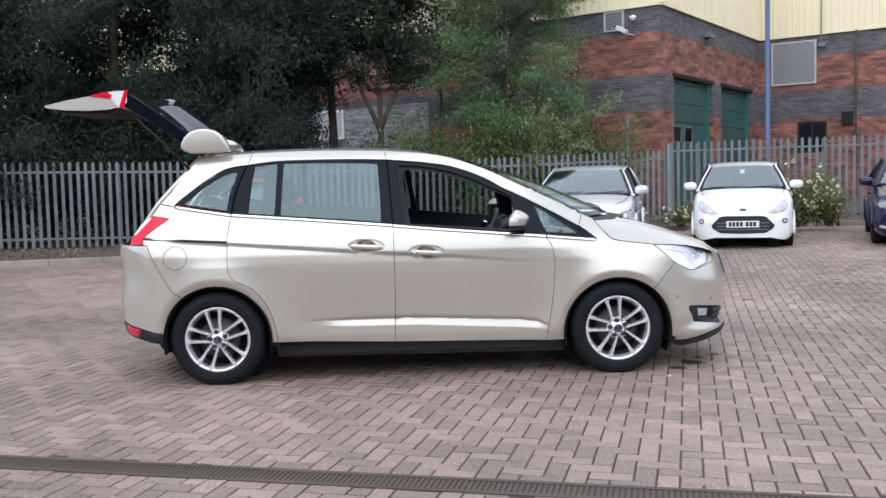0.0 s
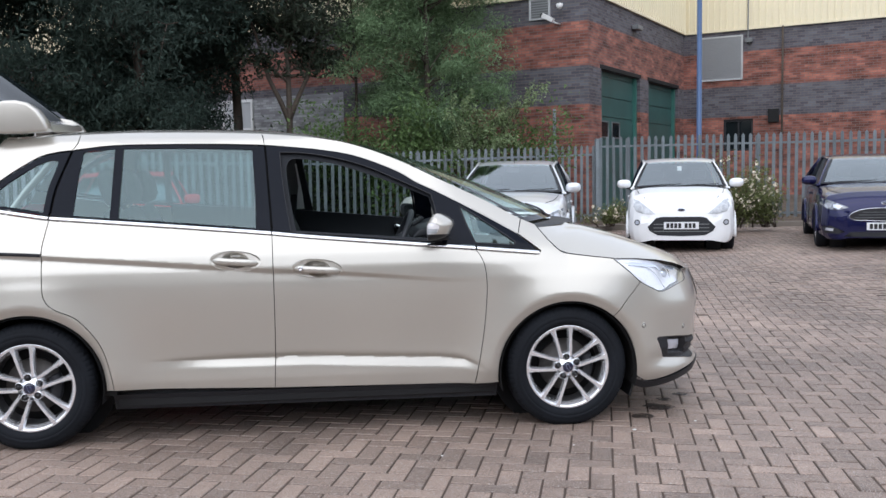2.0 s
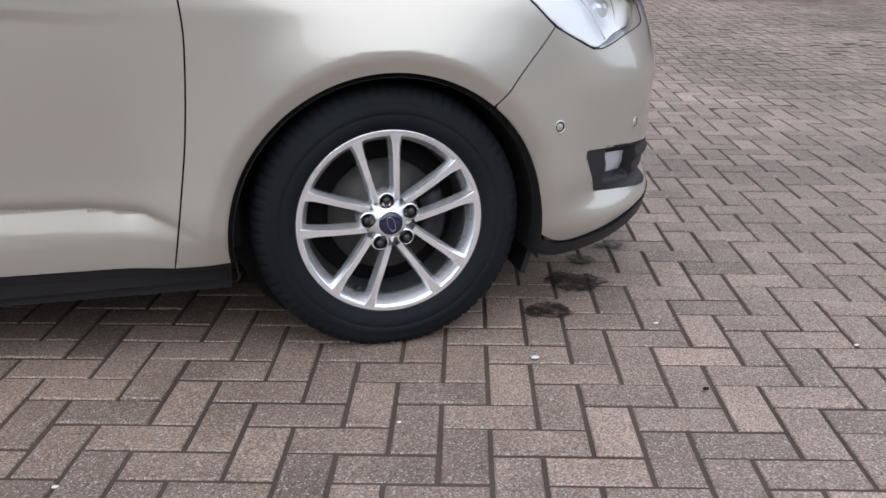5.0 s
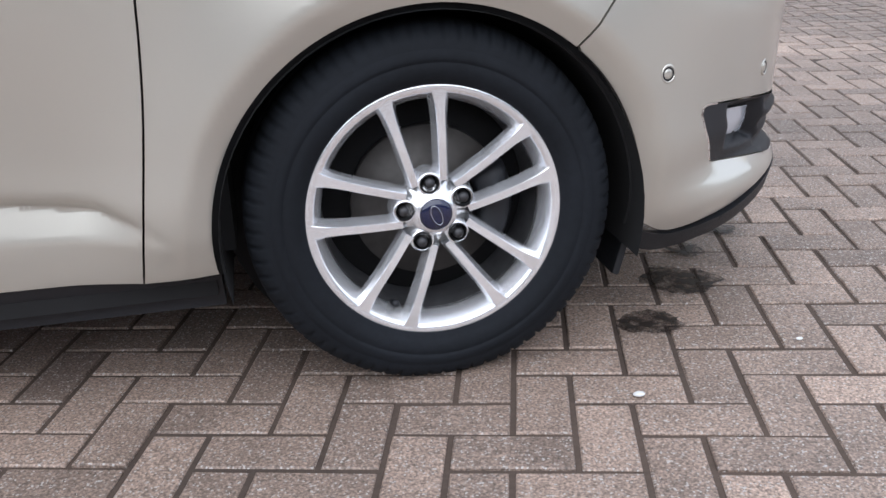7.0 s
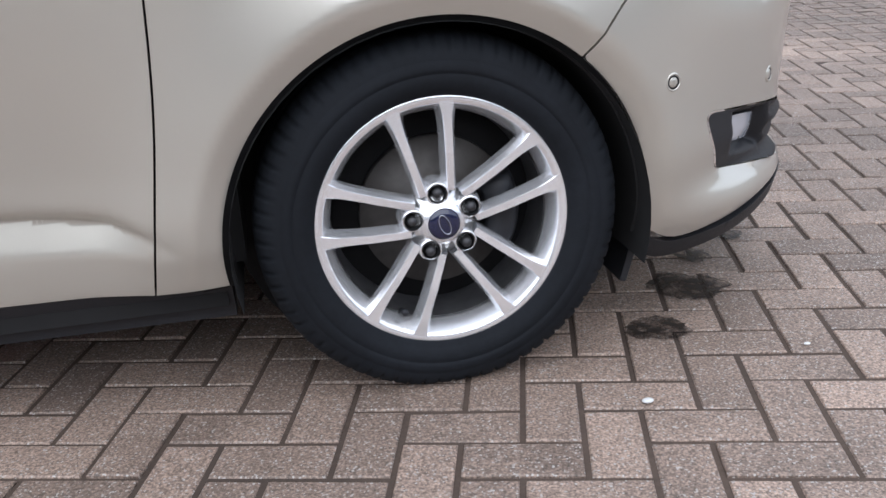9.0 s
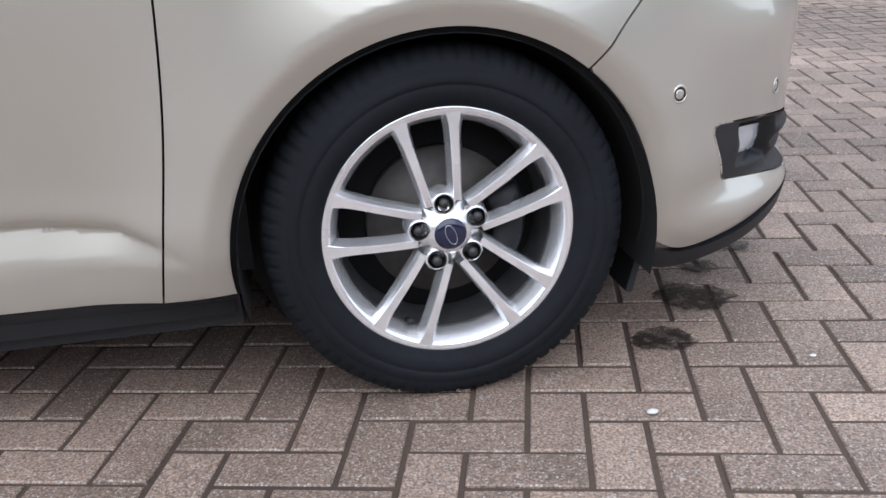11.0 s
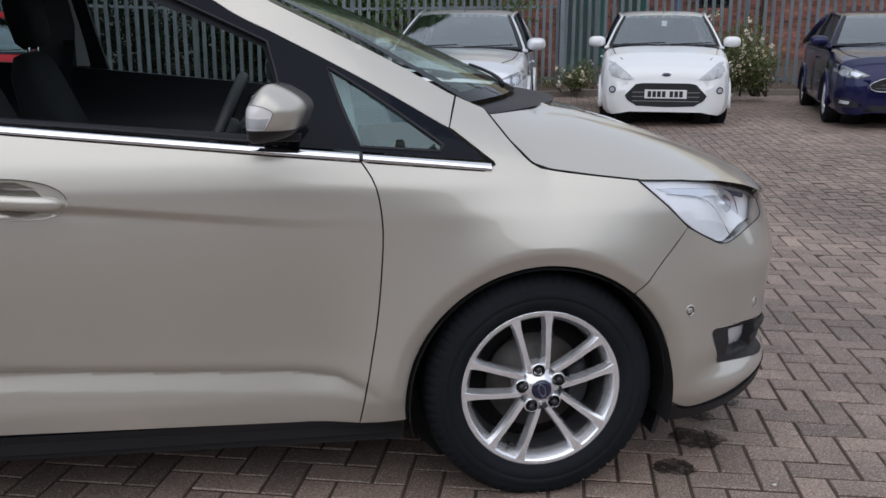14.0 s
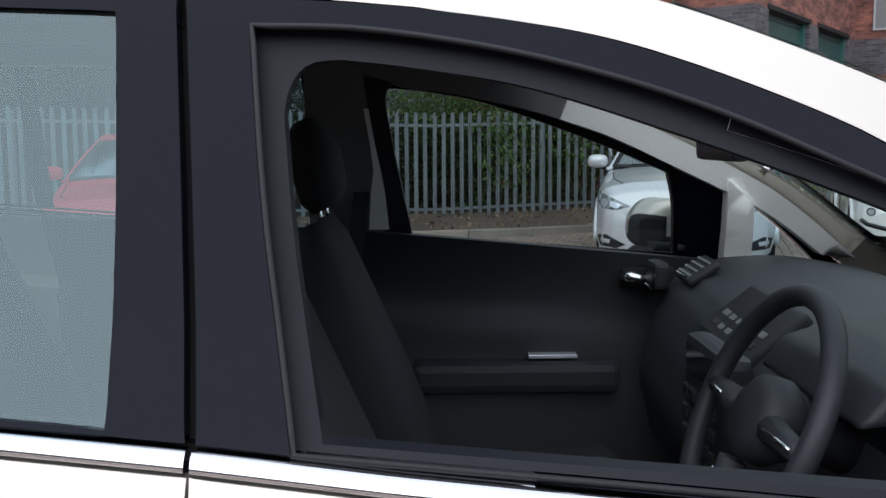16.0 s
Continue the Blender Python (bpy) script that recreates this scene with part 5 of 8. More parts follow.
    loop = on_body([(-0.445, 1.264), (-0.36, 1.345), (-0.295, 1.412), (-0.21, 1.508), (-0.14, 1.583)], [(-0.14, 1.583), (0.0, 1.596), (0.236, 1.607)], [(0.236, 1.607), (0.236, 1.56), (0.212, 1.522)],
                   [(0.212, 1.522), (0.12, 1.510), (0.03, 1.482), (-0.12, 1.39), (-0.290, 1.268), (-0.303, 1.243)], [(-0.303, 1.243), (-0.445, 1.264)])
    panel("rear_pillar", loop, PAINT, label="champagne rear roof pillar", gap=0.0025, depth=0.03, step=0.022)
    start_u = float(PLAN_U[0]) + 0.002
    g = on_body([(-0.465, 0.98), (-0.39, 0.83), (-0.30, 0.68), (-0.2275, 0.614)])
    a = on_body(arch_curve(0, 127.5, 172))
    b = loop_u(spline([(-0.375, 0.365), (-0.5, 0.385), (-0.66, 0.412)], 0.02))
    loop = [*g, *a[1:], *b, (start_u, 0.42), (start_u, 0.55), (start_u, 0.8), (start_u, 0.98), *loop_u([(-0.80, 0.98), (-0.74, 0.98), (-0.66, 0.98), (-0.52, 0.98)])]
    panel("rear_bumper", loop, PAINT, label="champagne rear bumper", gap=0.0025, depth=0.02, step=0.025)
    loop = [*loop_u([(-0.368, 0.285), (-0.375, 0.36), (-0.5, 0.38), (-0.66, 0.407)]), (start_u, 0.415), (start_u, 0.32), *loop_u([(-0.66, 0.315), (-0.5, 0.29)])]
    panel("rear_valance", loop, BLACK_PLASTIC, label="black rear valance", gap=0.001, depth=0.02, step=0.025)
    refl = loop_u([(-0.565, 0.386), (-0.70, 0.406), (-0.70, 0.335), (-0.60, 0.330)])
    panel("rear_reflector", refl, RED_LENS, label="red rear reflector", gap=0, depth=0.004, step=0.02, lift=0.004)
    panel("tail_lamp", tail, RED_LENS, label="red tail lamp", gap=0.002, depth=0.02, step=0.015, lift=0.002)
    white = on_body([(-0.505, 1.172), (-0.56, 1.128), (-0.60, 1.05)], [(-0.60, 1.05), (-0.575, 1.06), (-0.535, 1.11), (-0.495, 1.16), (-0.505, 1.172)], step=0.01)
    panel("reversing_lamp", white, WHITE_LENS, label="white lamp section", gap=0, depth=0.004, step=0.012, lift=0.005)

    # roof sides and windscreen pillars
    up = [p for p in ROOF_EDGE if p[0] > 0.3]
    z0 = line_z(ROOF_EDGE, 1.178)
    mid_up = [p for p in ROOF_EDGE if 0.3 < p[0] < 1.16]
    mid_w = [p for p in WINDOW_LINE if 0.22 < p[0] < 1.19]
    loop = on_body([(0.236, 1.607), *mid_up, (1.178, z0)], [(1.178, z0), (1.190, 1.57), (1.196, 1.536)], [(1.196, 1.536), *mid_w[::-1], (0.212, 1.522)], [(0.212, 1.522), (0.236, 1.56), (0.236, 1.607)])
    panel("roof_side", loop, PAINT, label="champagne roof side", gap=0.0025, depth=0.03, step=0.02)
    loop = on_body([(1.178, z0), *[p for p in ROOF_EDGE if p[0] > 1.3]], [(2.565, 1.118), (2.536, 1.038)], WINDOW_LINE[:3:-1], [(1.196, 1.536), (1.190, 1.57), (1.178, z0)])
    panel("windscreen_pillar", loop, PAINT, label="champagne roof side and windscreen pillar", gap=0.0025, depth=0.04, step=0.02)

    # roof skin between the edges
    def edge_y(x):
        return body_at(to_u(x), line_z(ROOF_EDGE, x))[1]

    def roof(x, t):
        e, z = edge_y(x), line_z(ROOF_EDGE, x)
        y = e + 0.004 + (2 * MID - 2 * e - 0.008) * t
        k = 1 - abs(2 * t - 1) ** 2.6
        return (x - 0.05 * k * ease((x - 1.2) / 0.5), y, z - 0.006 + 0.042 * k)
    part("roof", sheet(roof, list(np.linspace(-0.14, 1.72, 40)), list(np.linspace(0, 1, 25))), PAINT, car, "champagne roof panel")

    # windscreen
    def screen(s, t):
        lo, hi = (2.60, 1.098), (1.725, 1.516)
        x, z = lo[0] + (hi[0] - lo[0]) * s, lo[1] + (hi[1] - lo[1]) * s
        z += 0.03 * math.sin(math.pi * s)
        e = body_at(to_u(x), z - 0.01)[1] + 0.012
        y = e + (2 * MID - 2 * e) * t
        k = 1 - abs(2 * t - 1) ** 2.3
        return (x + (0.26 * (1 - s) + 0.02 * s) * k, y, z + (0.03 * s + 0.012 * (1 - s)) * k)
    part("windscreen", sheet(screen, list(np.linspace(0, 1, 20)), list(np.linspace(0, 1, 31))), SCREEN, car, "clear windscreen").visible_shadow = False
    band = lambda s, t: tuple(Vector(screen(s, t)) + Vector((0, 0, 0.003)))
    part("screen_band", sheet(band, [0.0, 0.02, 0.045], list(np.linspace(0, 1, 31))), BLACK_GLOSS, car)
    part("screen_band", sheet(band, [0.95, 0.975, 1.0], list(np.linspace(0, 1, 31))), BLACK_GLOSS, car)
    for t0, t1 in ((0.0, 0.022), (0.978, 1.0)):
        part("screen_band", sheet(band, list(np.linspace(0, 1, 20)), [t0, t1]), BLACK_GLOSS, car)

    # scuttle with wipers
    def scuttle(s, t):
        a = Vector(screen(0.0, t))
        k = 1 - abs(2 * t - 1) ** 2.3
        b = Vector((2.66 + 0.34 * k, a.y, 1.080 + 0.012 * k))
        return tuple(a.lerp(b, s) + Vector((0, 0, -0.012 + 0.004 * math.sin(math.pi * s))))
    part("scuttle", sheet(scuttle, [0, 0.3, 0.6, 1.0], list(np.linspace(0.0, 1, 31))), BLACK_PLASTIC, car, "black plastic scuttle panel")
    for y in (0.30, 1.05):
        bm = bmesh.new()
        t = (y - 0.2) / (2 * MID - 0.4)
        pts = [tuple(Vector(screen(0.03 + 0.02 * k, min(0.97, t + 0.16 + k * 0.07))) + Vector((0.004, 0, 0.007))) for k in range(5)]
        add_tube(bm, pts, 0.006, 6)
        part("wiper", bm, BLACK_PLASTIC, car)

    # bonnet
    HOOD_X = [2.642, 2.70, 2.757, 2.806, 2.92, 3.045, 3.18, 3.32, 3.44, 3.53, 3.565]
    HOOD_Z = [1.086, 1.005, 0.946, 0.929, 0.913, 0.898, 0.893, 0.876, 0.849, 0.819, 0.79]

    def bonnet(s, t):
        k = 1 - abs(2 * t - 1) ** 2.2
        xe = 2.655 + (3.56 - 2.655) * s
        ze = float(np.interp(xe, HOOD_X, HOOD_Z))
        ye = body_at(to_u(xe), ze)[1] + 0.003
        y = ye + (2 * MID - 2 * ye) * t
        a = min(1.0, (0.5 - abs(t - 0.5)) * (2 * MID - 2 * ye) / 0.30)
        rise = 1 - (1 - a) ** 2
        zc = float(np.interp(s, [0, 0.12, 0.35, 0.55, 0.75, 0.88, 1.0], [1.062, 1.046, 1.004, 0.958, 0.908, 0.868, 0.80]))
        x = xe + (0.34 * (1 - s) ** 1.4 + 0.13 * s) * k
        ridge = 0.011 * math.exp(-((abs(y - MID) - 0.46) / 0.035) ** 2) * (1 - 0.75 * s)
        return (x, y, ze + (max(zc, ze) - ze) * rise + ridge)

    def bonnet_rim(s, t):
        if 0 <= t <= 1:
            return bonnet(s, t)
        x, y, z = bonnet(s, min(1, max(0, t)))
        return (x, y + (0.004 if t < 0 else -0.004), z - 0.05)
    part("bonnet", sheet(bonnet_rim, list(np.linspace(0, 1, 44)), [*np.linspace(0, 0.3, 22), *np.linspace(0.32, 0.68, 18), *np.linspace(0.7, 1, 22)]), PAINT, car, "champagne bonnet")
    for flip in (False, True):
        line = [body_at(to_u(x), float(np.interp(x, HOOD_X, HOOD_Z)), 0.0015) for x in np.linspace(2.65, 3.05, 40)]
        part("bonnet_gap", tube([(x, 2 * MID - y + 0.001 if flip else y - 0.001, z) for x, y, z in line], 0.0022, 6), DARK_VOID, car)
        line = [body_at(to_u(2.536 + 0.031 * k), 1.040 + 0.078 * k, 0.0012) for k in np.linspace(0, 1, 8)]
        part("pillar_gap", tube([(x, 2 * MID - y if flip else y, z) for x, y, z in line], 0.0022, 6), DARK_VOID, car)
    # grille behind the nose
    part("grille", sheet(lambda a, b: body_at(a, b, -0.004) if a <= end_u else (lambda p: (p[0], 2 * MID - p[1], p[2]))(body_at(2 * end_u - a, b, -0.004)), list(np.linspace(to_u(3.69), 2 * end_u - to_u(3.69), 14)), [0.62, 0.66, 0.70, 0.74, 0.77]), BLACK_PLASTIC, car, "dark front grille")

    # bright strip under the windows, a rounded moulding
    def strip_at(x, v):
        out = 0.007 * math.sqrt(max(0.0, 1 - (2 * v - 1) ** 2)) - (0.010 if v in (0.0, 1.0) else 0.0)
        return body_at(to_u(x), belt(x) - 0.0005 - 0.0195 * v, -out - 0.002)
    for x0, x1 in ((-0.285, 0.108), (0.118, 1.2315), (1.2375, 2.292), (2.302, 2.640)):
        bm = sheet(strip_at, list(np.linspace(x0, x1, max(12, int((x1 - x0) / 0.025)))), [0.0, 0.001, 0.06, 0.18, 0.34, 0.5, 0.66, 0.82, 0.94, 0.999, 1.0])
        for e in bm.edges:
            e.smooth = True
        bmesh.ops.recalc_face_normals(bm, faces=bm.faces)
        other = mirrored(bm, 1, MID)
        for b in (bm, other):
            part("window_strip", b, CHROME, car, "chrome strip below the windows")

    # black window frames with their openings
    open_front = outline([(1.308, 1.400), (1.311, 1.424), (1.322, 1.447), (1.340, 1.459), (1.368, 1.4615)], [(1.368, 1.4615), (1.45, 1.4515), (1.577, 1.428), (1.747, 1.372), (1.913, 1.309), (2.062, 1.246)], [(2.062, 1.246), (2.086, 1.16), (2.104, 1.024)], [(2.104, 1.024), (1.733, 1.053), (1.356, 1.083)], [(1.356, 1.083), (1.324, 1.26), (1.308, 1.400)])
    open_quarter = outline([(2.222, 1.196), (2.30, 1.148), (2.42, 1.067), (2.515, 0.998)], [(2.515, 0.998), (2.505, 0.983)], [(2.505, 0.983), (2.295, 1.0)], [(2.295, 1.0), (2.258, 1.09), (2.222, 1.196)])
    fb = [(x, z + 0.004) for x, z in WINDOW_LINE if x > 1.3]
    loop = outline([(1.2025, 1.533), *fb], [(2.535, 1.036), (2.612, 0.974), (2.622, 0.960)], belt_curve(2.622, 1.2375, 0.001), [(1.2375, 1.088), (1.221, 1.3), (1.2025, 1.533)])
    open_outer = outline([(1.276, 1.496), (1.406, 1.490), (1.577, 1.460), (1.747, 1.408), (1.914, 1.334), (2.072, 1.260)], [(2.072, 1.260), (2.096, 1.16), (2.116, 1.010)], [(2.116, 1.010), (1.733, 1.046), (1.332, 1.080)], [(1.332, 1.080), (1.296, 1.30), (1.276, 1.496)])
    fl, fq = loop_u(open_front), loop_u(open_quarter)
    fo = loop_u(open_outer)
    frame_f, _ = panel("window_frame", loop_u(loop), BLACK_GLOSS, [fo, fq], "gloss black front window frame", gap=0.003, depth=0.032, step=0.014, lift=0.001)
    panel("quarter_light", fq, TINTED, label="small fixed front quarter window", gap=0.0, depth=0.0, step=0.03, lift=-0.006)
    panel("inner_frame", fo, FRAME_GREY, [fl], "grey inner door frame round the open window", gap=-0.001, depth=0.05, step=0.03, lift=-0.022)
    for name, lp, rr in (("window_seal", open_outer, 0.004), ("window_seal", open_quarter, 0.005)):
        part(name, tube([body_at(to_u(x), z, 0.002) for x, z in lp], rr, 6, True), BLACK_PLASTIC, frame_f)
    # passenger's glass on the far side is up
    far_glass = mirrored(skin(body_at, fl, gap=0, depth=0, step=0.05, lift=-0.03), 1, MID)
    part("passenger_window", far_glass, CLEAR, car, "clear passenger window")
    open_all = outline([(0.272, 1.508), (0.36, 1.517), (0.449, 1.5235), (0.8, 1.522), (1.130, 1.510)], [(1.130, 1.510), (1.143, 1.3), (1.150, 1.106)], belt_curve(1.150, 0.232, 0.012, 6), [(0.232, 1.19), (0.248, 1.36), (0.272, 1.508)])
    loop = outline([(0.216, 1.520), (0.449, 1.543), (0.92, 1.543), (1.1975, 1.533)], [(1.1975, 1.533), (1.2155, 1.3), (1.2315, 1.09)], belt_curve(1.2315, 0.119, 0.001, 6), [(0.119, 1.187), (0.146, 1.33), (0.216, 1.520)])
    panel("window_frame", loop_u(loop), BLACK_GLOSS, [loop_u(open_all)], "gloss black rear window frame", gap=0.003, depth=0.02, step=0.014, lift=0.001)
    bar = sheet(lambda z, k: body_at(to_u(0.442 + 0.043 * (z - 1.345) + (-0.021, -0.021, 0.021, 0.021)[k]), z, (0.010, -0.0035, -0.0035, 0.010)[k]), [1.163 + 0.03667 * k for k in range(11)], [0, 1, 2, 3])
    bmesh.ops.recalc_face_normals(bar, faces=bar.faces)
    for b in (bar, mirrored(bar, 1, MID)):
        part("window_bar", b, BLACK_GLOSS, car, "slim black bar between the rear windows", smooth=False)
    def pane(left, right):
        """A side window between two leaning edges, from the waist to the roof."""
        def at(p, t):
            k = lambda e: float(np.interp(t, [0, 0.5, 1], e))
            x = k(left) + (k(right) - k(left)) * p
            low, high = belt(x) + 0.008, float(np.interp(x, [0.25, 0.36, 0.449, 0.8, 1.14], [1.508, 1.520, 1.527, 1.526, 1.513]))
            return body_at(to_u(x), low + (high - low) * t, 0.006)
        return sheet(at, list(np.linspace(0, 1, 13)), list(np.linspace(0, 1, 13)))
    for bm in (pane((0.228, 0.246, 0.268), (0.433, 0.441, 0.449)), pane((0.434, 0.442, 0.450), (1.154, 1.146, 1.133))):
        bmesh.ops.recalc_face_normals(bm, faces=bm.faces)
        for b in (mirrored(bm, 1, MID), bm):
            part("rear_side_window", b, TINTED, car, "tinted rear side window")
    loop = outline([(-0.296, 1.258), (-0.12, 1.385), (0.03, 1.477), (0.12, 1.505), (0.206, 1.516)], [(0.206, 1.516), (0.136, 1.33), (0.11, 1.19)], belt_curve(0.108, -0.296, 0.001, 5))
    hole = outline([(-0.225, 1.262), (-0.1, 1.358), (0.03, 1.44), (0.11, 1.468), (0.148, 1.462)], [(0.148, 1.462), (0.1, 1.33), (0.08, 1.212)], belt_curve(0.08, -0.225, 0.018, 4), [(-0.225, 1.257), (-0.225, 1.262)])
    panel("window_frame", loop_u(loop), BLACK_GLOSS, [loop_u(hole)], "gloss black rear quarter window frame", gap=0.002, depth=0.03, step=0.025, lift=0.001)
    panel("rear_quarter_window", loop_u(hole), TINTED, label="tinted rear quarter window", gap=-0.001, depth=0.0, step=0.05, lift=-0.004)

    # sills
    sill = loop_u([*[(x, 0.255) for x in np.linspace(0.40, 2.41, 40)], *[(x, 0.17) for x in np.linspace(2.41, 0.40, 40)]])

    def sill_at(a, b, sink):
        x, y, z = body_at(a, b, 0)
        return (x, 0.052 + 0.045 * ease((0.262 - b) / 0.08) + sink, z - (0.012 * (x - 0.4) / 2))
    near = skin(sill_at, sill, gap=0, depth=0.06, step=0.03)
    far = mirrored(near, 1, MID)
    for bm in (near, far):
        part("sill", bm, BLACK_PLASTIC, car, "black plastic sill")
    # wheel arch liners and underside
    for which in (0, 1):
        cx, cz, r = ARCHES[which]
        for far in (False, True):
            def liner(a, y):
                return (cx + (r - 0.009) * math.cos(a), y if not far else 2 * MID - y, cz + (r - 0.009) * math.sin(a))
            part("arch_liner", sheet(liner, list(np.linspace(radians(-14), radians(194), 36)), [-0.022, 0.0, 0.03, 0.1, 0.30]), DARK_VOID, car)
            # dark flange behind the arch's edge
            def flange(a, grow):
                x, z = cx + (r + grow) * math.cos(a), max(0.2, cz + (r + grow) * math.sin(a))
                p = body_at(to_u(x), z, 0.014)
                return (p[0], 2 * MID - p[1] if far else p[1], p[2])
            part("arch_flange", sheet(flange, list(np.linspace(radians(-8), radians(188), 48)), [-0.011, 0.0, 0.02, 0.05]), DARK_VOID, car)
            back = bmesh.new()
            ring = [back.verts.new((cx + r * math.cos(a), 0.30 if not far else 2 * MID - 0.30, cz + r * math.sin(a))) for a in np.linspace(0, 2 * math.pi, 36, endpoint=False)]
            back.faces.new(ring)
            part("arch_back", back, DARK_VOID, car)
    part("mud_flap", box(3.17, 3.185, 0.09, 0.27, 0.12, 0.30, 0.004, Matrix.Translation((3.18, 0, 0.2)) @ Matrix.Rotation(radians(16), 4, "Y") @ Matrix.Translation((-3.18, 0, -0.2))), BLACK_PLASTIC, car, "black flap ahead of the wheel", smooth=False)
    part("underbody", box(-0.42, 3.30, 0.31, 2 * MID - 0.31, 0.17, 0.30, 0.03), DARK_VOID, car, smooth=False)
    part("cabin_floor", box(0.42, 2.40, 0.07, 2 * MID - 0.07, 0.19, 0.30), DARK_VOID, car, smooth=False)
    part("bulkhead", box(2.38, 2.44, 0.10, 2 * MID - 0.10, 0.26, 0.86), DARK_VOID, car, smooth=False)
    part("boot_floor", box(-0.70, 0.42, 0.32, 2 * MID - 0.32, 0.44, 0.52), DARK_VOID, car, smooth=False)
    for y in (0.30, 2 * MID - 0.33):
        part("boot_side", box(-0.52, 0.42, y, y + 0.03, 0.30, 1.02), DARK_VOID, car, smooth=False)

    for x, far in ((0.0, False), (2.788, False), (0.0, True), (2.788, True)):
        build_wheel(car, x, 0, far)

    # door mirrors: a wedge that rises towards the glass, champagne above and black below
    shell = spline([(-0.060, -0.060), (-0.0605, -0.02), (-0.0585, 0.012), (-0.046, 0.036), (-0.030, 0.056), (-0.010, 0.068), (0.014, 0.063), (0.045, 0.046), (0.066, 0.028), (0.073, 0.010), (0.068, -0.008), (0.057, -0.030),
                    (0.044, -0.048), (0.016, -0.061), (-0.020, -0.069), (-0.048, -0.071), (-0.060, -0.060)], 0.006)[:-1]
    ways = np.unwrap([math.atan2(q, p) for p, q in shell])
    order = np.argsort(ways)
    reach = lambda t: float(np.interp(t, ways[order], np.hypot([p for p, _ in shell], [q for _, q in shell])[order], period=2 * math.pi))
    MIRROR = Vector((2.068, -0.05, 1.098))
    FAR_MIRROR = Vector((MIRROR.x, 2 * MID - MIRROR.y, MIRROR.z))

    def dome(p, q, out=0.0):
        """The outer end of the shell, bulging towards -y; p ahead, q up."""
        k = min(1.0, math.hypot(p, q) / max(1e-6, reach(math.atan2(q, p))))
        y = -0.142 + 0.075 * (1 - math.sqrt(max(0.0, 1 - k ** 2.6))) - out
        return (MIRROR.x + p + 0.26 * (y + 0.142), MIRROR.y + y, MIRROR.z + q)
    for flip in (False, True):
        def put(v, flip=flip):
            if not flip:
                return tuple(v)
            # the passenger's mirror is a little larger in view, its glass turned towards the driver
            p = Matrix.Rotation(radians(24), 3, "Z") @ (Vector((v[0], 2 * MID - v[1], v[2])) - FAR_MIRROR)
            return tuple(FAR_MIRROR + Vector((0.035, 0, 0)) + p)
        whole = bmesh.new()
        grid = []
        for k in (0.001, 0.2, 0.4, 0.55, 0.7, 0.8, 0.88, 0.94, 0.98, 1.0):
            grid.append([whole.verts.new(put(dome(p * k, q * k))) for p, q in shell])
        grid.append([whole.verts.new(put((MIRROR.x + p * 0.97 + 0.26 * 0.167, MIRROR.y + 0.025, MIRROR.z + q * 0.97))) for p, q in shell])
        m = len(shell)
        for r0, r1 in zip(grid[:-1], grid[1:]):
            for k in range(m):
                whole.faces.new((r0[k], r0[(k + 1) % m], r1[(k + 1) % m], r1[k]))
        whole.faces.new(grid[0])
        whole.faces.new(grid[-1])
        bmesh.ops.recalc_face_normals(whole, faces=whole.faces)

        def cut(bm, at, way):
            bmesh.ops.bisect_plane(bm, geom=bm.verts[:] + bm.edges[:] + bm.faces[:], plane_co=at, plane_no=way, clear_inner=True)
            return bm
        lean = Vector((1, -0.26 if not flip else 0.26, 0)).normalized()
        if flip:
            lean = Matrix.Rotation(radians(24), 3, "Z") @ lean
        rear = Vector(put((MIRROR.x - 0.0535, MIRROR.y - 0.142, MIRROR.z)))
        low = Vector(put((MIRROR.x, MIRROR.y, MIRROR.z - 0.036)))
        cap, base, rim = whole.copy(), cut(whole.copy(), low, Vector((0, 0, -1))), cut(whole.copy(), low, Vector((0, 0, 1)))
        cut(cut(cap, low, Vector((0, 0, 1))), rear, lean)
        cut(rim, rear, -lean)
        whole.free()
        part_of = bpy.data.meshes.new("rim")
        rim.to_mesh(part_of)
        base.from_mesh(part_of)
        bpy.data.meshes.remove(part_of)
        rim.free()
        body = part("door_mirror", cap, PAINT, car, "champagne door mirror with a black base")
        part("mirror_base", base, BLACK_PLASTIC, body, "black mirror base")

        def on_end(a, b, sink, flip=flip):
            return put(dome(a, b, 0.0016 - sink))
        edge = outline([(-0.0525, 0.008), (-0.043, 0.022), (-0.012, 0.021), (0.010, 0.013), (0.019, 0.005)], [(0.019, 0.005), (0.008, -0.018), (-0.003, -0.0345)], [(-0.003, -0.0345), (-0.0525, -0.0345)], [(-0.0525, -0.0345), (-0.0525, 0.008)], step=0.006)
        lens = part("side_indicator", skin(on_end, edge, gap=0, depth=0.001, step=0.006, flip=flip), WHITE_LENS, body, "clear side indicator lens")
        lower = outline([(-0.048, -0.006), (-0.012, -0.008), (0.009, -0.006)], [(0.009, -0.006), (-0.003, -0.031)], [(-0.003, -0.031), (-0.048, -0.031)], [(-0.048, -0.031), (-0.048, -0.006)], step=0.006)
        part("indicator_bulb", skin(lambda a, b, sink, flip=flip: put(dome(a, b, 0.0026 - sink)), lower, gap=0, depth=0.0008, step=0.006, flip=flip), LENS_GREY, lens, "grey indicator bulb housing")
        part("lens_line", tube([on_end(a, b, -0.0006) for a, b in edge], 0.0008, 5, True), GREY_METAL, lens)
        bm = bmesh.new()
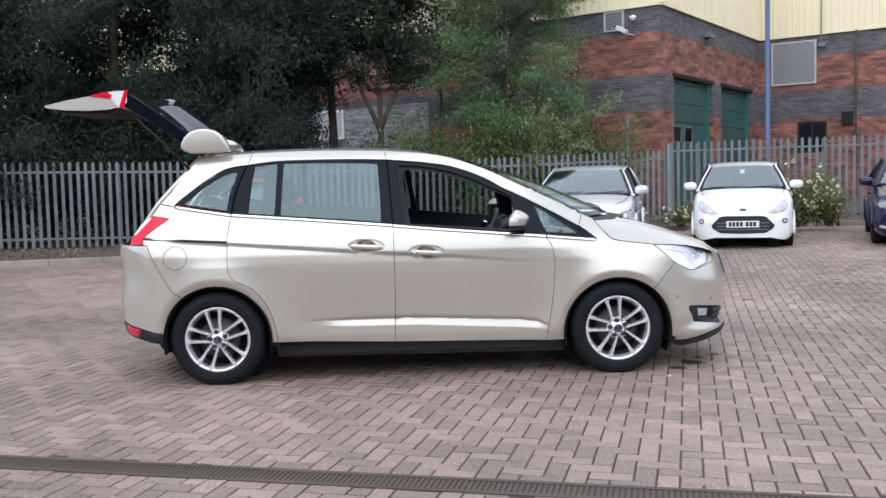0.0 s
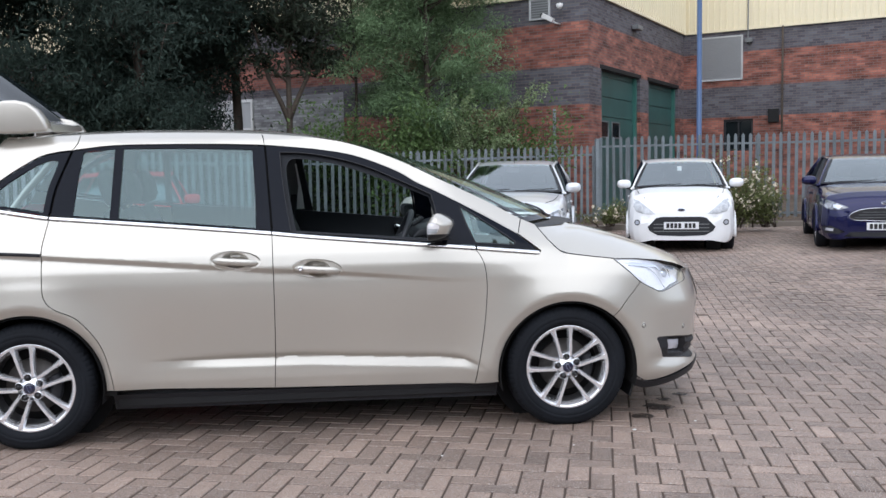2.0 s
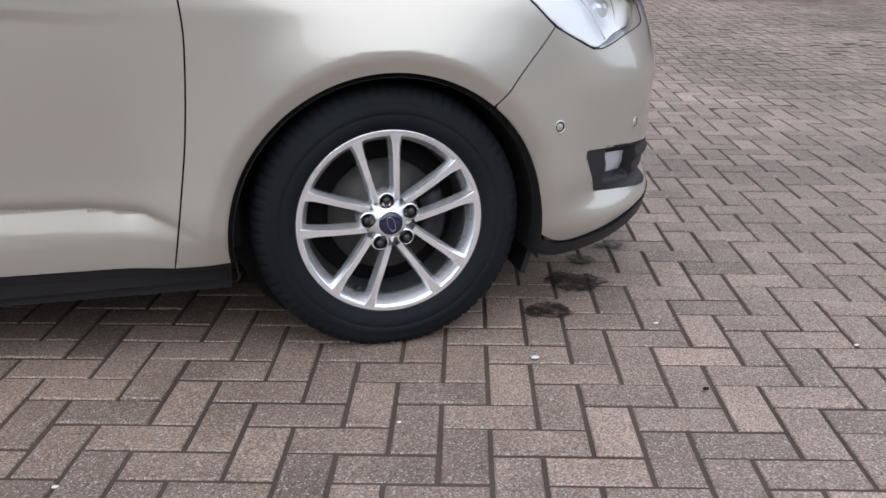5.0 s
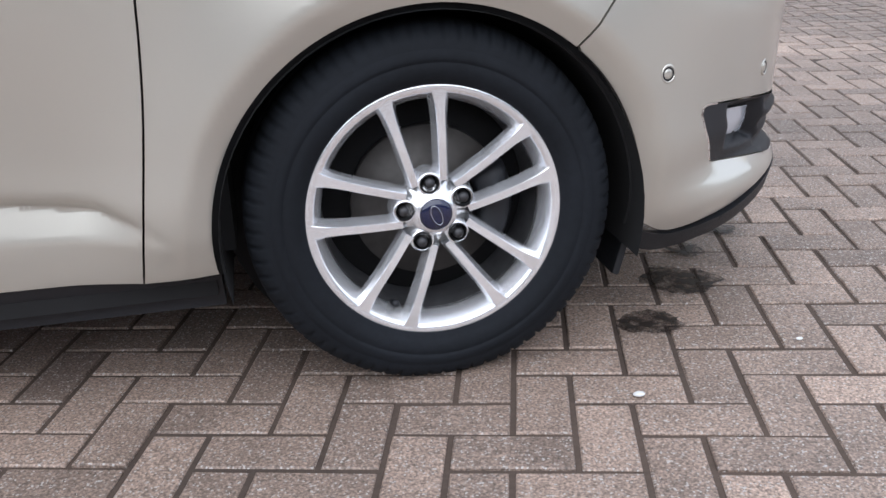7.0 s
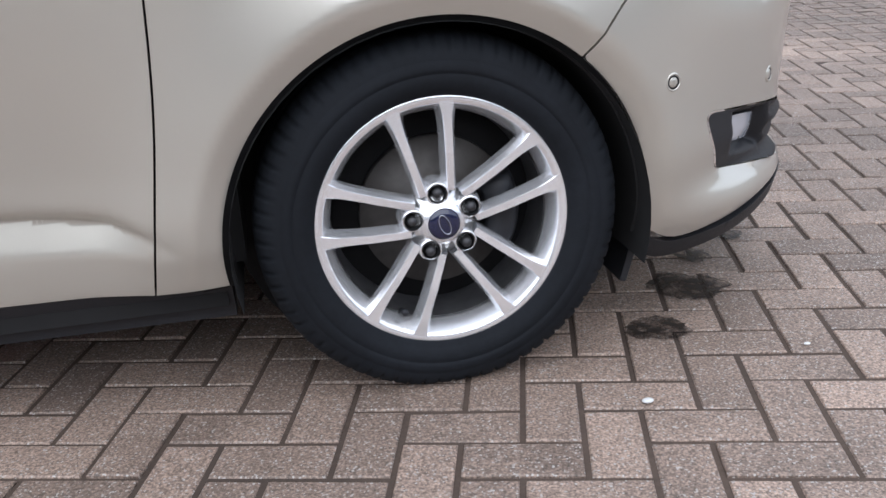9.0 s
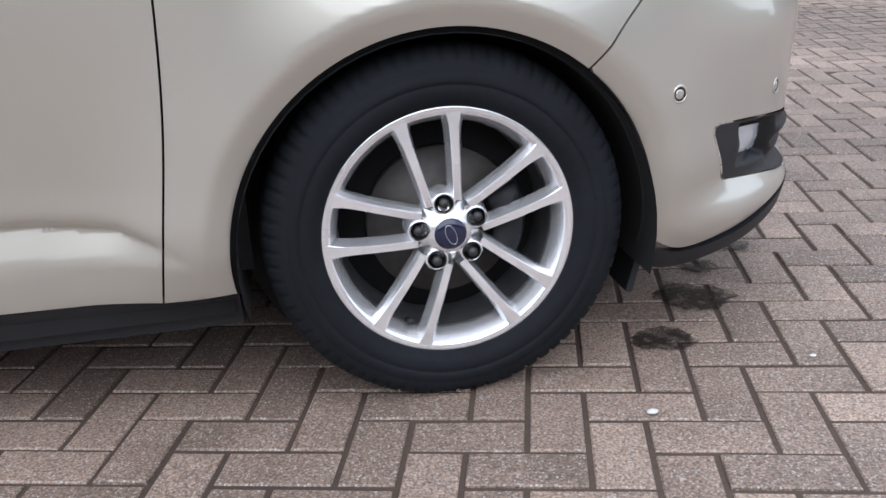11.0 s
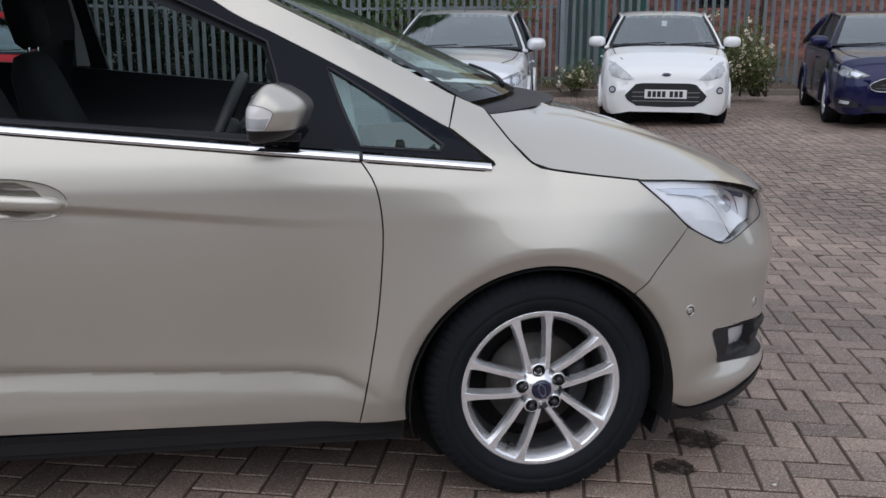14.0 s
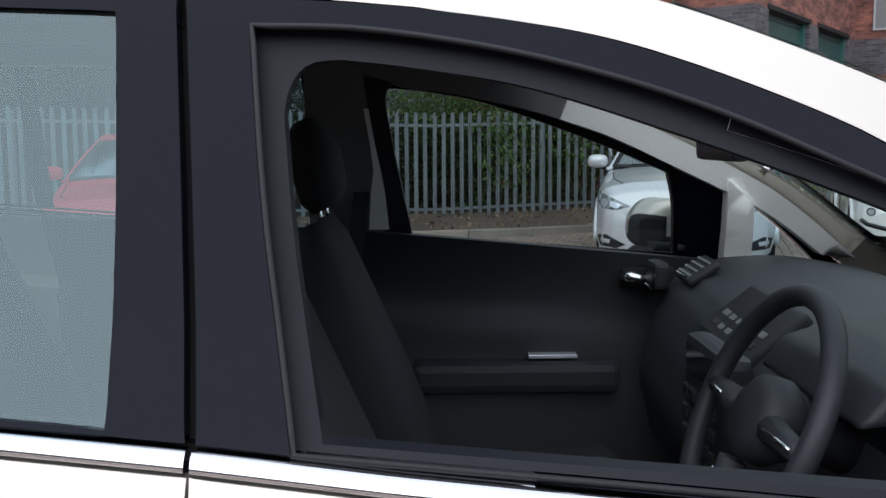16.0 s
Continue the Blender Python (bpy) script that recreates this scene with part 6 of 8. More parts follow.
        bm.faces.new([bm.verts.new(put((MIRROR.x - 0.0622 + 0.26 * (y + 0.142), MIRROR.y + y, MIRROR.z + z))) for y, z in ((-0.058, -0.055), (0.022, -0.060), (0.022, 0.006), (0.01, 0.012), (-0.045, 0.010), (-0.058, 0.002))])
        # far glass is coloured dark in place of a dark reflection
        part("mirror_glass", bm, DARK_GLASS if flip else CHROME, body, "mirror glass", smooth=False)
        y0, y1 = (-0.07, 0.014) if not flip else (2 * MID - 0.014, 2 * MID + 0.07)
        part("mirror_arm", box(2.06, 2.15, y0, y1, 1.024, 1.048, 0.008), BLACK_PLASTIC, body, smooth=False)

    # raised tailgate
    def gate_shift(y):
        k = (y - MID) / 0.66
        return -0.14 * (1 - k * k)
    Y0, Y1 = 0.22, 2 * MID - 0.22

    def swept(profile, y0, y1, n=15, bow=True):
        bm = bmesh.new()
        rows = []
        for y in np.linspace(y0, y1, n):
            rows.append([bm.verts.new((x + (gate_shift(y) if bow else 0), y, z + 0.02 * (1 - ((y - MID) / 0.66) ** 2))) for x, z in profile])
        m = len(profile)
        for i in range(n - 1):
            for k in range(m):
                bm.faces.new((rows[i][k], rows[i][(k + 1) % m], rows[i + 1][(k + 1) % m], rows[i + 1][k]))
        bm.faces.new(rows[0][::-1])
        bm.faces.new(rows[-1])
        bmesh.ops.recalc_face_normals(bm, faces=bm.faces)
        return bm
    gate = part("tailgate", swept([(-0.60, 2.055), (-0.72, 2.05), (-0.86, 2.03), (-1.02, 2.005), (-1.175, 1.97), (-1.165, 1.955), (-1.02, 1.935), (-0.85, 1.930), (-0.72, 1.935), (-0.64, 1.955), (-0.60, 1.985)], Y0, Y1), PAINT, car, "champagne lower half of the raised tailgate", smooth=False)
    for y0, y1 in ((Y0 - 0.006, Y0 + 0.26), (Y1 - 0.05, Y1 + 0.006)):
        part("tail_lamp", swept([(-0.60, 2.062), (-0.685, 2.062), (-0.735, 2.054), (-0.70, 2.0), (-0.66, 1.945), (-0.60, 1.98)], y0, y1, 5), WHITE_LENS, gate, "red and white inner tail lamp", smooth=False)
        part("lamp_edge", swept([(-0.735, 2.058), (-0.835, 2.040), (-0.86, 2.028), (-0.72, 2.01), (-0.70, 2.03)], y0 - 0.001, y1 + 0.001, 5), RED_LENS, gate, smooth=False)
        if y0 < MID:
            part("lamp_edge", swept([(-0.590, 2.066), (-0.615, 2.068), (-0.66, 1.94), (-0.62, 1.95)], y0 - 0.002, y1 + 0.002, 5), RED_LENS, gate, smooth=False)
    part("rear_window", swept([(-0.14, 1.70), (-0.30, 1.835), (-0.50, 1.99), (-0.60, 2.055), (-0.61, 2.035), (-0.51, 1.965), (-0.31, 1.81), (-0.15, 1.67)], Y0, Y1), DARK_GLASS, gate, "dark tinted rear window")
    part("window_surround", swept([(-0.13, 1.695), (-0.30, 1.832), (-0.60, 2.05), (-0.62, 1.955), (-0.42, 1.83), (-0.16, 1.63)], Y0 - 0.004, Y0 + 0.05, 3), BLACK_GLOSS, gate, smooth=False)
    part("window_surround", swept([(-0.13, 1.695), (-0.30, 1.832), (-0.60, 2.05), (-0.62, 1.955), (-0.42, 1.83), (-0.16, 1.63)], Y1 - 0.05, Y1 + 0.004, 3), BLACK_GLOSS, gate, smooth=False)
    part("inner_trim", swept([(-0.64, 1.952), (-0.85, 1.925), (-1.10, 1.936), (-1.0, 1.915), (-0.75, 1.905)], Y0 + 0.04, Y1 - 0.04, 9), DARK_VOID, gate, smooth=False)
    fin = [(-0.243, 1.652), (-0.238, 1.69), (-0.215, 1.73), (-0.175, 1.765), (-0.12, 1.782), (-0.06, 1.784), (0.0, 1.770), (0.045, 1.735), (0.075, 1.69), (0.095, 1.64), (0.09, 1.622), (-0.06, 1.612), (-0.17, 1.612), (-0.22, 1.630)]
    spoiler = part("roof_spoiler", extrude_profile([(-0.24, 1.63), (-0.23, 1.68), (-0.18, 1.70), (-0.13, 1.70), (-0.07, 1.675), (-0.05, 1.63), (-0.10, 1.625)], 0.27, 2 * MID - 0.27, 0.01), PAINT, gate, "champagne roof spoiler tipped up with the tailgate")
    for y0, y1 in ((0.19, 0.29), (2 * MID - 0.29, 2 * MID - 0.19)):
        bm = extrude_profile(fin if y0 < MID else [(x - 0.12, z - 0.06) for x, z in fin], y0, y1)
        bmesh.ops.bevel(bm, geom=[e for e in bm.edges if len({round(v.co.y, 3) for v in e.verts}) == 1], offset=0.016, segments=3, profile=0.6, affect="EDGES")
        part("spoiler_end", bm, PAINT, spoiler)
    for y in (0.26, 2 * MID - 0.26):
        part("gas_strut", tube([(-0.62, y, 1.93), (-0.38, y, 1.70), (-0.19, y, 1.49)], [0.007, 0.007, 0.012], 8), BLACK_PLASTIC, gate, "thin gas strut")
    # tailgate opening frame
    for flip in (False, True):
        pts = [(-0.60, 0.30, 0.98), (-0.55, 0.28, 1.10), (-0.43, 0.27, 1.26), (-0.29, 0.28, 1.41), (-0.14, 0.32, 1.575)]
        pts = [(x, 2 * MID - y if flip else y, z) for x, y, z in pts]
        part("opening_frame", tube(pts, 0.025, 8), PAINT, car)
    part("header_rail", box(-0.16, -0.10, 0.34, 2 * MID - 0.34, 1.565, 1.60, 0.01), PAINT, car, smooth=False)
    part("aerial", tube([(-0.02, MID, 1.63), (-0.12, MID, 1.66)], 0.004, 6), BLACK_PLASTIC, car)
    return car


HERO = build_hero()


# ---- the carrier's cabin ----
def seat_shell(w, front, thick, rows):
    """A padded shape: rows of (along, up, half width, thickness) swept with rounded sides; x ahead, z up."""
    bm = bmesh.new()
    rings = []
    for x, z, half, t, lean in rows:
        c, s = math.cos(lean), math.sin(lean)
        ring = []
        for k in range(16):
            a = k * 2 * math.pi / 16
            u, v = math.copysign(abs(math.cos(a)) ** 0.5, math.cos(a)) * half, math.copysign(abs(math.sin(a)) ** 0.6, math.sin(a)) * t
            ring.append(bm.verts.new((x + v * c, u, z + v * s)))
        rings.append(ring)
    for i in range(len(rings) - 1):
        for k in range(16):
            bm.faces.new((rings[i][k], rings[i][(k + 1) % 16], rings[i + 1][(k + 1) % 16], rings[i + 1][k]))
    bm.faces.new(rings[0][::-1])
    bm.faces.new(rings[-1])
    bmesh.ops.recalc_face_normals(bm, faces=bm.faces)
    return bm


def build_seat(y, x, half=0.25):
    seat = new("seat")
    seat.parent = HERO
    seat.location = (x, y, 0.30)
    tagged(seat, "charcoal cloth car seat")
    lean = radians(25)
    part("cushion", seat_shell(0, 0, 0, [(0.02, 0.20, half * 0.95, 0.07, math.pi / 2), (0.12, 0.20, half, 0.085, math.pi / 2), (0.32, 0.23, half, 0.085, math.pi / 2), (0.48, 0.25, half * 0.95, 0.075, math.pi / 2), (0.53, 0.24, half * 0.8, 0.04, math.pi / 2)]), SEAT, seat)
    back = [(0.06, 0.20), (0.0, 0.34), (-0.07, 0.52), (-0.14, 0.70), (-0.185, 0.84), (-0.20, 0.90)]
    part("backrest", seat_shell(0, 0, 0, [(bx, bz, half * k, t, lean) for (bx, bz), k, t in zip(back, (0.8, 0.98, 1.0, 0.95, 0.85, 0.6), (0.07, 0.075, 0.075, 0.065, 0.05, 0.03))]), SEAT, seat)
    part("headrest", seat_shell(0, 0, 0, [(-0.175, 0.93, 0.09, 0.03, lean), (-0.18, 0.96, 0.125, 0.05, lean), (-0.20, 1.04, 0.13, 0.055, lean), (-0.22, 1.10, 0.115, 0.04, lean), (-0.225, 1.12, 0.07, 0.02, lean)]), SEAT, seat)
    for s in (-0.06, 0.06):
        part("headrest_post", tube([(-0.18, s, 0.86), (-0.19, s, 0.97)], 0.006, 8), CHROME, seat, "chrome headrest post")
    part("seat_base", box(0.0, 0.45, -half * 0.8, half * 0.8, 0.0, 0.15, 0.02), DARK_VOID, seat, smooth=False)


def build_cabin():
    for y in (0.46, 2 * MID - 0.46):
        build_seat(y, 1.40)
    for y in (0.42, MID, 2 * MID - 0.42):
        build_seat(y, 0.55, 0.20)
    # linings, on both sides
    doors = loop_u(outline([(0.46, 1.15), (1.22, 1.105), (2.30, 1.0)], [(2.30, 1.0), (2.30, 0.30)], [(2.30, 0.30), (0.46, 0.30)], [(0.46, 0.30), (0.46, 1.15)]))
    head = loop_u(outline([(-0.10, 1.57), (0.5, 1.60), (1.17, 1.587), (1.43, 1.562), (1.70, 1.51), (1.80, 1.462)], [(1.80, 1.462), (1.775, 1.382)], [(1.775, 1.382), (1.66, 1.414), (1.50, 1.448), (1.40, 1.460), (1.2, 1.50), (0.45, 1.52), (0.0, 1.49)], [(0.0, 1.49), (-0.10, 1.57)]))
    pillar = loop_u(outline([(1.80, 1.450), (1.90, 1.408), (2.13, 1.303), (2.37, 1.172), (2.55, 1.062)], [(2.55, 1.062), (2.47, 1.055)], [(2.47, 1.055), (2.30, 1.150), (2.10, 1.248), (1.913, 1.334), (1.775, 1.382)], [(1.775, 1.382), (1.80, 1.450)]))
    post = loop_u(outline([(2.205, 1.225), (2.275, 1.165)], [(2.275, 1.165), (2.310, 0.95)], [(2.310, 0.95), (2.235, 0.96)], [(2.235, 0.96), (2.205, 1.225)]))
    b_post = loop_u(outline([(1.15, 1.53), (1.29, 1.505)], [(1.29, 1.505), (1.312, 1.28), (1.335, 1.05)], [(1.335, 1.05), (1.335, 0.30)], [(1.335, 0.30), (1.12, 0.30)], [(1.12, 0.30), (1.15, 1.53)]))
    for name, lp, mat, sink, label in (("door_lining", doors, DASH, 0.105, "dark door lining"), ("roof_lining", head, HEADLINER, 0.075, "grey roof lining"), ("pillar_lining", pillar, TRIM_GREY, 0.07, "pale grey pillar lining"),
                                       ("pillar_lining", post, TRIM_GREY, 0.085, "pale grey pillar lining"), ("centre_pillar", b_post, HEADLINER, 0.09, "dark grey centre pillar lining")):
        bm = skin(body_at, lp, gap=0, depth=sink - 0.05, step=0.04, lift=-sink)
        far = mirrored(bm, 1, MID)
        if name == "door_lining":
            # the driver's glass is down, its lining a little lower
            for v in bm.verts:
                v.co.z -= 0.034 * ease((v.co.z - 0.85) / 0.12)
        for b in (bm, far):
            bmesh.ops.reverse_faces(b, faces=b.faces)
            part(name, b, mat, HERO, label)
    # black backing of the pillars behind the gaps
    for flip in (False, True):
        for lp in ([(1.16, 1.54), (1.28, 1.52), (1.30, 1.09), (1.14, 1.09)], [(1.18, 1.07), (1.27, 1.07), (1.27, 0.26), (1.18, 0.26)], [(2.27, 0.97), (2.39, 0.95), (2.40, 0.24), (2.24, 0.24)], [(0.05, 1.17), (0.16, 1.165), (0.15, 0.80), (0.05, 0.80)],
                   [(0.15, 1.53), (0.26, 1.53), (0.20, 1.20), (0.07, 1.20)], [(3.05, 0.70), (3.17, 0.78), (3.20, 0.72), (3.09, 0.57), (3.02, 0.60)]):
            bm = skin(body_at, loop_u(outline(*[[a, b] for a, b in zip(lp, lp[1:] + lp[:1])])), gap=0, depth=0, step=0.05, lift=-0.028)
            if flip:
                other = mirrored(bm, 1, MID)
                bm.free()
                bm = other
            part("gap_backing", bm, DARK_VOID, HERO)

    def under_roof(x, t):
        y = 0.30 + (2 * MID - 0.60) * t
        return (x, y, line_z(ROOF_EDGE, x) - 0.045 + 0.03 * (1 - (2 * t - 1) ** 2))
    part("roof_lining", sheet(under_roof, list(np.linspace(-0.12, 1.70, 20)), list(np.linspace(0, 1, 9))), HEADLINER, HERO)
    # passenger door: handle, pocket, bright strip
    y = 2 * MID - 0.095
    part("inner_handle_cup", box(1.955, 2.10, y - 0.005, y + 0.05, 0.935, 0.995, 0.012), DARK_VOID, HERO, smooth=False)
    part("inner_handle", tube([(1.955, y - 0.012, 0.972), (1.975, y - 0.03, 0.972), (2.02, y - 0.028, 0.963), (2.07, y - 0.02, 0.957)], [0.012, 0.016, 0.009, 0.006], 8), CHROME, HERO, "chrome inner door handle")
    part("trim_strip", box(1.708, 1.838, y - 0.025, y + 0.01, 0.766, 0.775, 0.002), LAMP_WHITE, HERO, "bright trim strip", smooth=False)
    part("armrest", box(1.40, 1.95, y - 0.055, y + 0.04, 0.69, 0.76, 0.02), DASH, HERO, smooth=False)
    # trim of the passenger's window post
    post = outline([(1.25, 1.515), (1.42, 1.497)], [(1.42, 1.497), (1.385, 1.482), (1.357, 1.466), (1.343, 1.434), (1.354, 1.35), (1.368, 1.268), (1.398, 1.111), (1.405, 1.06)], [(1.405, 1.06), (1.25, 1.06)], [(1.25, 1.06), (1.25, 1.515)])
    part("post_trim", mirrored(skin(body_at, loop_u(post), gap=0, depth=0.02, step=0.02, lift=-0.06), 1, MID), BLACK_PLASTIC, HERO, "black window post trim")
    # pale seat-belt guide on the far centre pillar
    bm = bmesh.new()
    rows = [((1.2985, 1.41), 0.006), ((1.310, 1.33), 0.006), ((1.320, 1.26), 0.009), ((1.320, 1.20), 0.018), ((1.319, 1.105), 0.026)]
    vs = [[bm.verts.new((x + o, 2 * MID - body_at(to_u(x), z, 0.104)[1], z)) for o in (-w, w)] for (x, z), w in rows]
    for a, b in zip(vs[:-1], vs[1:]):
        bm.faces.new((a[0], a[1], b[1], b[0]))
    part("belt_guide", bm, TRIM_GREY, HERO, "pale grey seat belt guide", smooth=False)
    part("seat_belt", sheet(lambda s, t: (1.27 + 0.04 * t - 0.05 * s, 1.57 - 0.10 * s, 1.33 - 0.5 * s), [0, 0.5, 1], [0, 1]), SEAT, HERO)

    # dashboard
    def dash(s, t):
        y = 0.175 + (2 * MID - 0.35) * t
        hump = 0.035 * math.exp(-((y - 0.46) / 0.19) ** 2)
        prof = [(2.02, 0.62), (1.99, 0.74), (2.02, 0.86), (2.055, 0.95), (2.10, 1.0), (2.20, 1.028), (2.4, 1.04), (2.53, 1.042)]
        k = s * (len(prof) - 1)
        i = min(int(k), len(prof) - 2)
        f = k - i
        x, z = prof[i][0] + (prof[i + 1][0] - prof[i][0]) * f, prof[i][1] + (prof[i + 1][1] - prof[i][1]) * f
        centre = math.exp(-((y - MID) / 0.16) ** 2)
        return (x - 0.05 * centre * (1 - s) + 0.30 * 0.0, y, z + hump * ease((s - 0.45) / 0.3))
    part("dashboard", sheet(dash, list(np.linspace(0, 1, 29)), list(np.linspace(0, 1, 41))), DASH, HERO, "charcoal plastic dashboard")
    part("instrument_hood", extrude_profile([(1.98, 1.015), (2.02, 1.065), (2.10, 1.09), (2.25, 1.08), (2.25, 1.05), (2.08, 1.03)], 0.28, 0.64, 0.012), DASH, HERO)
    part("dial_panel", box(2.06, 2.07, 0.31, 0.61, 0.93, 1.04), DARK_GLASS, HERO, smooth=False)
    for y in (0.17, 2 * MID - 0.17):
        part("air_vent", box(2.015, 2.055, y - 0.05, y + 0.05, 0.95, 1.02, 0.012), BLACK_PLASTIC, HERO, smooth=False)
        part("vent_trim", tube([(2.012, y - 0.045, 0.955), (2.012, y + 0.045, 0.955), (2.022, y + 0.045, 1.012), (2.022, y - 0.045, 1.012)], 0.0035, 6, True), CHROME, HERO)
    console = part("centre_console", box(1.955, 2.01, MID - 0.13, MID + 0.13, 0.66, 1.0, 0.02), DASH, HERO, "centre console with silver buttons", smooth=False)
    part("display", box(1.95, 1.957, MID - 0.09, MID + 0.09, 0.935, 0.985), DARK_GLASS, console, smooth=False)
    for i in range(3):
        for j in range(5):
            part("button", box(1.946, 1.956, MID - 0.10 + j * 0.042, MID - 0.068 + j * 0.042, 0.80 + i * 0.04, 0.824 + i * 0.04, 0.003), NUT, console, smooth=False)
    # sloping audio panel with its slots and knobs, and the passenger's vent
    lie = Matrix.Translation((2.085, 0.98, 1.005)) @ Matrix.Rotation(radians(-38), 4, "Y")
    audio = part("audio_panel", box(-0.075, 0.075, -0.15, 0.15, -0.012, 0.012, 0.008, lie), BLACK_PLASTIC, HERO, "black sloping audio panel", smooth=False)
    part("disc_slot", box(0.028, 0.036, -0.07, 0.07, 0.0125, 0.014, 0.0, lie), DARK_VOID, audio, smooth=False)
    part("panel_trim", box(-0.07, -0.064, -0.145, 0.145, 0.0125, 0.0145, 0.0, lie), CHROME, audio, smooth=False)
    for j in range(6):
        part("button", box(-0.045, -0.03, -0.12 + j * 0.042, -0.09 + j * 0.042, 0.0125, 0.016, 0.002, lie), NUT if j in (0, 5) else GREY_METAL, audio, smooth=False)
        part("button", box(-0.015, 0.0, -0.12 + j * 0.042, -0.09 + j * 0.042, 0.0125, 0.016, 0.002, lie), GREY_METAL, audio, smooth=False)
    lie = Matrix.Translation((2.105, 1.43, 1.012)) @ Matrix.Rotation(radians(-32), 4, "Y")
    vent = part("air_vent", box(-0.045, 0.045, -0.06, 0.06, -0.01, 0.012, 0.01, lie), BLACK_PLASTIC, HERO, smooth=False)
    for j in range(4):
        part("vent_slat", box(-0.032 + j * 0.018, -0.026 + j * 0.018, -0.05, 0.05, 0.0125, 0.016, 0.0, lie), GREY_METAL, vent, smooth=False)
    part("vent_trim", box(-0.04, -0.036, -0.055, 0.055, 0.0125, 0.0155, 0.0, lie), CHROME, vent, smooth=False)
    part("tunnel", box(1.2, 2.0, MID - 0.11, MID + 0.11, 0.30, 0.55, 0.03), DASH, HERO, smooth=False)
    part("gear_lever", tube([(1.78, MID, 0.55), (1.77, MID, 0.70), (1.765, MID, 0.78)], [0.02, 0.014, 0.026], 10), BLACK_PLASTIC, HERO)
    part("gear_ring", tube([(1.77 + 0.03 * math.cos(a), MID + 0.03 * math.sin(a), 0.71) for a in np.linspace(0, 2 * math.pi, 16, endpoint=False)], 0.004, 6, True), CHROME, HERO)
    # steering wheel
    wheel = new("steering_wheel")
    wheel.parent = HERO
    wheel.matrix_basis = Matrix.Translation((1.915, 0.46, 0.985)) @ Matrix.Rotation(radians(24), 4, "Y")
    tagged(wheel, "black leather steering wheel")
    ring = [(0, 0.185 * math.cos(a), 0.185 * math.sin(a)) for a in np.linspace(0, 2 * math.pi, 48, endpoint=False)]
    part("rim", tube(ring, 0.0165, 10, True), DASH, wheel)
    part("boss", lathe([(0.0, -0.018), (0.045, -0.016), (0.062, -0.004), (0.066, 0.03), (0.04, 0.07), (0.0, 0.08)], 28, Matrix.Rotation(radians(-90), 4, "Z")), DASH, wheel)
    for a in (0, 180, 270):
        d = Vector((0, math.cos(radians(a)), math.sin(radians(a))))
        part("spoke", tube([d * 0.07, d * 0.18], [0.022, 0.014], 8), DASH, wheel)
        part("spoke_trim", tube([d * 0.09 + Vector((-0.022, 0, 0)), d * 0.17 + Vector((-0.016, 0, 0))], 0.003, 6), CHROME, wheel)
    part("column", tube([(2.06, 0.46, 0.93), (1.93, 0.46, 1.0)], 0.04, 12), DASH, HERO)
    # inner mirror
    part("inner_mirror", box(1.965, 2.0, MID - 0.12, MID + 0.12, 1.335, 1.40, 0.014), BLACK_PLASTIC, HERO, "black interior mirror", smooth=False)
    part("mirror_stem", tube([(2.0, MID, 1.38), (2.04, MID, 1.43)], 0.012, 8), BLACK_PLASTIC, HERO)
    # rear cabin
    part("rear_wall", box(-0.02, 0.02, 0.30, 2 * MID - 0.30, 0.5, 0.95, 0.02), SEAT, HERO, smooth=False)


build_cabin()


def lean_hero():
    """The car sits a little higher on its far springs: glass and linings there rise by some centimetres."""
    for ob in HERO.children_recursive:
        if ob.type != "MESH" or ob.matrix_local != Matrix.Identity(4) or ob.parent.matrix_local != Matrix.Identity(4):
            continue
        for v in ob.data.vertices:
            x, y, z = v.co
            if y > 1.0 and z > 0.5:
                v.co.z += 0.045 * ease((y - 1.0) / 0.45) * ease((z - 0.5) / 0.4) * ease((2.62 - x) / 0.35)


lean_hero()


# ---- parked cars ----
def small_wheel(parent, x, y, r, side):
    wheel = new("wheel")
    wheel.parent = parent
    wheel.matrix_basis = Matrix.Translation((x, y, r)) @ Matrix.Rotation(radians(90 if side > 0 else -90), 4, "Z")
    k = r / 0.316
    part("tyre", lathe([(0.205 * k, 0.02), (0.215 * k, 0.0), (0.26 * k, -0.01), (0.30 * k, 0.008), (0.316 * k, 0.04), (0.316 * k, 0.16), (0.29 * k, 0.19), (0.2 * k, 0.18)], 40), RUBBER, wheel)
    rim = part("rim", lathe([(0.19 * k, 0.03), (0.205 * k, 0.008), (0.215 * k, 0.004), (0.215 * k, 0.02), (0.2 * k, 0.12), (0.15 * k, 0.13), (0.0, 0.13)], 40), ALLOY, wheel)
    for j in range(10):
        a = j * math.pi / 5 + 0.2
        d = Vector((math.cos(a), 0, math.sin(a)))
        part("spoke", tube([d * 0.03 * k + Vector((0, 0.02, 0)), d * 0.12 * k + Vector((0, 0.012, 0)), d * 0.203 * k + Vector((0, 0.02, 0))], [0.016, 0.013, 0.013], 6), ALLOY, rim)
    part("hub", lathe([(0.0, 0.0), (0.03 * k, 0.004), (0.05 * k, 0.02), (0.05 * k, 0.05)], 16), ALLOY, rim)


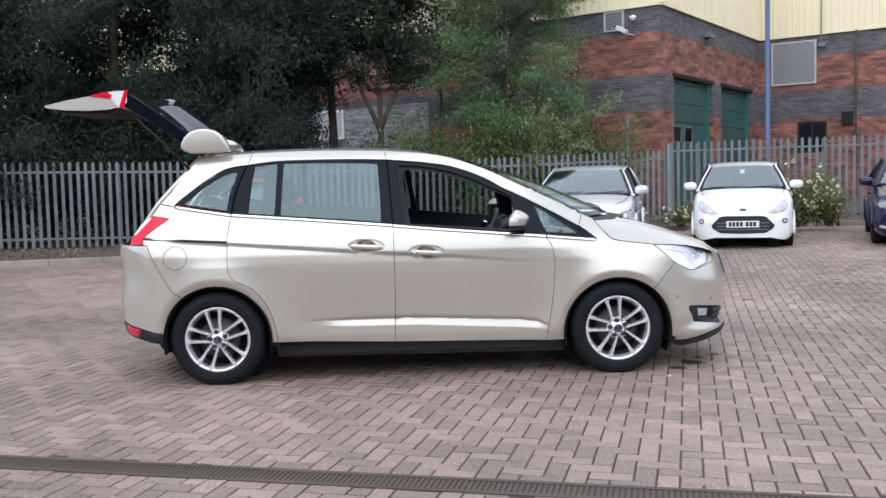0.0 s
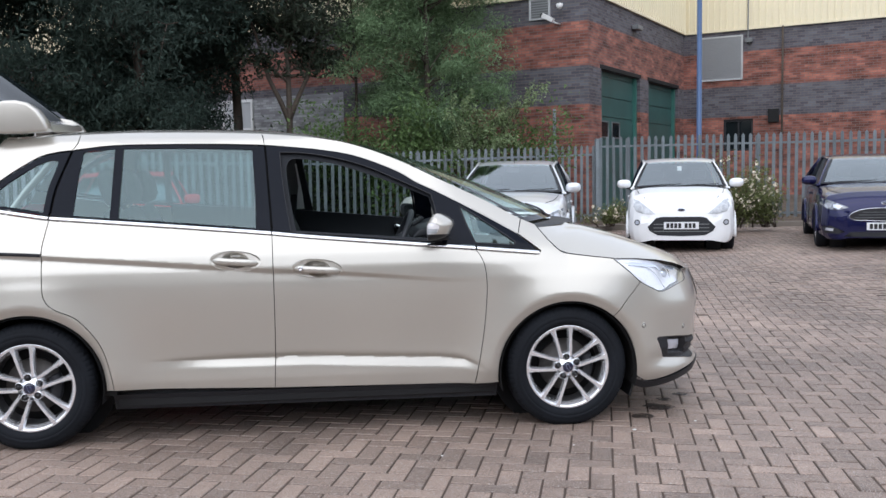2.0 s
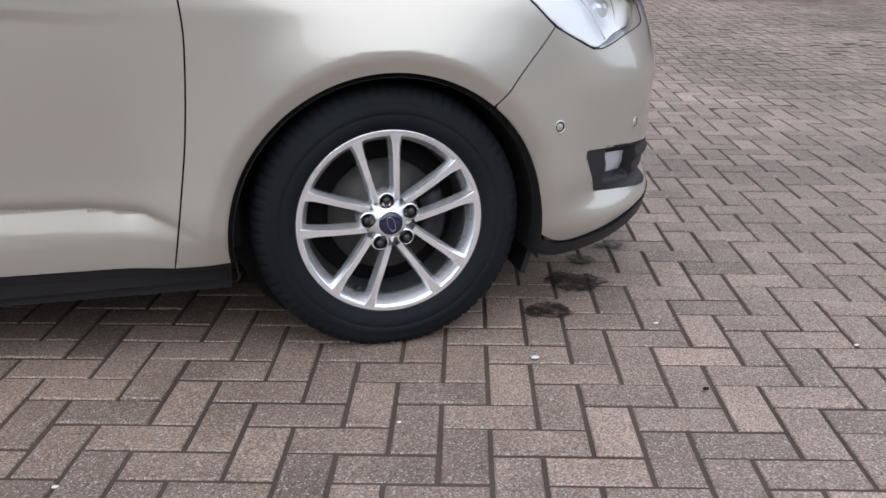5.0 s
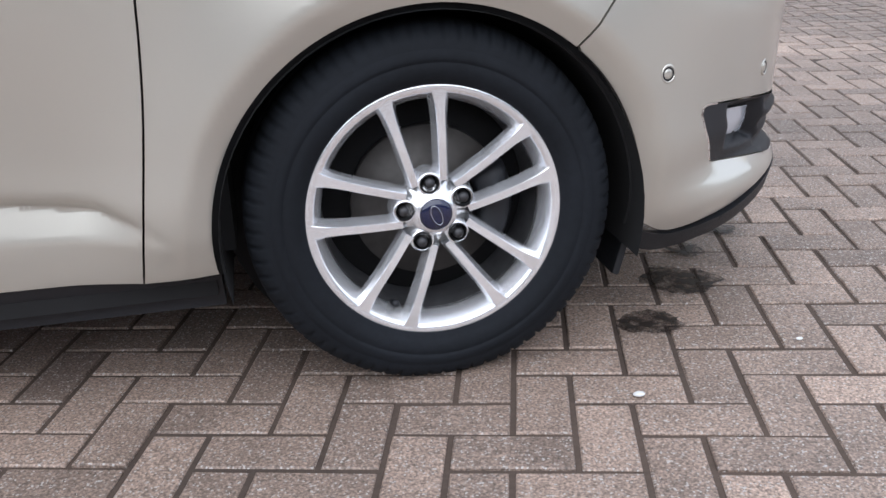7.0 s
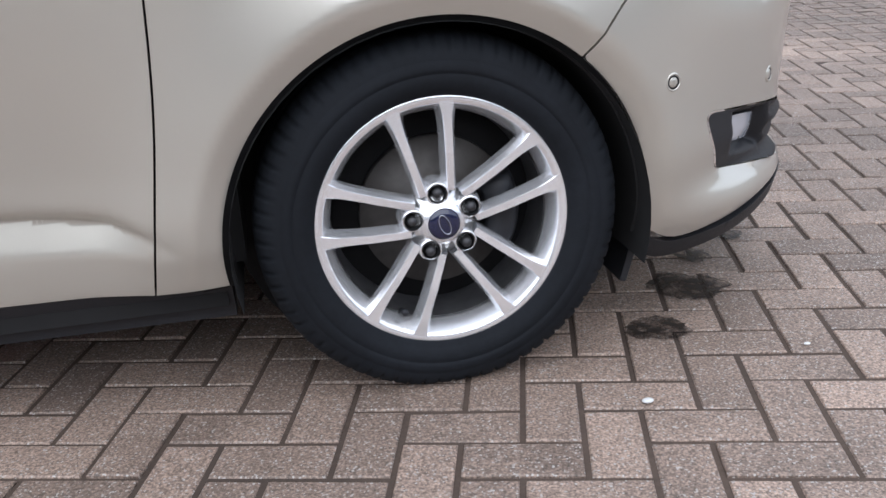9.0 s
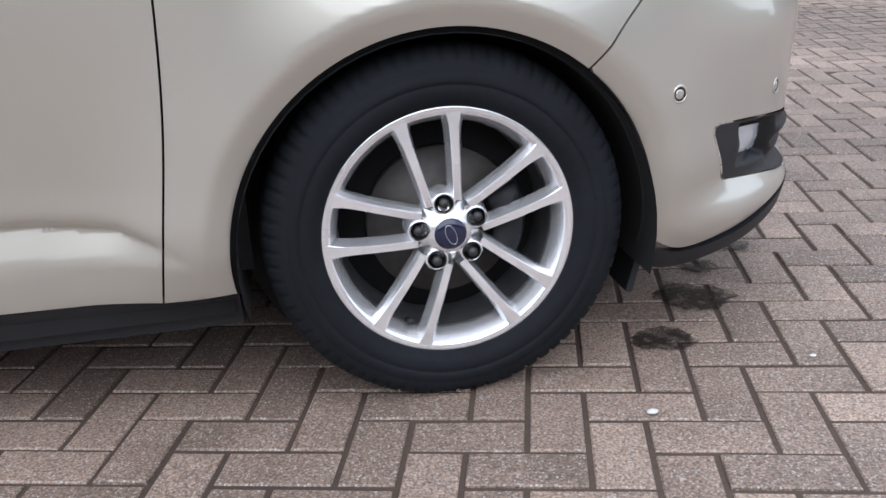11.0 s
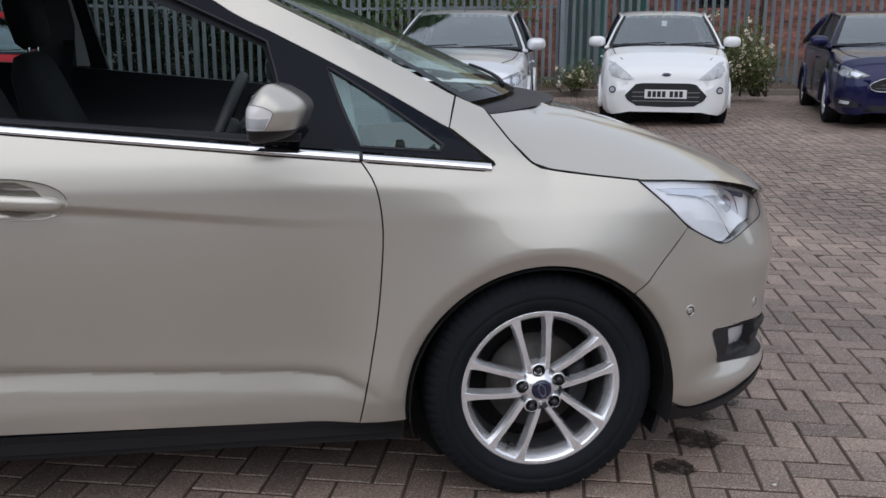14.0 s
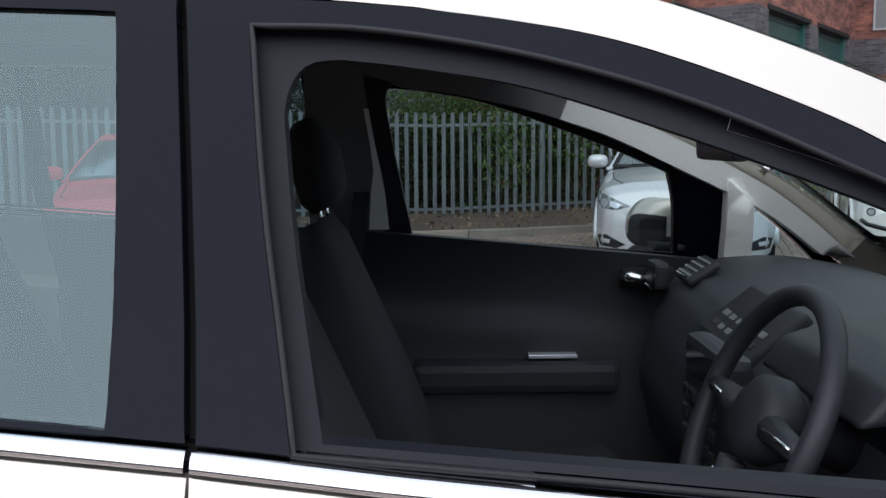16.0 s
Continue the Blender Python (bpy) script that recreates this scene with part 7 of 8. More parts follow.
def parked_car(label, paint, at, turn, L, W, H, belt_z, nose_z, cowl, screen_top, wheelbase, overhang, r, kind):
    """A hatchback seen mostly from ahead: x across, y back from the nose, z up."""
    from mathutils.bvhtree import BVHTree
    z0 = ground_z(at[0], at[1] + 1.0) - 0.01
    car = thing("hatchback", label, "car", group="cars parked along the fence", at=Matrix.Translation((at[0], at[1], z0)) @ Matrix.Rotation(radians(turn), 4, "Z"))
    w = W / 2
    if kind == "city":
        st = [(0.0, 0.60, 0.20, 0.60, 0.02), (0.02, 0.76, 0.175, 0.66, 0.03), (0.08, 0.88, 0.16, 0.72, 0.04), (0.2, 0.955, 0.165, 0.79, 0.05), (0.42, 0.995, 0.19, 0.875, 0.06), (0.72, 1.0, 0.19, 0.945, 0.06), (cowl, 0.985, 0.19, belt_z - 0.01, 0.05)]
    else:
        st = [(0.0, 0.58, 0.20, 0.60, 0.03), (0.03, 0.74, 0.17, 0.68, 0.04), (0.1, 0.865, 0.165, 0.74, 0.06), (0.24, 0.94, 0.17, 0.80, 0.07), (0.5, 0.985, 0.18, 0.845, 0.08), (0.85, 1.0, 0.18, 0.90, 0.075), (cowl, 0.99, 0.18, belt_z - 0.01, 0.055)]
    st += [(cowl + 0.5, 0.995, 0.19, belt_z, 0.0), (L * 0.6, 1.0, 0.19, belt_z + 0.02, 0.0), (L * 0.85, 0.985, 0.2, belt_z + 0.05, 0.0), (L - 0.12, 0.93, 0.24, belt_z + 0.05, 0.0), (L, 0.82, 0.3, belt_z, 0.0)]
    ys = [s[0] for s in st]
    cols = [np.array([s[i] for s in st]) for i in range(1, 5)]
    axles = (overhang, overhang + wheelbase)

    def section(y):
        hw, lo, zs, crown = [float(np.interp(y, ys, c)) for c in cols]
        hw *= w
        half = [(0.90, lo), (0.965, lo + 0.05), (0.995, lo + 0.16), (1.0, lo + 0.26), (0.992, lo + 0.36), (0.975, zs - 0.09), (0.945, zs - 0.035), (0.90, zs), (0.80, zs + crown * 0.35), (0.6, zs + crown * 0.75), (0.3, zs + crown * 0.97), (0.0, zs + crown)]
        return [(k * hw, z) for k, z in half]
    cuts = sorted({*[round(float(v), 3) for v in np.linspace(0, 0.5, 14)], *[round(float(v), 3) for v in np.linspace(0.5, L, 44)], *ys})
    bm = bmesh.new()
    rings = []
    for y in cuts:
        pts = section(y)
        full = [(x, z) for x, z in pts] + [(-x, z) for x, z in pts[-2::-1]]
        rings.append([bm.verts.new((x, y, z)) for x, z in full])
    n = len(rings[0])
    for i in range(len(rings) - 1):
        for k in range(n - 1):
            f = bm.faces.new((rings[i][k], rings[i][k + 1], rings[i + 1][k + 1], rings[i + 1][k]))
    bm.faces.new(rings[0])
    bm.faces.new(rings[-1][::-1])
    # round wheel openings out of the flanks
    bm.normal_update()
    gone = [f for f in bm.faces if abs(f.calc_center_median().x) > w * 0.8 and any(math.hypot(f.calc_center_median().y - a, f.calc_center_median().z - r) < r + 0.05 for a in axles)]
    bmesh.ops.delete(bm, geom=gone, context="FACES")
    bmesh.ops.recalc_face_normals(bm, faces=bm.faces)
    tree = BVHTree.FromBMesh(bm)
    body = part("body", bm, paint, car)
    for a in axles:
        for s in (-1, 1):
            small_wheel(car, s * (w - 0.02), a, r, s)
            part("arch_rim", tube([(s * (w * 0.985), a + (r + 0.045) * math.cos(t), r + (r + 0.045) * math.sin(t)) for t in np.linspace(-0.15, math.pi + 0.15, 20)], 0.03, 6), paint, body)
            part("arch_well", lathe([(r + 0.06, -0.22), (r + 0.06, 0.0), (0.0, 0.0)], 24, Matrix.Translation((s * (w - 0.22), a, r)) @ Matrix.Rotation(radians(-90 * s), 4, "Z")), DARK_VOID, body)
    part("underside", box(-w * 0.85, w * 0.85, 0.25, L - 0.1, 0.17, 0.30, 0.03), DARK_VOID, car, smooth=False)

    def front(a, b, sink=0.0):
        hit = tree.ray_cast(Vector((a, -1, b)), Vector((0, 1, 0)))
        if hit[0] is None:
            k = 0.98
            while hit[0] is None and k > 0.5:
                hit = tree.ray_cast(Vector((a * k, -1, b)), Vector((0, 1, 0)))
                k -= 0.02
        y = hit[0].y if hit[0] is not None else 0.3
        return (a, y + sink, b)

    def patch(name, pts, mat, lift, label="", both=True, deep=0.01, step=0.03, curves=None):
        loop = outline(*(curves or [[p, q] for p, q in zip(pts, pts[1:] + pts[:1])]), step=0.025)
        for s in ((1, -1) if both else (1,)):
            lp = [(s * a, b) for a, b in loop]
            part(name, skin(front, lp, gap=0, depth=deep, step=step, lift=lift), mat, car, label)
    if kind == "city":
        patch("headlamp", [(0.235 * W, 0.605), (0.31 * W, 0.60), (0.40 * W, 0.635), (0.435 * W, 0.72), (0.43 * W, 0.83), (0.385 * W, 0.81), (0.30 * W, 0.70)], LENS_GREY, 0.006, "clear swept-back headlamp")
        patch("lamp_shade", [(0.385 * W + 0.062 * math.cos(a), 0.695 + 0.062 * math.sin(a)) for a in np.linspace(0, 2 * math.pi, 14, endpoint=False)], PALE_FRAME, 0.010)
        patch("lamp_bulb", [(0.385 * W + 0.046 * math.cos(a), 0.695 + 0.046 * math.sin(a)) for a in np.linspace(0, 2 * math.pi, 12, endpoint=False)], LENS_GREY, 0.014)
        mouth = [(0.0, 0.56), (0.17 * W, 0.56), (0.225 * W, 0.545), (0.305 * W, 0.405), (0.285 * W, 0.345), (0.215 * W, 0.275), (0.0, 0.262)]
        patch("lower_grille", [*mouth, *[(-a, b) for a, b in mouth[-2:0:-1]]], BLACK_PLASTIC, 0.005, "black oval lower grille", False)
        for k in range(3):
            patch("grille_bar", [(0.25 * W, 0.33 + k * 0.055), (0.25 * W, 0.342 + k * 0.055), (-0.25 * W, 0.342 + k * 0.055), (-0.25 * W, 0.33 + k * 0.055)], GREY_METAL, 0.010, both=False)
        patch("fog_lamp", [(0.40 * W + 0.045 * math.cos(a), 0.475 + 0.045 * math.sin(a)) for a in np.linspace(0, 2 * math.pi, 14, endpoint=False)], BLACK_PLASTIC, 0.006, "round fog lamp")
        patch("fog_glass", [(0.40 * W + 0.03 * math.cos(a), 0.475 + 0.03 * math.sin(a)) for a in np.linspace(0, 2 * math.pi, 14, endpoint=False)], LAMP_WHITE, 0.012)
        plate_z, badge_z, badge_r = 0.425, 0.665, 0.062
    else:
        patch("headlamp", [(0.275 * W, 0.642), (0.35 * W, 0.605), (0.43 * W, 0.615), (0.478 * W, 0.68), (0.485 * W, 0.775), (0.45 * W, 0.765), (0.36 * W, 0.705)], LENS_DARK, 0.006, "slim clear headlamp")
        patch("lamp_bulb", [(0.425 * W + 0.042 * math.cos(a), 0.672 + 0.040 * math.sin(a)) for a in np.linspace(0, 2 * math.pi, 12, endpoint=False)], LAMP_WHITE, 0.013)
        patch("lamp_shade", [(0.30 * W, 0.642), (0.36 * W, 0.622), (0.39 * W, 0.64), (0.39 * W, 0.69), (0.35 * W, 0.675)], LAMP_WHITE, 0.012)
        mouth = [(0.0, 0.632), (0.13 * W, 0.626), (0.20 * W, 0.602), (0.255 * W, 0.556), (0.272 * W, 0.52), (0.262 * W, 0.478), (0.225 * W, 0.455), (0.0, 0.442)]
        ring = [*mouth, *[(-a, b) for a, b in mouth[-2:0:-1]]]
        patch("grille", ring, BLACK_PLASTIC, 0.004, "black trapezoid grille with a bright rim", False)
        part("grille_rim", tube([front(a, b, -0.008) for a, b in outline(*[[p, q] for p, q in zip(ring, ring[1:] + ring[:1])], step=0.05)], 0.005, 6, True), CHROME, car)
        for k in range(3):
            patch("grille_bar", [((0.235 - 0.03 * k) * W, 0.488 + k * 0.040), ((0.235 - 0.03 * k) * W, 0.494 + k * 0.040), (-(0.235 - 0.03 * k) * W, 0.494 + k * 0.040), (-(0.235 - 0.03 * k) * W, 0.488 + k * 0.040)], GREY_METAL, 0.009, both=False)
        patch("lower_grille", [(0.0, 0.285), (0.26 * W, 0.285), (0.31 * W, 0.215), (0.0, 0.21), (-0.31 * W, 0.215), (-0.26 * W, 0.285)], BLACK_PLASTIC, 0.004, "black lower intake", False)
        patch("fog_surround", [(0.30 * W, 0.285), (0.41 * W, 0.375), (0.465 * W, 0.36), (0.45 * W, 0.265), (0.35 * W, 0.25)], BLACK_PLASTIC, 0.005, "black fog lamp surround")
        patch("fog_lamp", [(0.385 * W, 0.328), (0.44 * W, 0.342), (0.445 * W, 0.302), (0.39 * W, 0.292)], LAMP_WHITE, 0.011, "small fog lamp")
        plate_z, badge_z, badge_r = 0.365, 0.70, 0.075
    # number plate with plain bars for its characters
    y = front(0, plate_z)[1]
    plate = part("number_plate", box(-0.26, 0.26, y - 0.022, y + 0.02, plate_z - 0.055, plate_z + 0.055, 0.004), PLATE_WHITE, car, "white number plate with black characters", smooth=False)
    x = -0.222
    for k in range(7):
        if k == 4:
            x += 0.035
        part("plate_bar", box(x, x + 0.044, y - 0.0245, y - 0.0215, plate_z - 0.037, plate_z + 0.037), PLATE_INK, plate, smooth=False)
        x += 0.059
    # badge
    p = front(0, badge_z)
    p2 = front(0, badge_z + 0.03)
    tilt = math.atan2(p2[1] - p[1], 0.03)
    oval = lathe([(0.0, -0.012), (badge_r * 0.8, -0.010), (badge_r, -0.004), (badge_r, 0.006)], 28)
    bmesh.ops.transform(oval, matrix=Matrix.Translation(p) @ Matrix.Rotation(-tilt, 4, "X") @ Matrix.Diagonal((1, 1, 0.42, 1)), verts=oval.verts)
    part("badge", oval, BADGE_SILVER, car, "oval badge")
    oval = lathe([(0.0, -0.016), (badge_r * 0.72, -0.0145), (badge_r * 0.82, -0.009)], 28)
    bmesh.ops.transform(oval, matrix=Matrix.Translation(p) @ Matrix.Rotation(-tilt, 4, "X") @ Matrix.Diagonal((1, 1, 0.38, 1)), verts=oval.verts)
    part("badge_field", oval, BADGE_BLUE, car)
    # bonnet shut line
    zc = lambda x_, y_: (tree.ray_cast(Vector((x_, y_, 3)), Vector((0, 0, -1)))[0] or Vector((x_, y_, 0.8)))
    for s in (-1, 1):
        part("bonnet_gap", tube([tuple(zc(s * w * k, yy) + Vector((0, 0, 0.001))) for yy, k in ((0.26, 0.66), (0.5, 0.78), (0.8, 0.82), (cowl - 0.05, 0.83))], 0.005, 5), DARK_VOID, car)
    # glasshouse
    roof_z = H - 0.10
    wb, wt = w * 0.885, w * 0.655
    top_y, rear_y = screen_top, L - (0.55 if kind == "city" else 0.75)

    def screen(s, t):
        hw = wb + (wt - wb) * s
        x = hw * (2 * t - 1)
        k = (2 * t - 1) ** 2
        return (x, cowl - 0.02 + (top_y - cowl) * s + 0.20 * k * (1 - 0.4 * s), belt_z + 0.03 + (roof_z - belt_z - 0.03) * s + 0.02 * math.sin(math.pi * s) + 0.02 * (1 - k) * s)
    part("windscreen", sheet(screen, list(np.linspace(0, 1, 12)), list(np.linspace(0, 1, 21))), CAR_SCREEN, car, "clear windscreen").visible_shadow = False
    edge = lambda s, t: tuple(Vector(screen(s, t)) + Vector((0, -0.004, 0.004)))
    part("screen_band", sheet(edge, [0, 0.05], list(np.linspace(0, 1, 21))), BLACK_PLASTIC, car)
    for a, b in ((0.0, 0.03), (0.97, 1.0)):
        part("screen_band", sheet(edge, list(np.linspace(0, 1, 12)), [a, b]), BLACK_PLASTIC, car)
    for s in (-1, 1):
        pts = [Vector(screen(q, 0.5 + 0.5 * s)) + Vector((s * 0.012, 0.016, -0.012)) for q in np.linspace(-0.03, 1.0, 12)]
        part("screen_pillar", tube(pts, 0.025, 8), paint, car)

    def roof(y, t):
        k = (y - top_y) / (rear_y - top_y)
        hw = wt * (1 + 0.06 * math.sin(math.pi * min(1, k * 1.1)))
        x = hw * 1.03 * (2 * t - 1)
        return (x, y + 0.12 * (2 * t - 1) ** 2 * (1 - k), roof_z + 0.012 + 0.085 * (1 - (1 - min(1.0, k / 0.5)) ** 2) - 0.028 * (2 * t - 1) ** 6 - 0.012 * (2 * t - 1) ** 2 - 0.04 * k * k)
    part("roof", sheet(roof, list(np.linspace(top_y - 0.01, rear_y, 16)), list(np.linspace(0, 1, 15))), paint, car)
    part("roof_aerial", tube([(0, top_y + 0.12, roof_z + 0.04), (0, top_y + 0.30, roof_z + 0.16)], 0.004, 6), BLACK_PLASTIC, car)
    for s in (-1, 1):
        def flank(u, v, s=s):
            a, b = Vector(screen(0, 0.5 + 0.5 * s)), Vector(screen(1, 0.5 + 0.5 * s))
            low = Vector((s * w * 0.93, cowl + 0.16 + (L - 0.35 - cowl) * u, belt_z + 0.01 + 0.05 * u))
            t = Vector(roof(top_y + (rear_y - top_y) * u, 0.5 + 0.5 * s))
            return low.lerp(t, v) + Vector((s * 0.012 * math.sin(math.pi * v), 0, 0))
        part("side_glass", sheet(flank, list(np.linspace(0.0, 1, 14)), [0.03, 0.5, 0.96]), DARK_GLASS, car, "dark side windows")
        part("roof_rail", tube([tuple(flank(u, 1.0)) for u in np.linspace(0, 1, 14)], 0.026, 8), paint, car)
        for u in (0.45, 0.97):
            part("door_pillar", tube([tuple(flank(u, v) + Vector((s * 0.004, 0, 0))) for v in (0, 0.5, 1)], 0.03 if u < 0.9 else 0.045, 8), BLACK_GLOSS if u < 0.9 else paint, car)
        part("waist", tube([tuple(flank(u, 0.0)) for u in np.linspace(0, 1, 10)], 0.02, 6), paint, car)
        for yy in (cowl + 0.1, cowl + 1.15):
            part("door_gap", tube([(s * (section(yy)[3][0] + 0.001), yy, 0.28), (s * (section(yy)[3][0] + 0.001), yy, 0.6), (s * (section(yy)[6][0] + 0.006), yy, belt_z - 0.04)], 0.004, 5), DARK_VOID, car)
        part("door_handle", box(s * w - 0.015, s * w + 0.02, cowl + 0.85, cowl + 1.05, belt_z - 0.14, belt_z - 0.11, 0.008), paint, car, smooth=False)
        # mirrors
        mx, my, mz = s * (w * 0.93 + 0.12), cowl + 0.22, belt_z + 0.09
        bm = bmesh.new()
        bmesh.ops.create_uvsphere(bm, u_segments=20, v_segments=12, radius=1.0)
        for v in bm.verts:
            v.co = Vector((mx + 0.115 * math.copysign(abs(v.co.x) ** 0.7, v.co.x), my + (0.075 if v.co.y < 0 else 0.02) * v.co.y, mz + 0.072 * math.copysign(abs(v.co.z) ** 0.75, v.co.z)))
        m = part("door_mirror", bm, paint, car, "body-coloured door mirror")
        part("mirror_glass", box(mx - 0.09, mx + 0.09, my + 0.02, my + 0.026, mz - 0.052, mz + 0.052, 0.002), CHROME, m, smooth=False)
        part("mirror_foot", tube([(s * w * 0.91, my + 0.02, belt_z + 0.0), (mx - s * 0.04, my, mz - 0.055)], 0.025, 8), BLACK_PLASTIC, m)
    if kind == "city":
        p = Vector(screen(0.72, 0.5)) + Vector((0, 0.012, -0.004))
        part("windscreen_sticker", box(p.x - 0.035, p.x + 0.035, p.y, p.y + 0.004, p.z - 0.05, p.z + 0.02), PLATE_WHITE, car, "small white paper behind the windscreen", smooth=False)
    # back
    def back(s, t):
        hw = w * 0.86 + (wt - w * 0.86) * s
        return (hw * (2 * t - 1), L - 0.12 + (rear_y - L + 0.12) * s, belt_z + 0.03 + (roof_z - 0.03 - belt_z) * s)
    part("rear_window", sheet(back, [0, 0.5, 1], list(np.linspace(0, 1, 9))), DARK_GLASS, car)
    # cabin: dash, seats, mirror, wipers
    part("dashboard", box(-wb * 0.95, wb * 0.95, cowl + 0.15, cowl + 0.75, belt_z - 0.25, belt_z + 0.0, 0.05), DASH, car, smooth=False)
    for s in (-1, 1):
        part("seat_back", box(s * 0.36 - 0.23, s * 0.36 + 0.23, cowl + 1.3, cowl + 1.45, 0.5, belt_z + 0.12, 0.05), SEAT, car, smooth=False)
        part("headrest", box(s * 0.36 - 0.12, s * 0.36 + 0.12, cowl + 1.36, cowl + 1.46, belt_z + 0.14, belt_z + 0.30, 0.04), SEAT, car, smooth=False)
        pts = [Vector(screen(0.03 + 0.010 * k, 0.5 + 0.03 + s * 0.21 - 0.19 + 0.075 * k)) + Vector((0, -0.025, 0.012)) for k in range(6)]
        part("wiper", tube(pts, 0.007, 6), BLACK_PLASTIC, car)
    part("cabin_floor", box(-wb, wb, cowl + 0.2, L - 0.4, 0.3, 0.45), DARK_VOID, car, smooth=False)
    p = Vector(screen(0.82, 0.5))
    part("inner_mirror", box(-0.11, 0.11, p.y + 0.05, p.y + 0.08, p.z - 0.06, p.z, 0.012), BLACK_PLASTIC, car, smooth=False)
    return car


parked_car("small white hatchback with a black oval grille, parked nose out", WHITE_PAINT, (6.78, 8.94), -19, 3.62, 1.66, 1.505, 0.975, 0.66, 0.80, 1.32, 2.30, 0.68, 0.285, "city")
parked_car("deep blue hatchback with a chrome-edged grille, parked nose out", BLUE_PAINT, (9.42, 7.80), -24, 4.36, 1.82, 1.47, 0.945, 0.7, 1.06, 1.86, 2.65, 0.88, 0.315, "family")
SILVER = parked_car("silver hatchback with dark reflections on its windscreen, parked nose out", SILVER_PAINT, (3.85, 8.15), -16, 4.36, 1.82, 1.47, 0.945, 0.7, 1.06, 1.86, 2.65, 0.88, 0.315, "family")
SILVER.matrix_basis = SILVER.matrix_basis @ Matrix.Diagonal((1, 1, 1.065, 1))
parked_car("dark red hatchback at the end of the parked row", RED_PAINT, (11.55, 7.3), -24, 4.04, 1.75, 1.48, 0.96, 0.7, 1.0, 1.72, 2.49, 0.83, 0.315, "family")
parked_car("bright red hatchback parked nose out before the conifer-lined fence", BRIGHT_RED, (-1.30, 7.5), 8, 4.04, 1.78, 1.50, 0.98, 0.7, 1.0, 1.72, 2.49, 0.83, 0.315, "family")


# ---- trees and shrubs ----
def leaf_mesh(name, centres, sizes, mat, rng, droop=0.0, slim=0.45):
    """Many small folded leaves, each of two triangles, about the given centres."""
    n = len(centres)
    d = rng.normal(0, 1, (n, 3))
    d[:, 2] -= droop * 1.5
    d /= np.linalg.norm(d, axis=1, keepdims=True)
    e = np.cross(d, rng.normal(0, 1, (n, 3)))
    e /= np.maximum(np.linalg.norm(e, axis=1, keepdims=True), 1e-6)
    f = np.cross(d, e)
    L = sizes[:, None]
    a, c = centres - d * L * 0.5, centres + d * L * 0.5
    b, g = centres + e * L * slim * 0.5 + f * L * 0.08, centres - e * L * slim * 0.5 + f * L * 0.08
    verts = np.stack([a, b, c, g], 1).reshape(-1, 3)
    k = np.arange(n)[:, None] * 4
    me = bpy.data.meshes.new(name)
    me.from_pydata(verts.tolist(), [], (k + np.array([[0, 1, 2, 3]])).tolist())
    me.materials.append(mat)
    return me


def limb_path(start, way, length, bend, rng, steps=6):
    pts, d = [np.array(start, float)], np.array(way, float)
    for _ in range(steps):
        d = d + rng.normal(0, bend, 3)
        d /= np.linalg.norm(d)
        pts.append(pts[-1] + d * length / steps)
    return pts


def build_tree(label, at, height, crown_low, spread, mat, seed, leaf, count, trunk_r, limbs, rise, shape, droop=0.0, clump=0.35, slim=0.45, lean=(0.0, 0.0), group=""):
    rng = np.random.default_rng(seed)
    tree = thing("tree", label, "tree", group=group, at=Matrix.Translation((at[0], at[1], at[2] if len(at) > 2 else ground_z(at[0], at[1]) + 0.15)))
    top = np.array([lean[0], lean[1], height])
    spine = [np.array([0, 0, -0.3])] + [top * (k / 8) + np.append(rng.normal(0, 0.03 * height / 8, 2), 0) for k in range(1, 9)]
    bm = tube([tuple(p) for p in spine], [trunk_r * (1 - 0.88 * k / 8) for k in range(9)], 9)
    part("trunk", bm, BARK, tree, "brown tree trunk")
    wood = bmesh.new()
    seats = []
    for i in range(limbs):
        k = (i + 0.5) / limbs
        z = crown_low * 0.75 + (height * 0.97 - crown_low * 0.75) * k
        base = np.array([np.interp(z, [p[2] for p in spine], [p[j] for p in spine]) for j in range(2)] + [z])
        a = rng.uniform(0, 2 * math.pi)
        reach = spread * shape(k) * rng.uniform(0.75, 1.15)
        way = np.array([math.cos(a), math.sin(a), rise * rng.uniform(0.5, 1.4)])
        way /= np.linalg.norm(way)
        path = limb_path(base, way, max(0.3, reach), 0.16, rng)
        r0 = trunk_r * 0.34 * (1 - 0.6 * k)
        add_tube(wood, [tuple(p) for p in path], [max(0.006, r0 * (1 - 0.85 * j / 6)) for j in range(7)], 5)
        for j in range(2, 7):
            seats.append((path[j], clump * (0.7 + 0.6 * j / 6)))
            if j in (3, 5):
                w2 = way + rng.normal(0, 0.7, 3)
                w2 /= np.linalg.norm(w2)
                twig = limb_path(path[j], w2, reach * 0.4, 0.2, rng, 3)
                add_tube(wood, [tuple(p) for p in twig], [max(0.005, r0 * 0.35 * (1 - 0.3 * q)) for q in range(4)], 4)
                seats += [(q, clump * 0.8) for q in twig[1:]]
    part("limb", wood, BARK, tree)
    place = np.array([s[0] for s in seats])
    size = np.array([s[1] for s in seats])
    pick = rng.integers(0, len(seats), count)
    centres = place[pick] + rng.normal(0, 1, (count, 3)) * size[pick][:, None] * np.array([0.55, 0.55, 0.38])
    centres[:, 2] = np.maximum(centres[:, 2], crown_low * 0.8)
    ob = new("crown", leaf_mesh("crown", centres, rng.uniform(0.7, 1.35, count) * leaf, mat, rng, droop, slim))
    ob.parent = tree
    tagged(ob, kind="")
    return tree


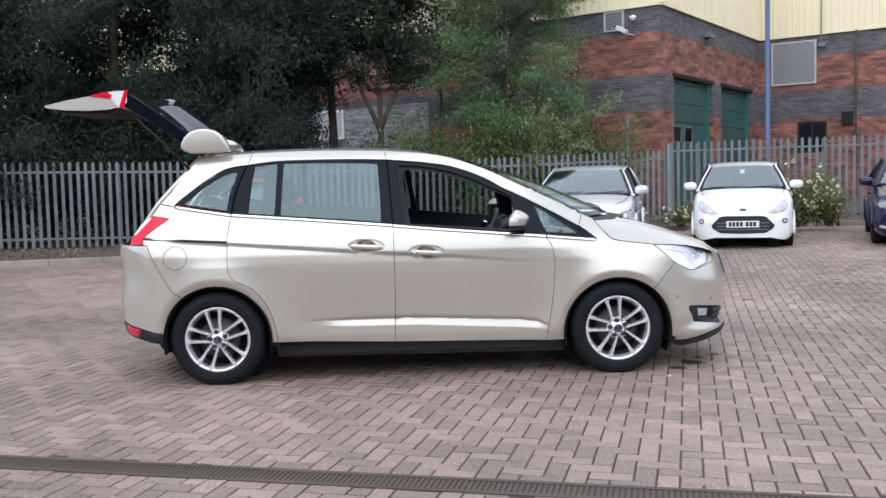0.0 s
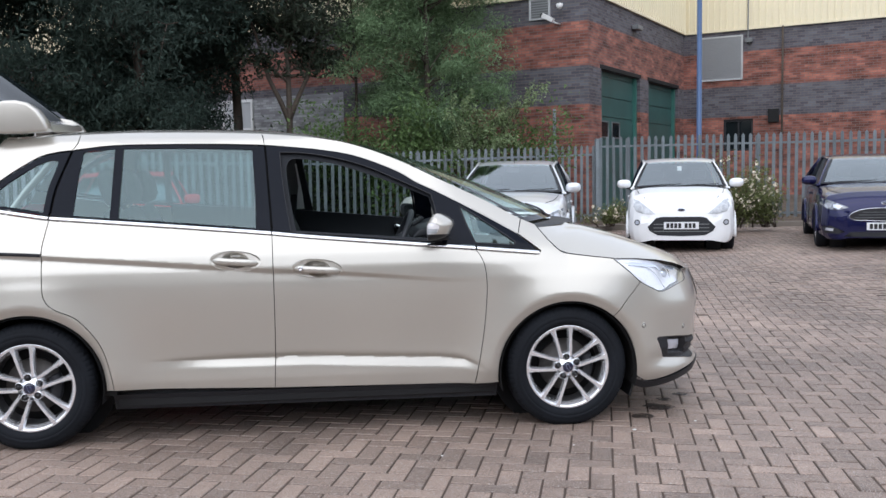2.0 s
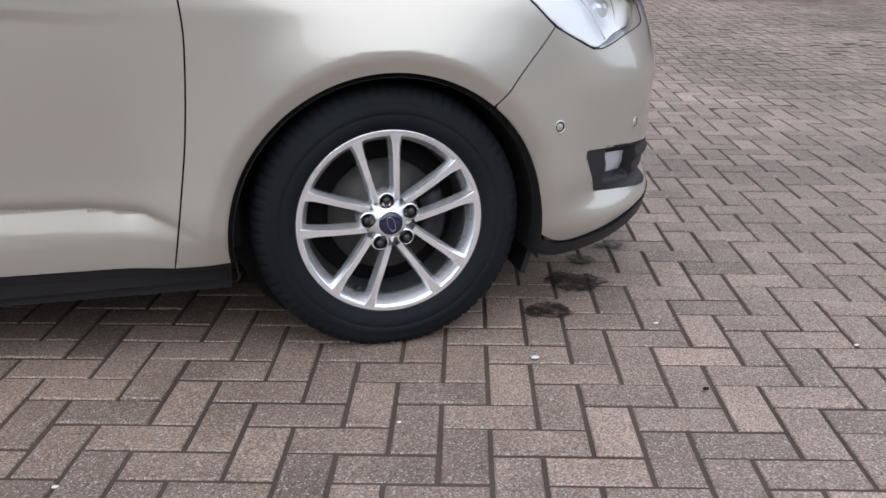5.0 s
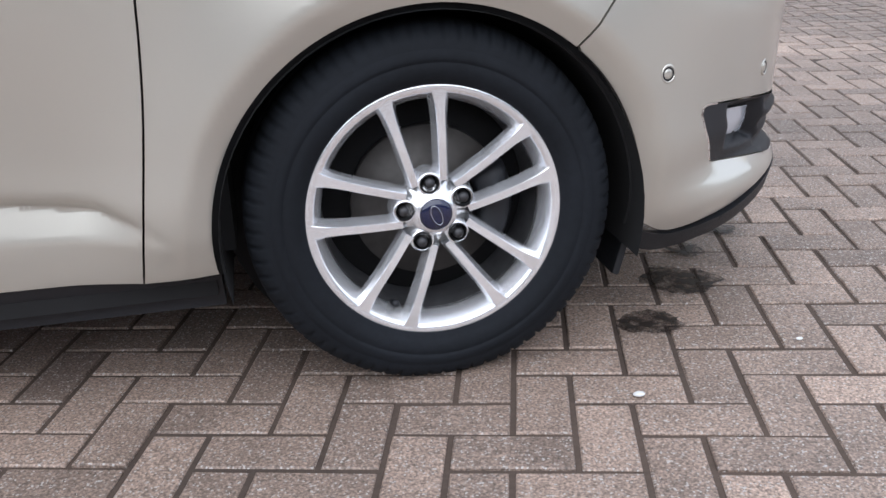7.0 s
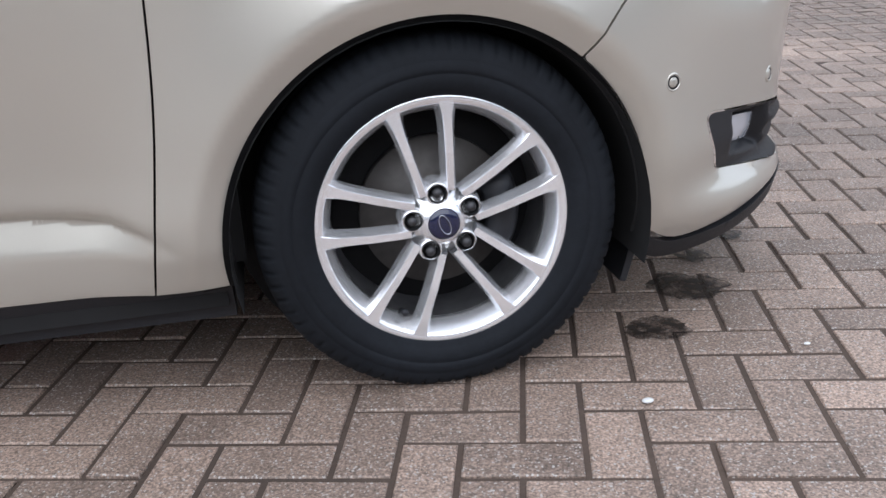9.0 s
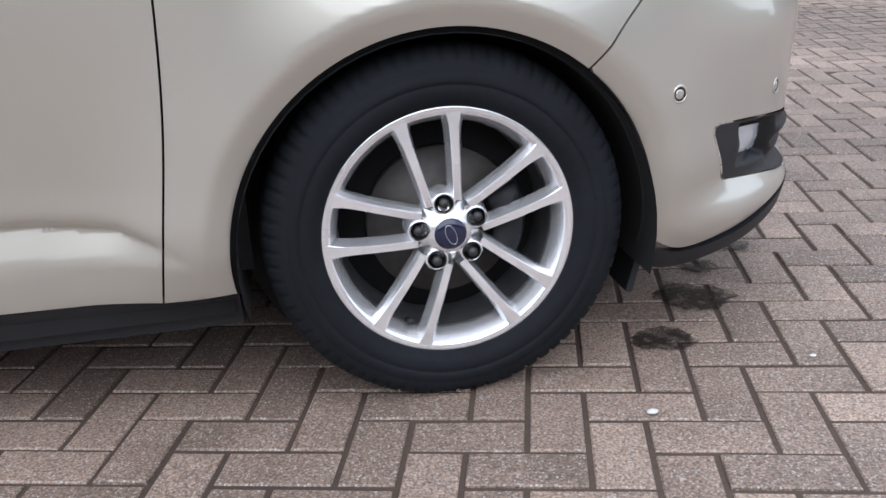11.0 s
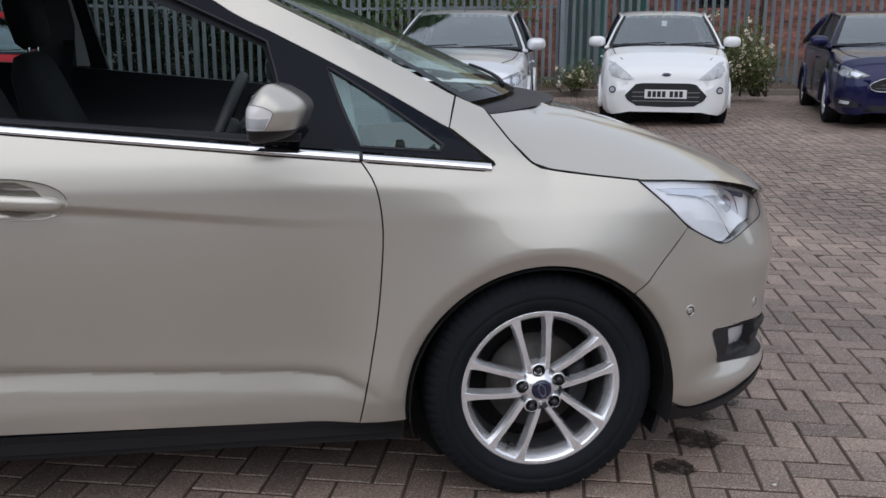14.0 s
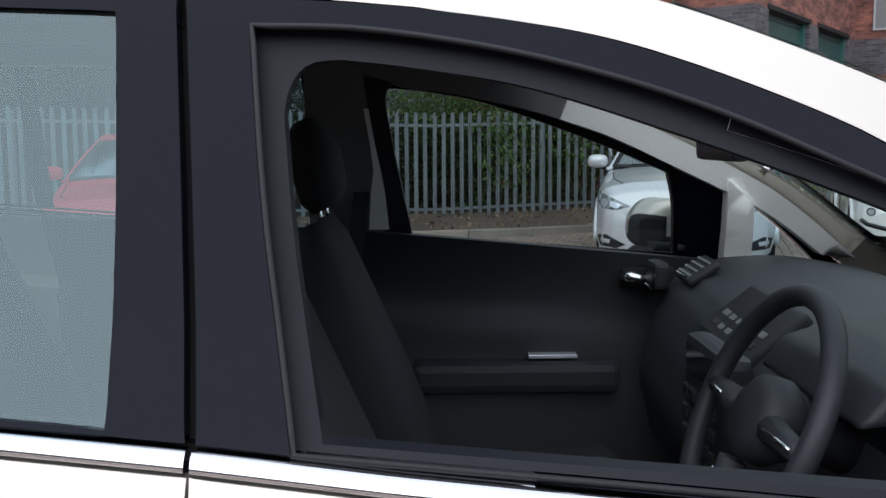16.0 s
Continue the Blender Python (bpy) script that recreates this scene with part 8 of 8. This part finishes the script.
def build_shrub(name, label, at, size, mat, seed, leaf, count, stems=14, blossom=0, category="shrub"):
    rng = np.random.default_rng(seed)
    bush = thing(name, label, category, at=Matrix.Translation(at))
    wood = bmesh.new()
    seats = []
    for _ in range(stems):
        way = np.array([rng.normal(0, 0.5) * size[0], rng.normal(0, 0.4) * size[1], size[2] * rng.uniform(0.8, 1.2)])
        length = np.linalg.norm(way) * rng.uniform(0.7, 1.05)
        path = limb_path((rng.normal(0, 0.12) * size[0], rng.normal(0, 0.12) * size[1], -0.05), way / np.linalg.norm(way), length, 0.14, rng)
        add_tube(wood, [tuple(p) for p in path], [0.012 * (1 - 0.8 * j / 6) + 0.002 for j in range(7)], 5)
        seats += path[2:]
    part("stem", wood, BARK, bush)
    seats = np.array(seats)
    pick = rng.integers(0, len(seats), count)
    centres = seats[pick] + rng.normal(0, 0.13, (count, 3)) * np.array(size)
    centres[:, 2] = np.maximum(centres[:, 2], 0.03)
    ob = new("foliage", leaf_mesh("foliage", centres, rng.uniform(0.6, 1.3, count) * leaf, mat, rng))
    ob.parent = bush
    if blossom:
        pick = rng.integers(0, len(seats), blossom)
        cs = seats[pick] + rng.normal(0, 0.12, (blossom, 3)) * np.array(size)
        petals = np.repeat(cs, 7, axis=0) + rng.normal(0, 0.02, (blossom * 7, 3))
        ob = new("blossom", leaf_mesh("blossom", petals, rng.uniform(0.035, 0.06, blossom * 7), FLOWER, rng, 0, 0.9))
        ob.parent = bush
        tagged(ob, "pale cream and pink blossom")
    return bush


def build_arching(name, label, at, seed):
    """Long stems that rise and bow over to one side, with small leaves all along."""
    rng = np.random.default_rng(seed)
    bush = thing(name, label, "shrub", at=Matrix.Translation(at) @ Matrix.Rotation(radians(12), 4, "Z"))
    wood = bmesh.new()
    seats = []
    for k in range(34):
        reach = rng.uniform(-0.6, 1.45) if k > 3 else 2.0 - 0.18 * k
        tip = np.array([reach, rng.normal(0, 0.3), rng.uniform(1.7, 2.9) if k > 3 else 3.25 - 0.22 * k])
        foot = np.array([rng.normal(0.2, 0.3), rng.normal(0, 0.15), -0.05])
        crest = np.array([foot[0] + (tip[0] - foot[0]) * 0.42, tip[1] * 0.5, tip[2] + rng.uniform(0.05, 0.35)])
        path = [(1 - q) ** 2 * foot + 2 * q * (1 - q) * crest + q * q * tip for q in np.linspace(0, 1, 14)]
        add_tube(wood, [tuple(p) for p in path], [0.011 * (1 - 0.8 * j / 13) + 0.002 for j in range(14)], 5)
        seats += path[4:]
        for p, q in zip(path[5:-1:2], path[6::2]):
            way = (q - p) / np.linalg.norm(q - p) + rng.normal(0, 0.45, 3)
            twig = limb_path(p, way / np.linalg.norm(way), rng.uniform(0.2, 0.45), 0.1, rng, 4)
            add_tube(wood, [tuple(v) for v in twig], [0.004 - 0.0006 * j for j in range(5)], 4)
            seats += twig[1:]
    part("stem", wood, BARK, bush)
    seats = np.array(seats)
    pick = rng.integers(0, len(seats), 9000)
    centres = seats[pick] + rng.normal(0, 0.045, (9000, 3))
    new("foliage", leaf_mesh("foliage", centres, rng.uniform(0.6, 1.3, 9000) * 0.075, SPRAY_LEAF, rng)).parent = bush
    return bush


def cone(k):
    return max(0.12, 1.05 - 0.85 * k)


def dome(k):
    return max(0.2, math.sin(math.pi * (0.18 + 0.78 * k)))


def behind(s, back):
    p = MEET + LEFT_WAY * s + Vector((-LEFT_WAY.y, LEFT_WAY.x, 0)) * back
    return (p.x, p.y, pale_base(s) - 0.05)


firs = "dark conifers behind the fence"
first = build_tree("tall dark green conifer with dense drooping needles", behind(-16.2, 1.9), 10.5, 0.9, 2.9, CONIFER, 11, 0.135, 60000, 0.17, 64, 0.15, cone, 0.5, 0.45, 0.24, group=firs)
second = build_tree("dark conifer with a broad ragged crown and bare lower limbs", behind(-12.6, 2.3), 10.0, 1.2, 3.0, CONIFER, 23, 0.135, 72000, 0.16, 60, 0.2, dome, 0.45, 0.48, 0.24, group=firs)
third = build_tree("dark conifer with spreading lower branches", behind(-9.7, 2.0), 9.6, 2.7, 2.7, CONIFER, 37, 0.135, 72000, 0.15, 60, 0.12, dome, 0.5, 0.48, 0.24, group=firs)
for k, (s, back, turn, big, ob) in enumerate(((-20.2, 2.4, 80, 0.9, second), (-14.4, 3.9, 200, 1.05, third), (-10.9, 4.2, 140, 1.1, first), (-9.6, 4.2, 30, 0.9, first))):
    x, y, z = behind(s, back)
    copy_thing(ob, pose(x, y, z, 0, 0, turn) @ Matrix.Diagonal((big, big, big, 1)))
build_tree("tall dark conifer with a high crown above a bare trunk", behind(-7.5, 3.4), 10.2, 4.9, 2.5, CONIFER, 83, 0.135, 52000, 0.14, 56, 0.2, dome, 0.45, 0.46, 0.24, group=firs)
build_tree("slender tree with feathery mid-green foliage behind the fence", behind(-3.3, 2.0), 8.8, 1.9, 2.35, FEATHER, 51, 0.105, 120000, 0.10, 64, 0.75, dome, 0.25, 0.36, 0.22)
build_tree("slender tree with thin feathery green crown and bare trunk", behind(-4.9, 2.6), 8.8, 4.6, 1.9, FEATHER, 67, 0.11, 14000, 0.055, 34, 0.8, dome, 0.25, 0.38, 0.22)
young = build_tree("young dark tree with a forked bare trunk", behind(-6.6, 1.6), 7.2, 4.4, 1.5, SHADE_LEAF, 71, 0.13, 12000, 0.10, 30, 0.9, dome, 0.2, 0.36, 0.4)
for side in (-1, 1):
    part("limb", tube([(0, 0, 2.55), (side * 0.16, 0.02, 2.95), (side * 0.42, -0.03, 3.5), (side * 0.62, 0.05, 4.3), (side * 0.95, 0.1, 5.2)], [0.06, 0.055, 0.045, 0.035, 0.02], 8), BARK, young)
# hedge on the far side of the pales: brighter shrubs, then leaves darkened for shade
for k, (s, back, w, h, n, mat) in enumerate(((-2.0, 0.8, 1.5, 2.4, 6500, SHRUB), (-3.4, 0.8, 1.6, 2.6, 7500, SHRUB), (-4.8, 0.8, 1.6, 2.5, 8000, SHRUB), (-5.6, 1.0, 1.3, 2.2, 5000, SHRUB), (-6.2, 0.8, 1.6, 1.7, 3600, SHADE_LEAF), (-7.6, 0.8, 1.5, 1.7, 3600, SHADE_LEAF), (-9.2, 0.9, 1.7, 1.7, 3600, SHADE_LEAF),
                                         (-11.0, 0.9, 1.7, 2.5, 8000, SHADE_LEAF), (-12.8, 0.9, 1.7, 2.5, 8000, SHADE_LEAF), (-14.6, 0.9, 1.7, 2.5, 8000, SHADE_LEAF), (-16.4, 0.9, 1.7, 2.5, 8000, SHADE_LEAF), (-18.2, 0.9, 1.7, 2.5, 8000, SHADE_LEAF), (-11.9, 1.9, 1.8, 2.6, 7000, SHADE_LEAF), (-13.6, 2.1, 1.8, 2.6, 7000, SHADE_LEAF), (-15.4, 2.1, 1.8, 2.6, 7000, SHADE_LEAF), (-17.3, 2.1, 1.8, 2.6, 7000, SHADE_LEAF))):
    build_shrub("shrub", "leafy green shrub growing behind the palisade" if mat is SHRUB else "shrub growing behind the palisade, its leaves coloured dark for shade", behind(s, back), (w, 0.8, h), mat, 100 + k, 0.10, n, 16)
build_arching("arching_shrub", "shrub with long pale arching sprays over the fence", behind(-3.0, 0.5), 131)
# roses and low plants in front of the right-hand fence
build_shrub("rose_bush", "straggling rose bush with pale blossom by the fence", (9.10, 12.35, 0.32), (1.05, 0.5, 1.05), ROSE_LEAF, 151, 0.06, 6000, 26, 170)
build_shrub("rose_bush", "low rose bush with a few pale blooms by the fence", (9.75, 12.2, 0.32), (0.6, 0.45, 0.7), ROSE_LEAF, 157, 0.06, 2200, 14, 50)
build_shrub("rose_bush", "small flowering plant at the foot of the fence", (7.15, 14.0, 0.30), (0.6, 0.4, 0.42), ROSE_LEAF, 163, 0.055, 1700, 14, 44)
build_shrub("rose_bush", "small rose bush with pale buds by the fence", (8.1, 13.9, 0.30), (0.5, 0.4, 0.75), ROSE_LEAF, 167, 0.055, 900, 10, 18)
build_shrub("rose_bush", "thin rose bush beside the parked blue car", (11.6, 12.3, 0.36), (0.6, 0.4, 0.8), ROSE_LEAF, 173, 0.055, 1100, 10, 16)


def build_litter():
    """Fallen leaves and chips on the soil strip."""
    rng = np.random.default_rng(9)
    n = 2600
    x = rng.uniform(-20, 16, n)
    u = rng.uniform(0.05, 2.1, n)
    pts = np.array([(a, bed_front(a) + 0.12 + b, ground_z(a, bed_front(a)) + 0.13 + 0.05 * ease(b / 1.2)) for a, b in zip(x, u)])
    ob = new("leaf_litter", leaf_mesh("leaf_litter", pts, rng.uniform(0.03, 0.08, n), material("dry_leaf", (0.16, 0.12, 0.08), 0.9, island=0.6), rng, 0, 0.7))
    tagged(ob, "dry fallen leaves scattered on the soil strip", "leaf litter", kind="stuff")


build_litter()


# ---- unseen walls, added behind the camera and to the sides to darken reflections ----
def build_unseen_walls():
    bm = bmesh.new()
    for x0, x1, y0, y1, h in ((-60, 60, -23, -22, 6.5), (-46, -45, -30, 30, 2.4), (46, 47, -30, 12, 2.4)):
        add_box(bm, x0, x1, y0, y1, -0.2, h)
    solo("boundary_wall", bm, BRICK_PLAIN, "unseen plain dark walls added round the yard to darken reflections", "wall", kind="structure")


build_unseen_walls()


# ---- oil spots and pebbles by the front wheel ----
def build_spots():
    rng = np.random.default_rng(3)
    for x, y, rx, ry in ((3.385, 0.285, 0.085, 0.085), (3.235, 0.10, 0.068, 0.05), (3.48, 0.46, 0.04, 0.05), (3.62, 0.56, 0.05, 0.035)):
        bm = bmesh.new()
        ring = []
        for k in range(64):
            a = k * 2 * math.pi / 64
            r = 1 + 0.30 * noise.noise(Vector((math.cos(a) * 1.6 + x * 9, math.sin(a) * 1.6, y * 9))) + 0.22 * noise.noise(Vector((math.cos(a) * 5 + x * 9, math.sin(a) * 5, y * 9)))
            ring.append(bm.verts.new((x + rx * r * math.cos(a), y + ry * r * math.sin(a), 0.0046)))
        bm.faces.new(ring)
        solo("oil_spot", bm, OIL, "dark oily wet spot on the paving by the front wheel", "stain", group="oil spots under the bumper")
    for x, y, r in ((3.102, -0.164, 0.008), (2.05, -0.45, 0.005), (3.42, -0.411, 0.006), (3.48, -0.05, 0.005), (2.72, -0.38, 0.004), (3.9, -0.3, 0.005)):
        bm = bmesh.new()
        bmesh.ops.create_icosphere(bm, subdivisions=2, radius=r)
        for v in bm.verts:
            v.co = Vector((v.co.x * 1.4, v.co.y, v.co.z * 0.5)) + Vector((x, y, 0.003 + r * 0.3))
        dark = (x, y) in ((3.42, -0.411),)
        solo("pebble", bm, RUBBER if dark else WHITE_METAL, "small dark chip on the paving" if dark else "small white stone chip on the paving", "pebble", smooth=True)


build_spots()


# ---- paving blocks: herringbone, laid last ----
def build_paving():
    unit, turn = 0.1025, radians(-16.1)
    origin = Vector((3.082, -0.18))
    ax, ay = Vector((math.cos(turn), math.sin(turn))), Vector((-math.sin(turn), math.cos(turn)))
    side = Vector((-DRAIN_WAY.y, DRAIN_WAY.x))
    floor = thing("paving", "weathered brownish-red block paving laid in herringbone", "paving", kind="structure")
    long_, wide = 2 * unit - 0.0105, unit - 0.0105

    def block_verts(lx, ly):
        c = 0.0026
        return [(-lx / 2, -ly / 2, -0.02), (lx / 2, -ly / 2, -0.02), (lx / 2, ly / 2, -0.02), (-lx / 2, ly / 2, -0.02),
                (-lx / 2, -ly / 2, -c), (lx / 2, -ly / 2, -c), (lx / 2, ly / 2, -c), (-lx / 2, ly / 2, -c),
                (-lx / 2 + c, -ly / 2 + c, 0), (lx / 2 - c, -ly / 2 + c, 0), (lx / 2 - c, ly / 2 - c, 0), (-lx / 2 + c, ly / 2 - c, 0)]
    quads = [(8, 9, 10, 11)] + [(a + k, a + (k + 1) % 4, a + 4 + (k + 1) % 4, a + 4 + k) for a in (0, 4) for k in range(4)]
    me = bpy.data.meshes.new("paving_block")
    me.from_pydata(block_verts(long_, wide), [], quads)
    me.materials.append(BRICK_PAVER)
    shape = np.array(block_verts(long_, wide))
    rng = np.random.default_rng(4)
    verts, faces, near = [], [], []
    reach = 330
    for i in range(-reach, reach):
        for j in range(-reach // 2, reach // 2):
            for flat in (True, False):
                cx, cy = (i + 2 * j, -i + 2 * j)
                cx, cy = (cx + 1, cy - 0.5) if flat else (cx + 1.5, cy + 1)
                p = origin + ax * (cx * unit) + ay * (cy * unit)
                if not (-12 < p.x < 20 and -9.0 < p.y < bed_front(p.x) + 0.03):
                    continue
                if abs((p - Vector(DRAIN_AT.xy)).dot(side)) < 0.055:
                    continue
                turned = turn if flat else turn + math.pi / 2
                sink = rng.normal(0, 0.0009)
                z = ground_z(p.x, p.y) + sink
                lean = rng.normal(0, 0.006, 2)
                if 2.2 < p.x < 4.25 and -1.35 < p.y < 1.4 and len(near) < 298 and abs((p - Vector(DRAIN_AT.xy)).dot(side)) > 0.22 and not (2.3 < p.x < 3.1 and p.y > 0.05):
                    near.append((p.x, p.y, z, turned, lean))
                    continue
                c, s = math.cos(turned), math.sin(turned)
                q = shape.copy()
                zz = q[:, 2] + z + q[:, 0] * lean[0] + q[:, 1] * lean[1]
                wx, wy = p.x + c * q[:, 0] - s * q[:, 1], p.y + s * q[:, 0] + c * q[:, 1]
                # blocks along the channel are cut to its edge
                apart = (p - Vector(DRAIN_AT.xy)).dot(side)
                if abs(apart) < 0.22:
                    d = (wx - DRAIN_AT.x) * side.x + (wy - DRAIN_AT.y) * side.y
                    push = np.maximum(0.0, 0.104 - d * math.copysign(1, apart)) * math.copysign(1, apart)
                    wx, wy = wx + push * side.x, wy + push * side.y
                verts.append(np.stack([wx, wy, zz], 1))
    base = (np.arange(len(verts)) * 12)[:, None, None] + np.array(quads)[None]
    rest = bpy.data.meshes.new("paving_rest")
    rest.from_pydata(np.concatenate(verts).tolist(), [], base.reshape(-1, 4).tolist())
    rest.materials.append(PAVER_REST)
    ob = new("paving_rest", rest)
    ob.parent = floor
    tagged(ob, kind="stuff")
    for x, y, z, a, lean in near:
        ob = new("paving_block", me)
        ob.parent = floor
        ob.matrix_basis = Matrix.Translation((x, y, z)) @ Matrix.Rotation(a, 4, "Z") @ Matrix.Rotation(float(lean[0]), 4, "Y") @ Matrix.Rotation(float(lean[1]), 4, "X")


build_paving()
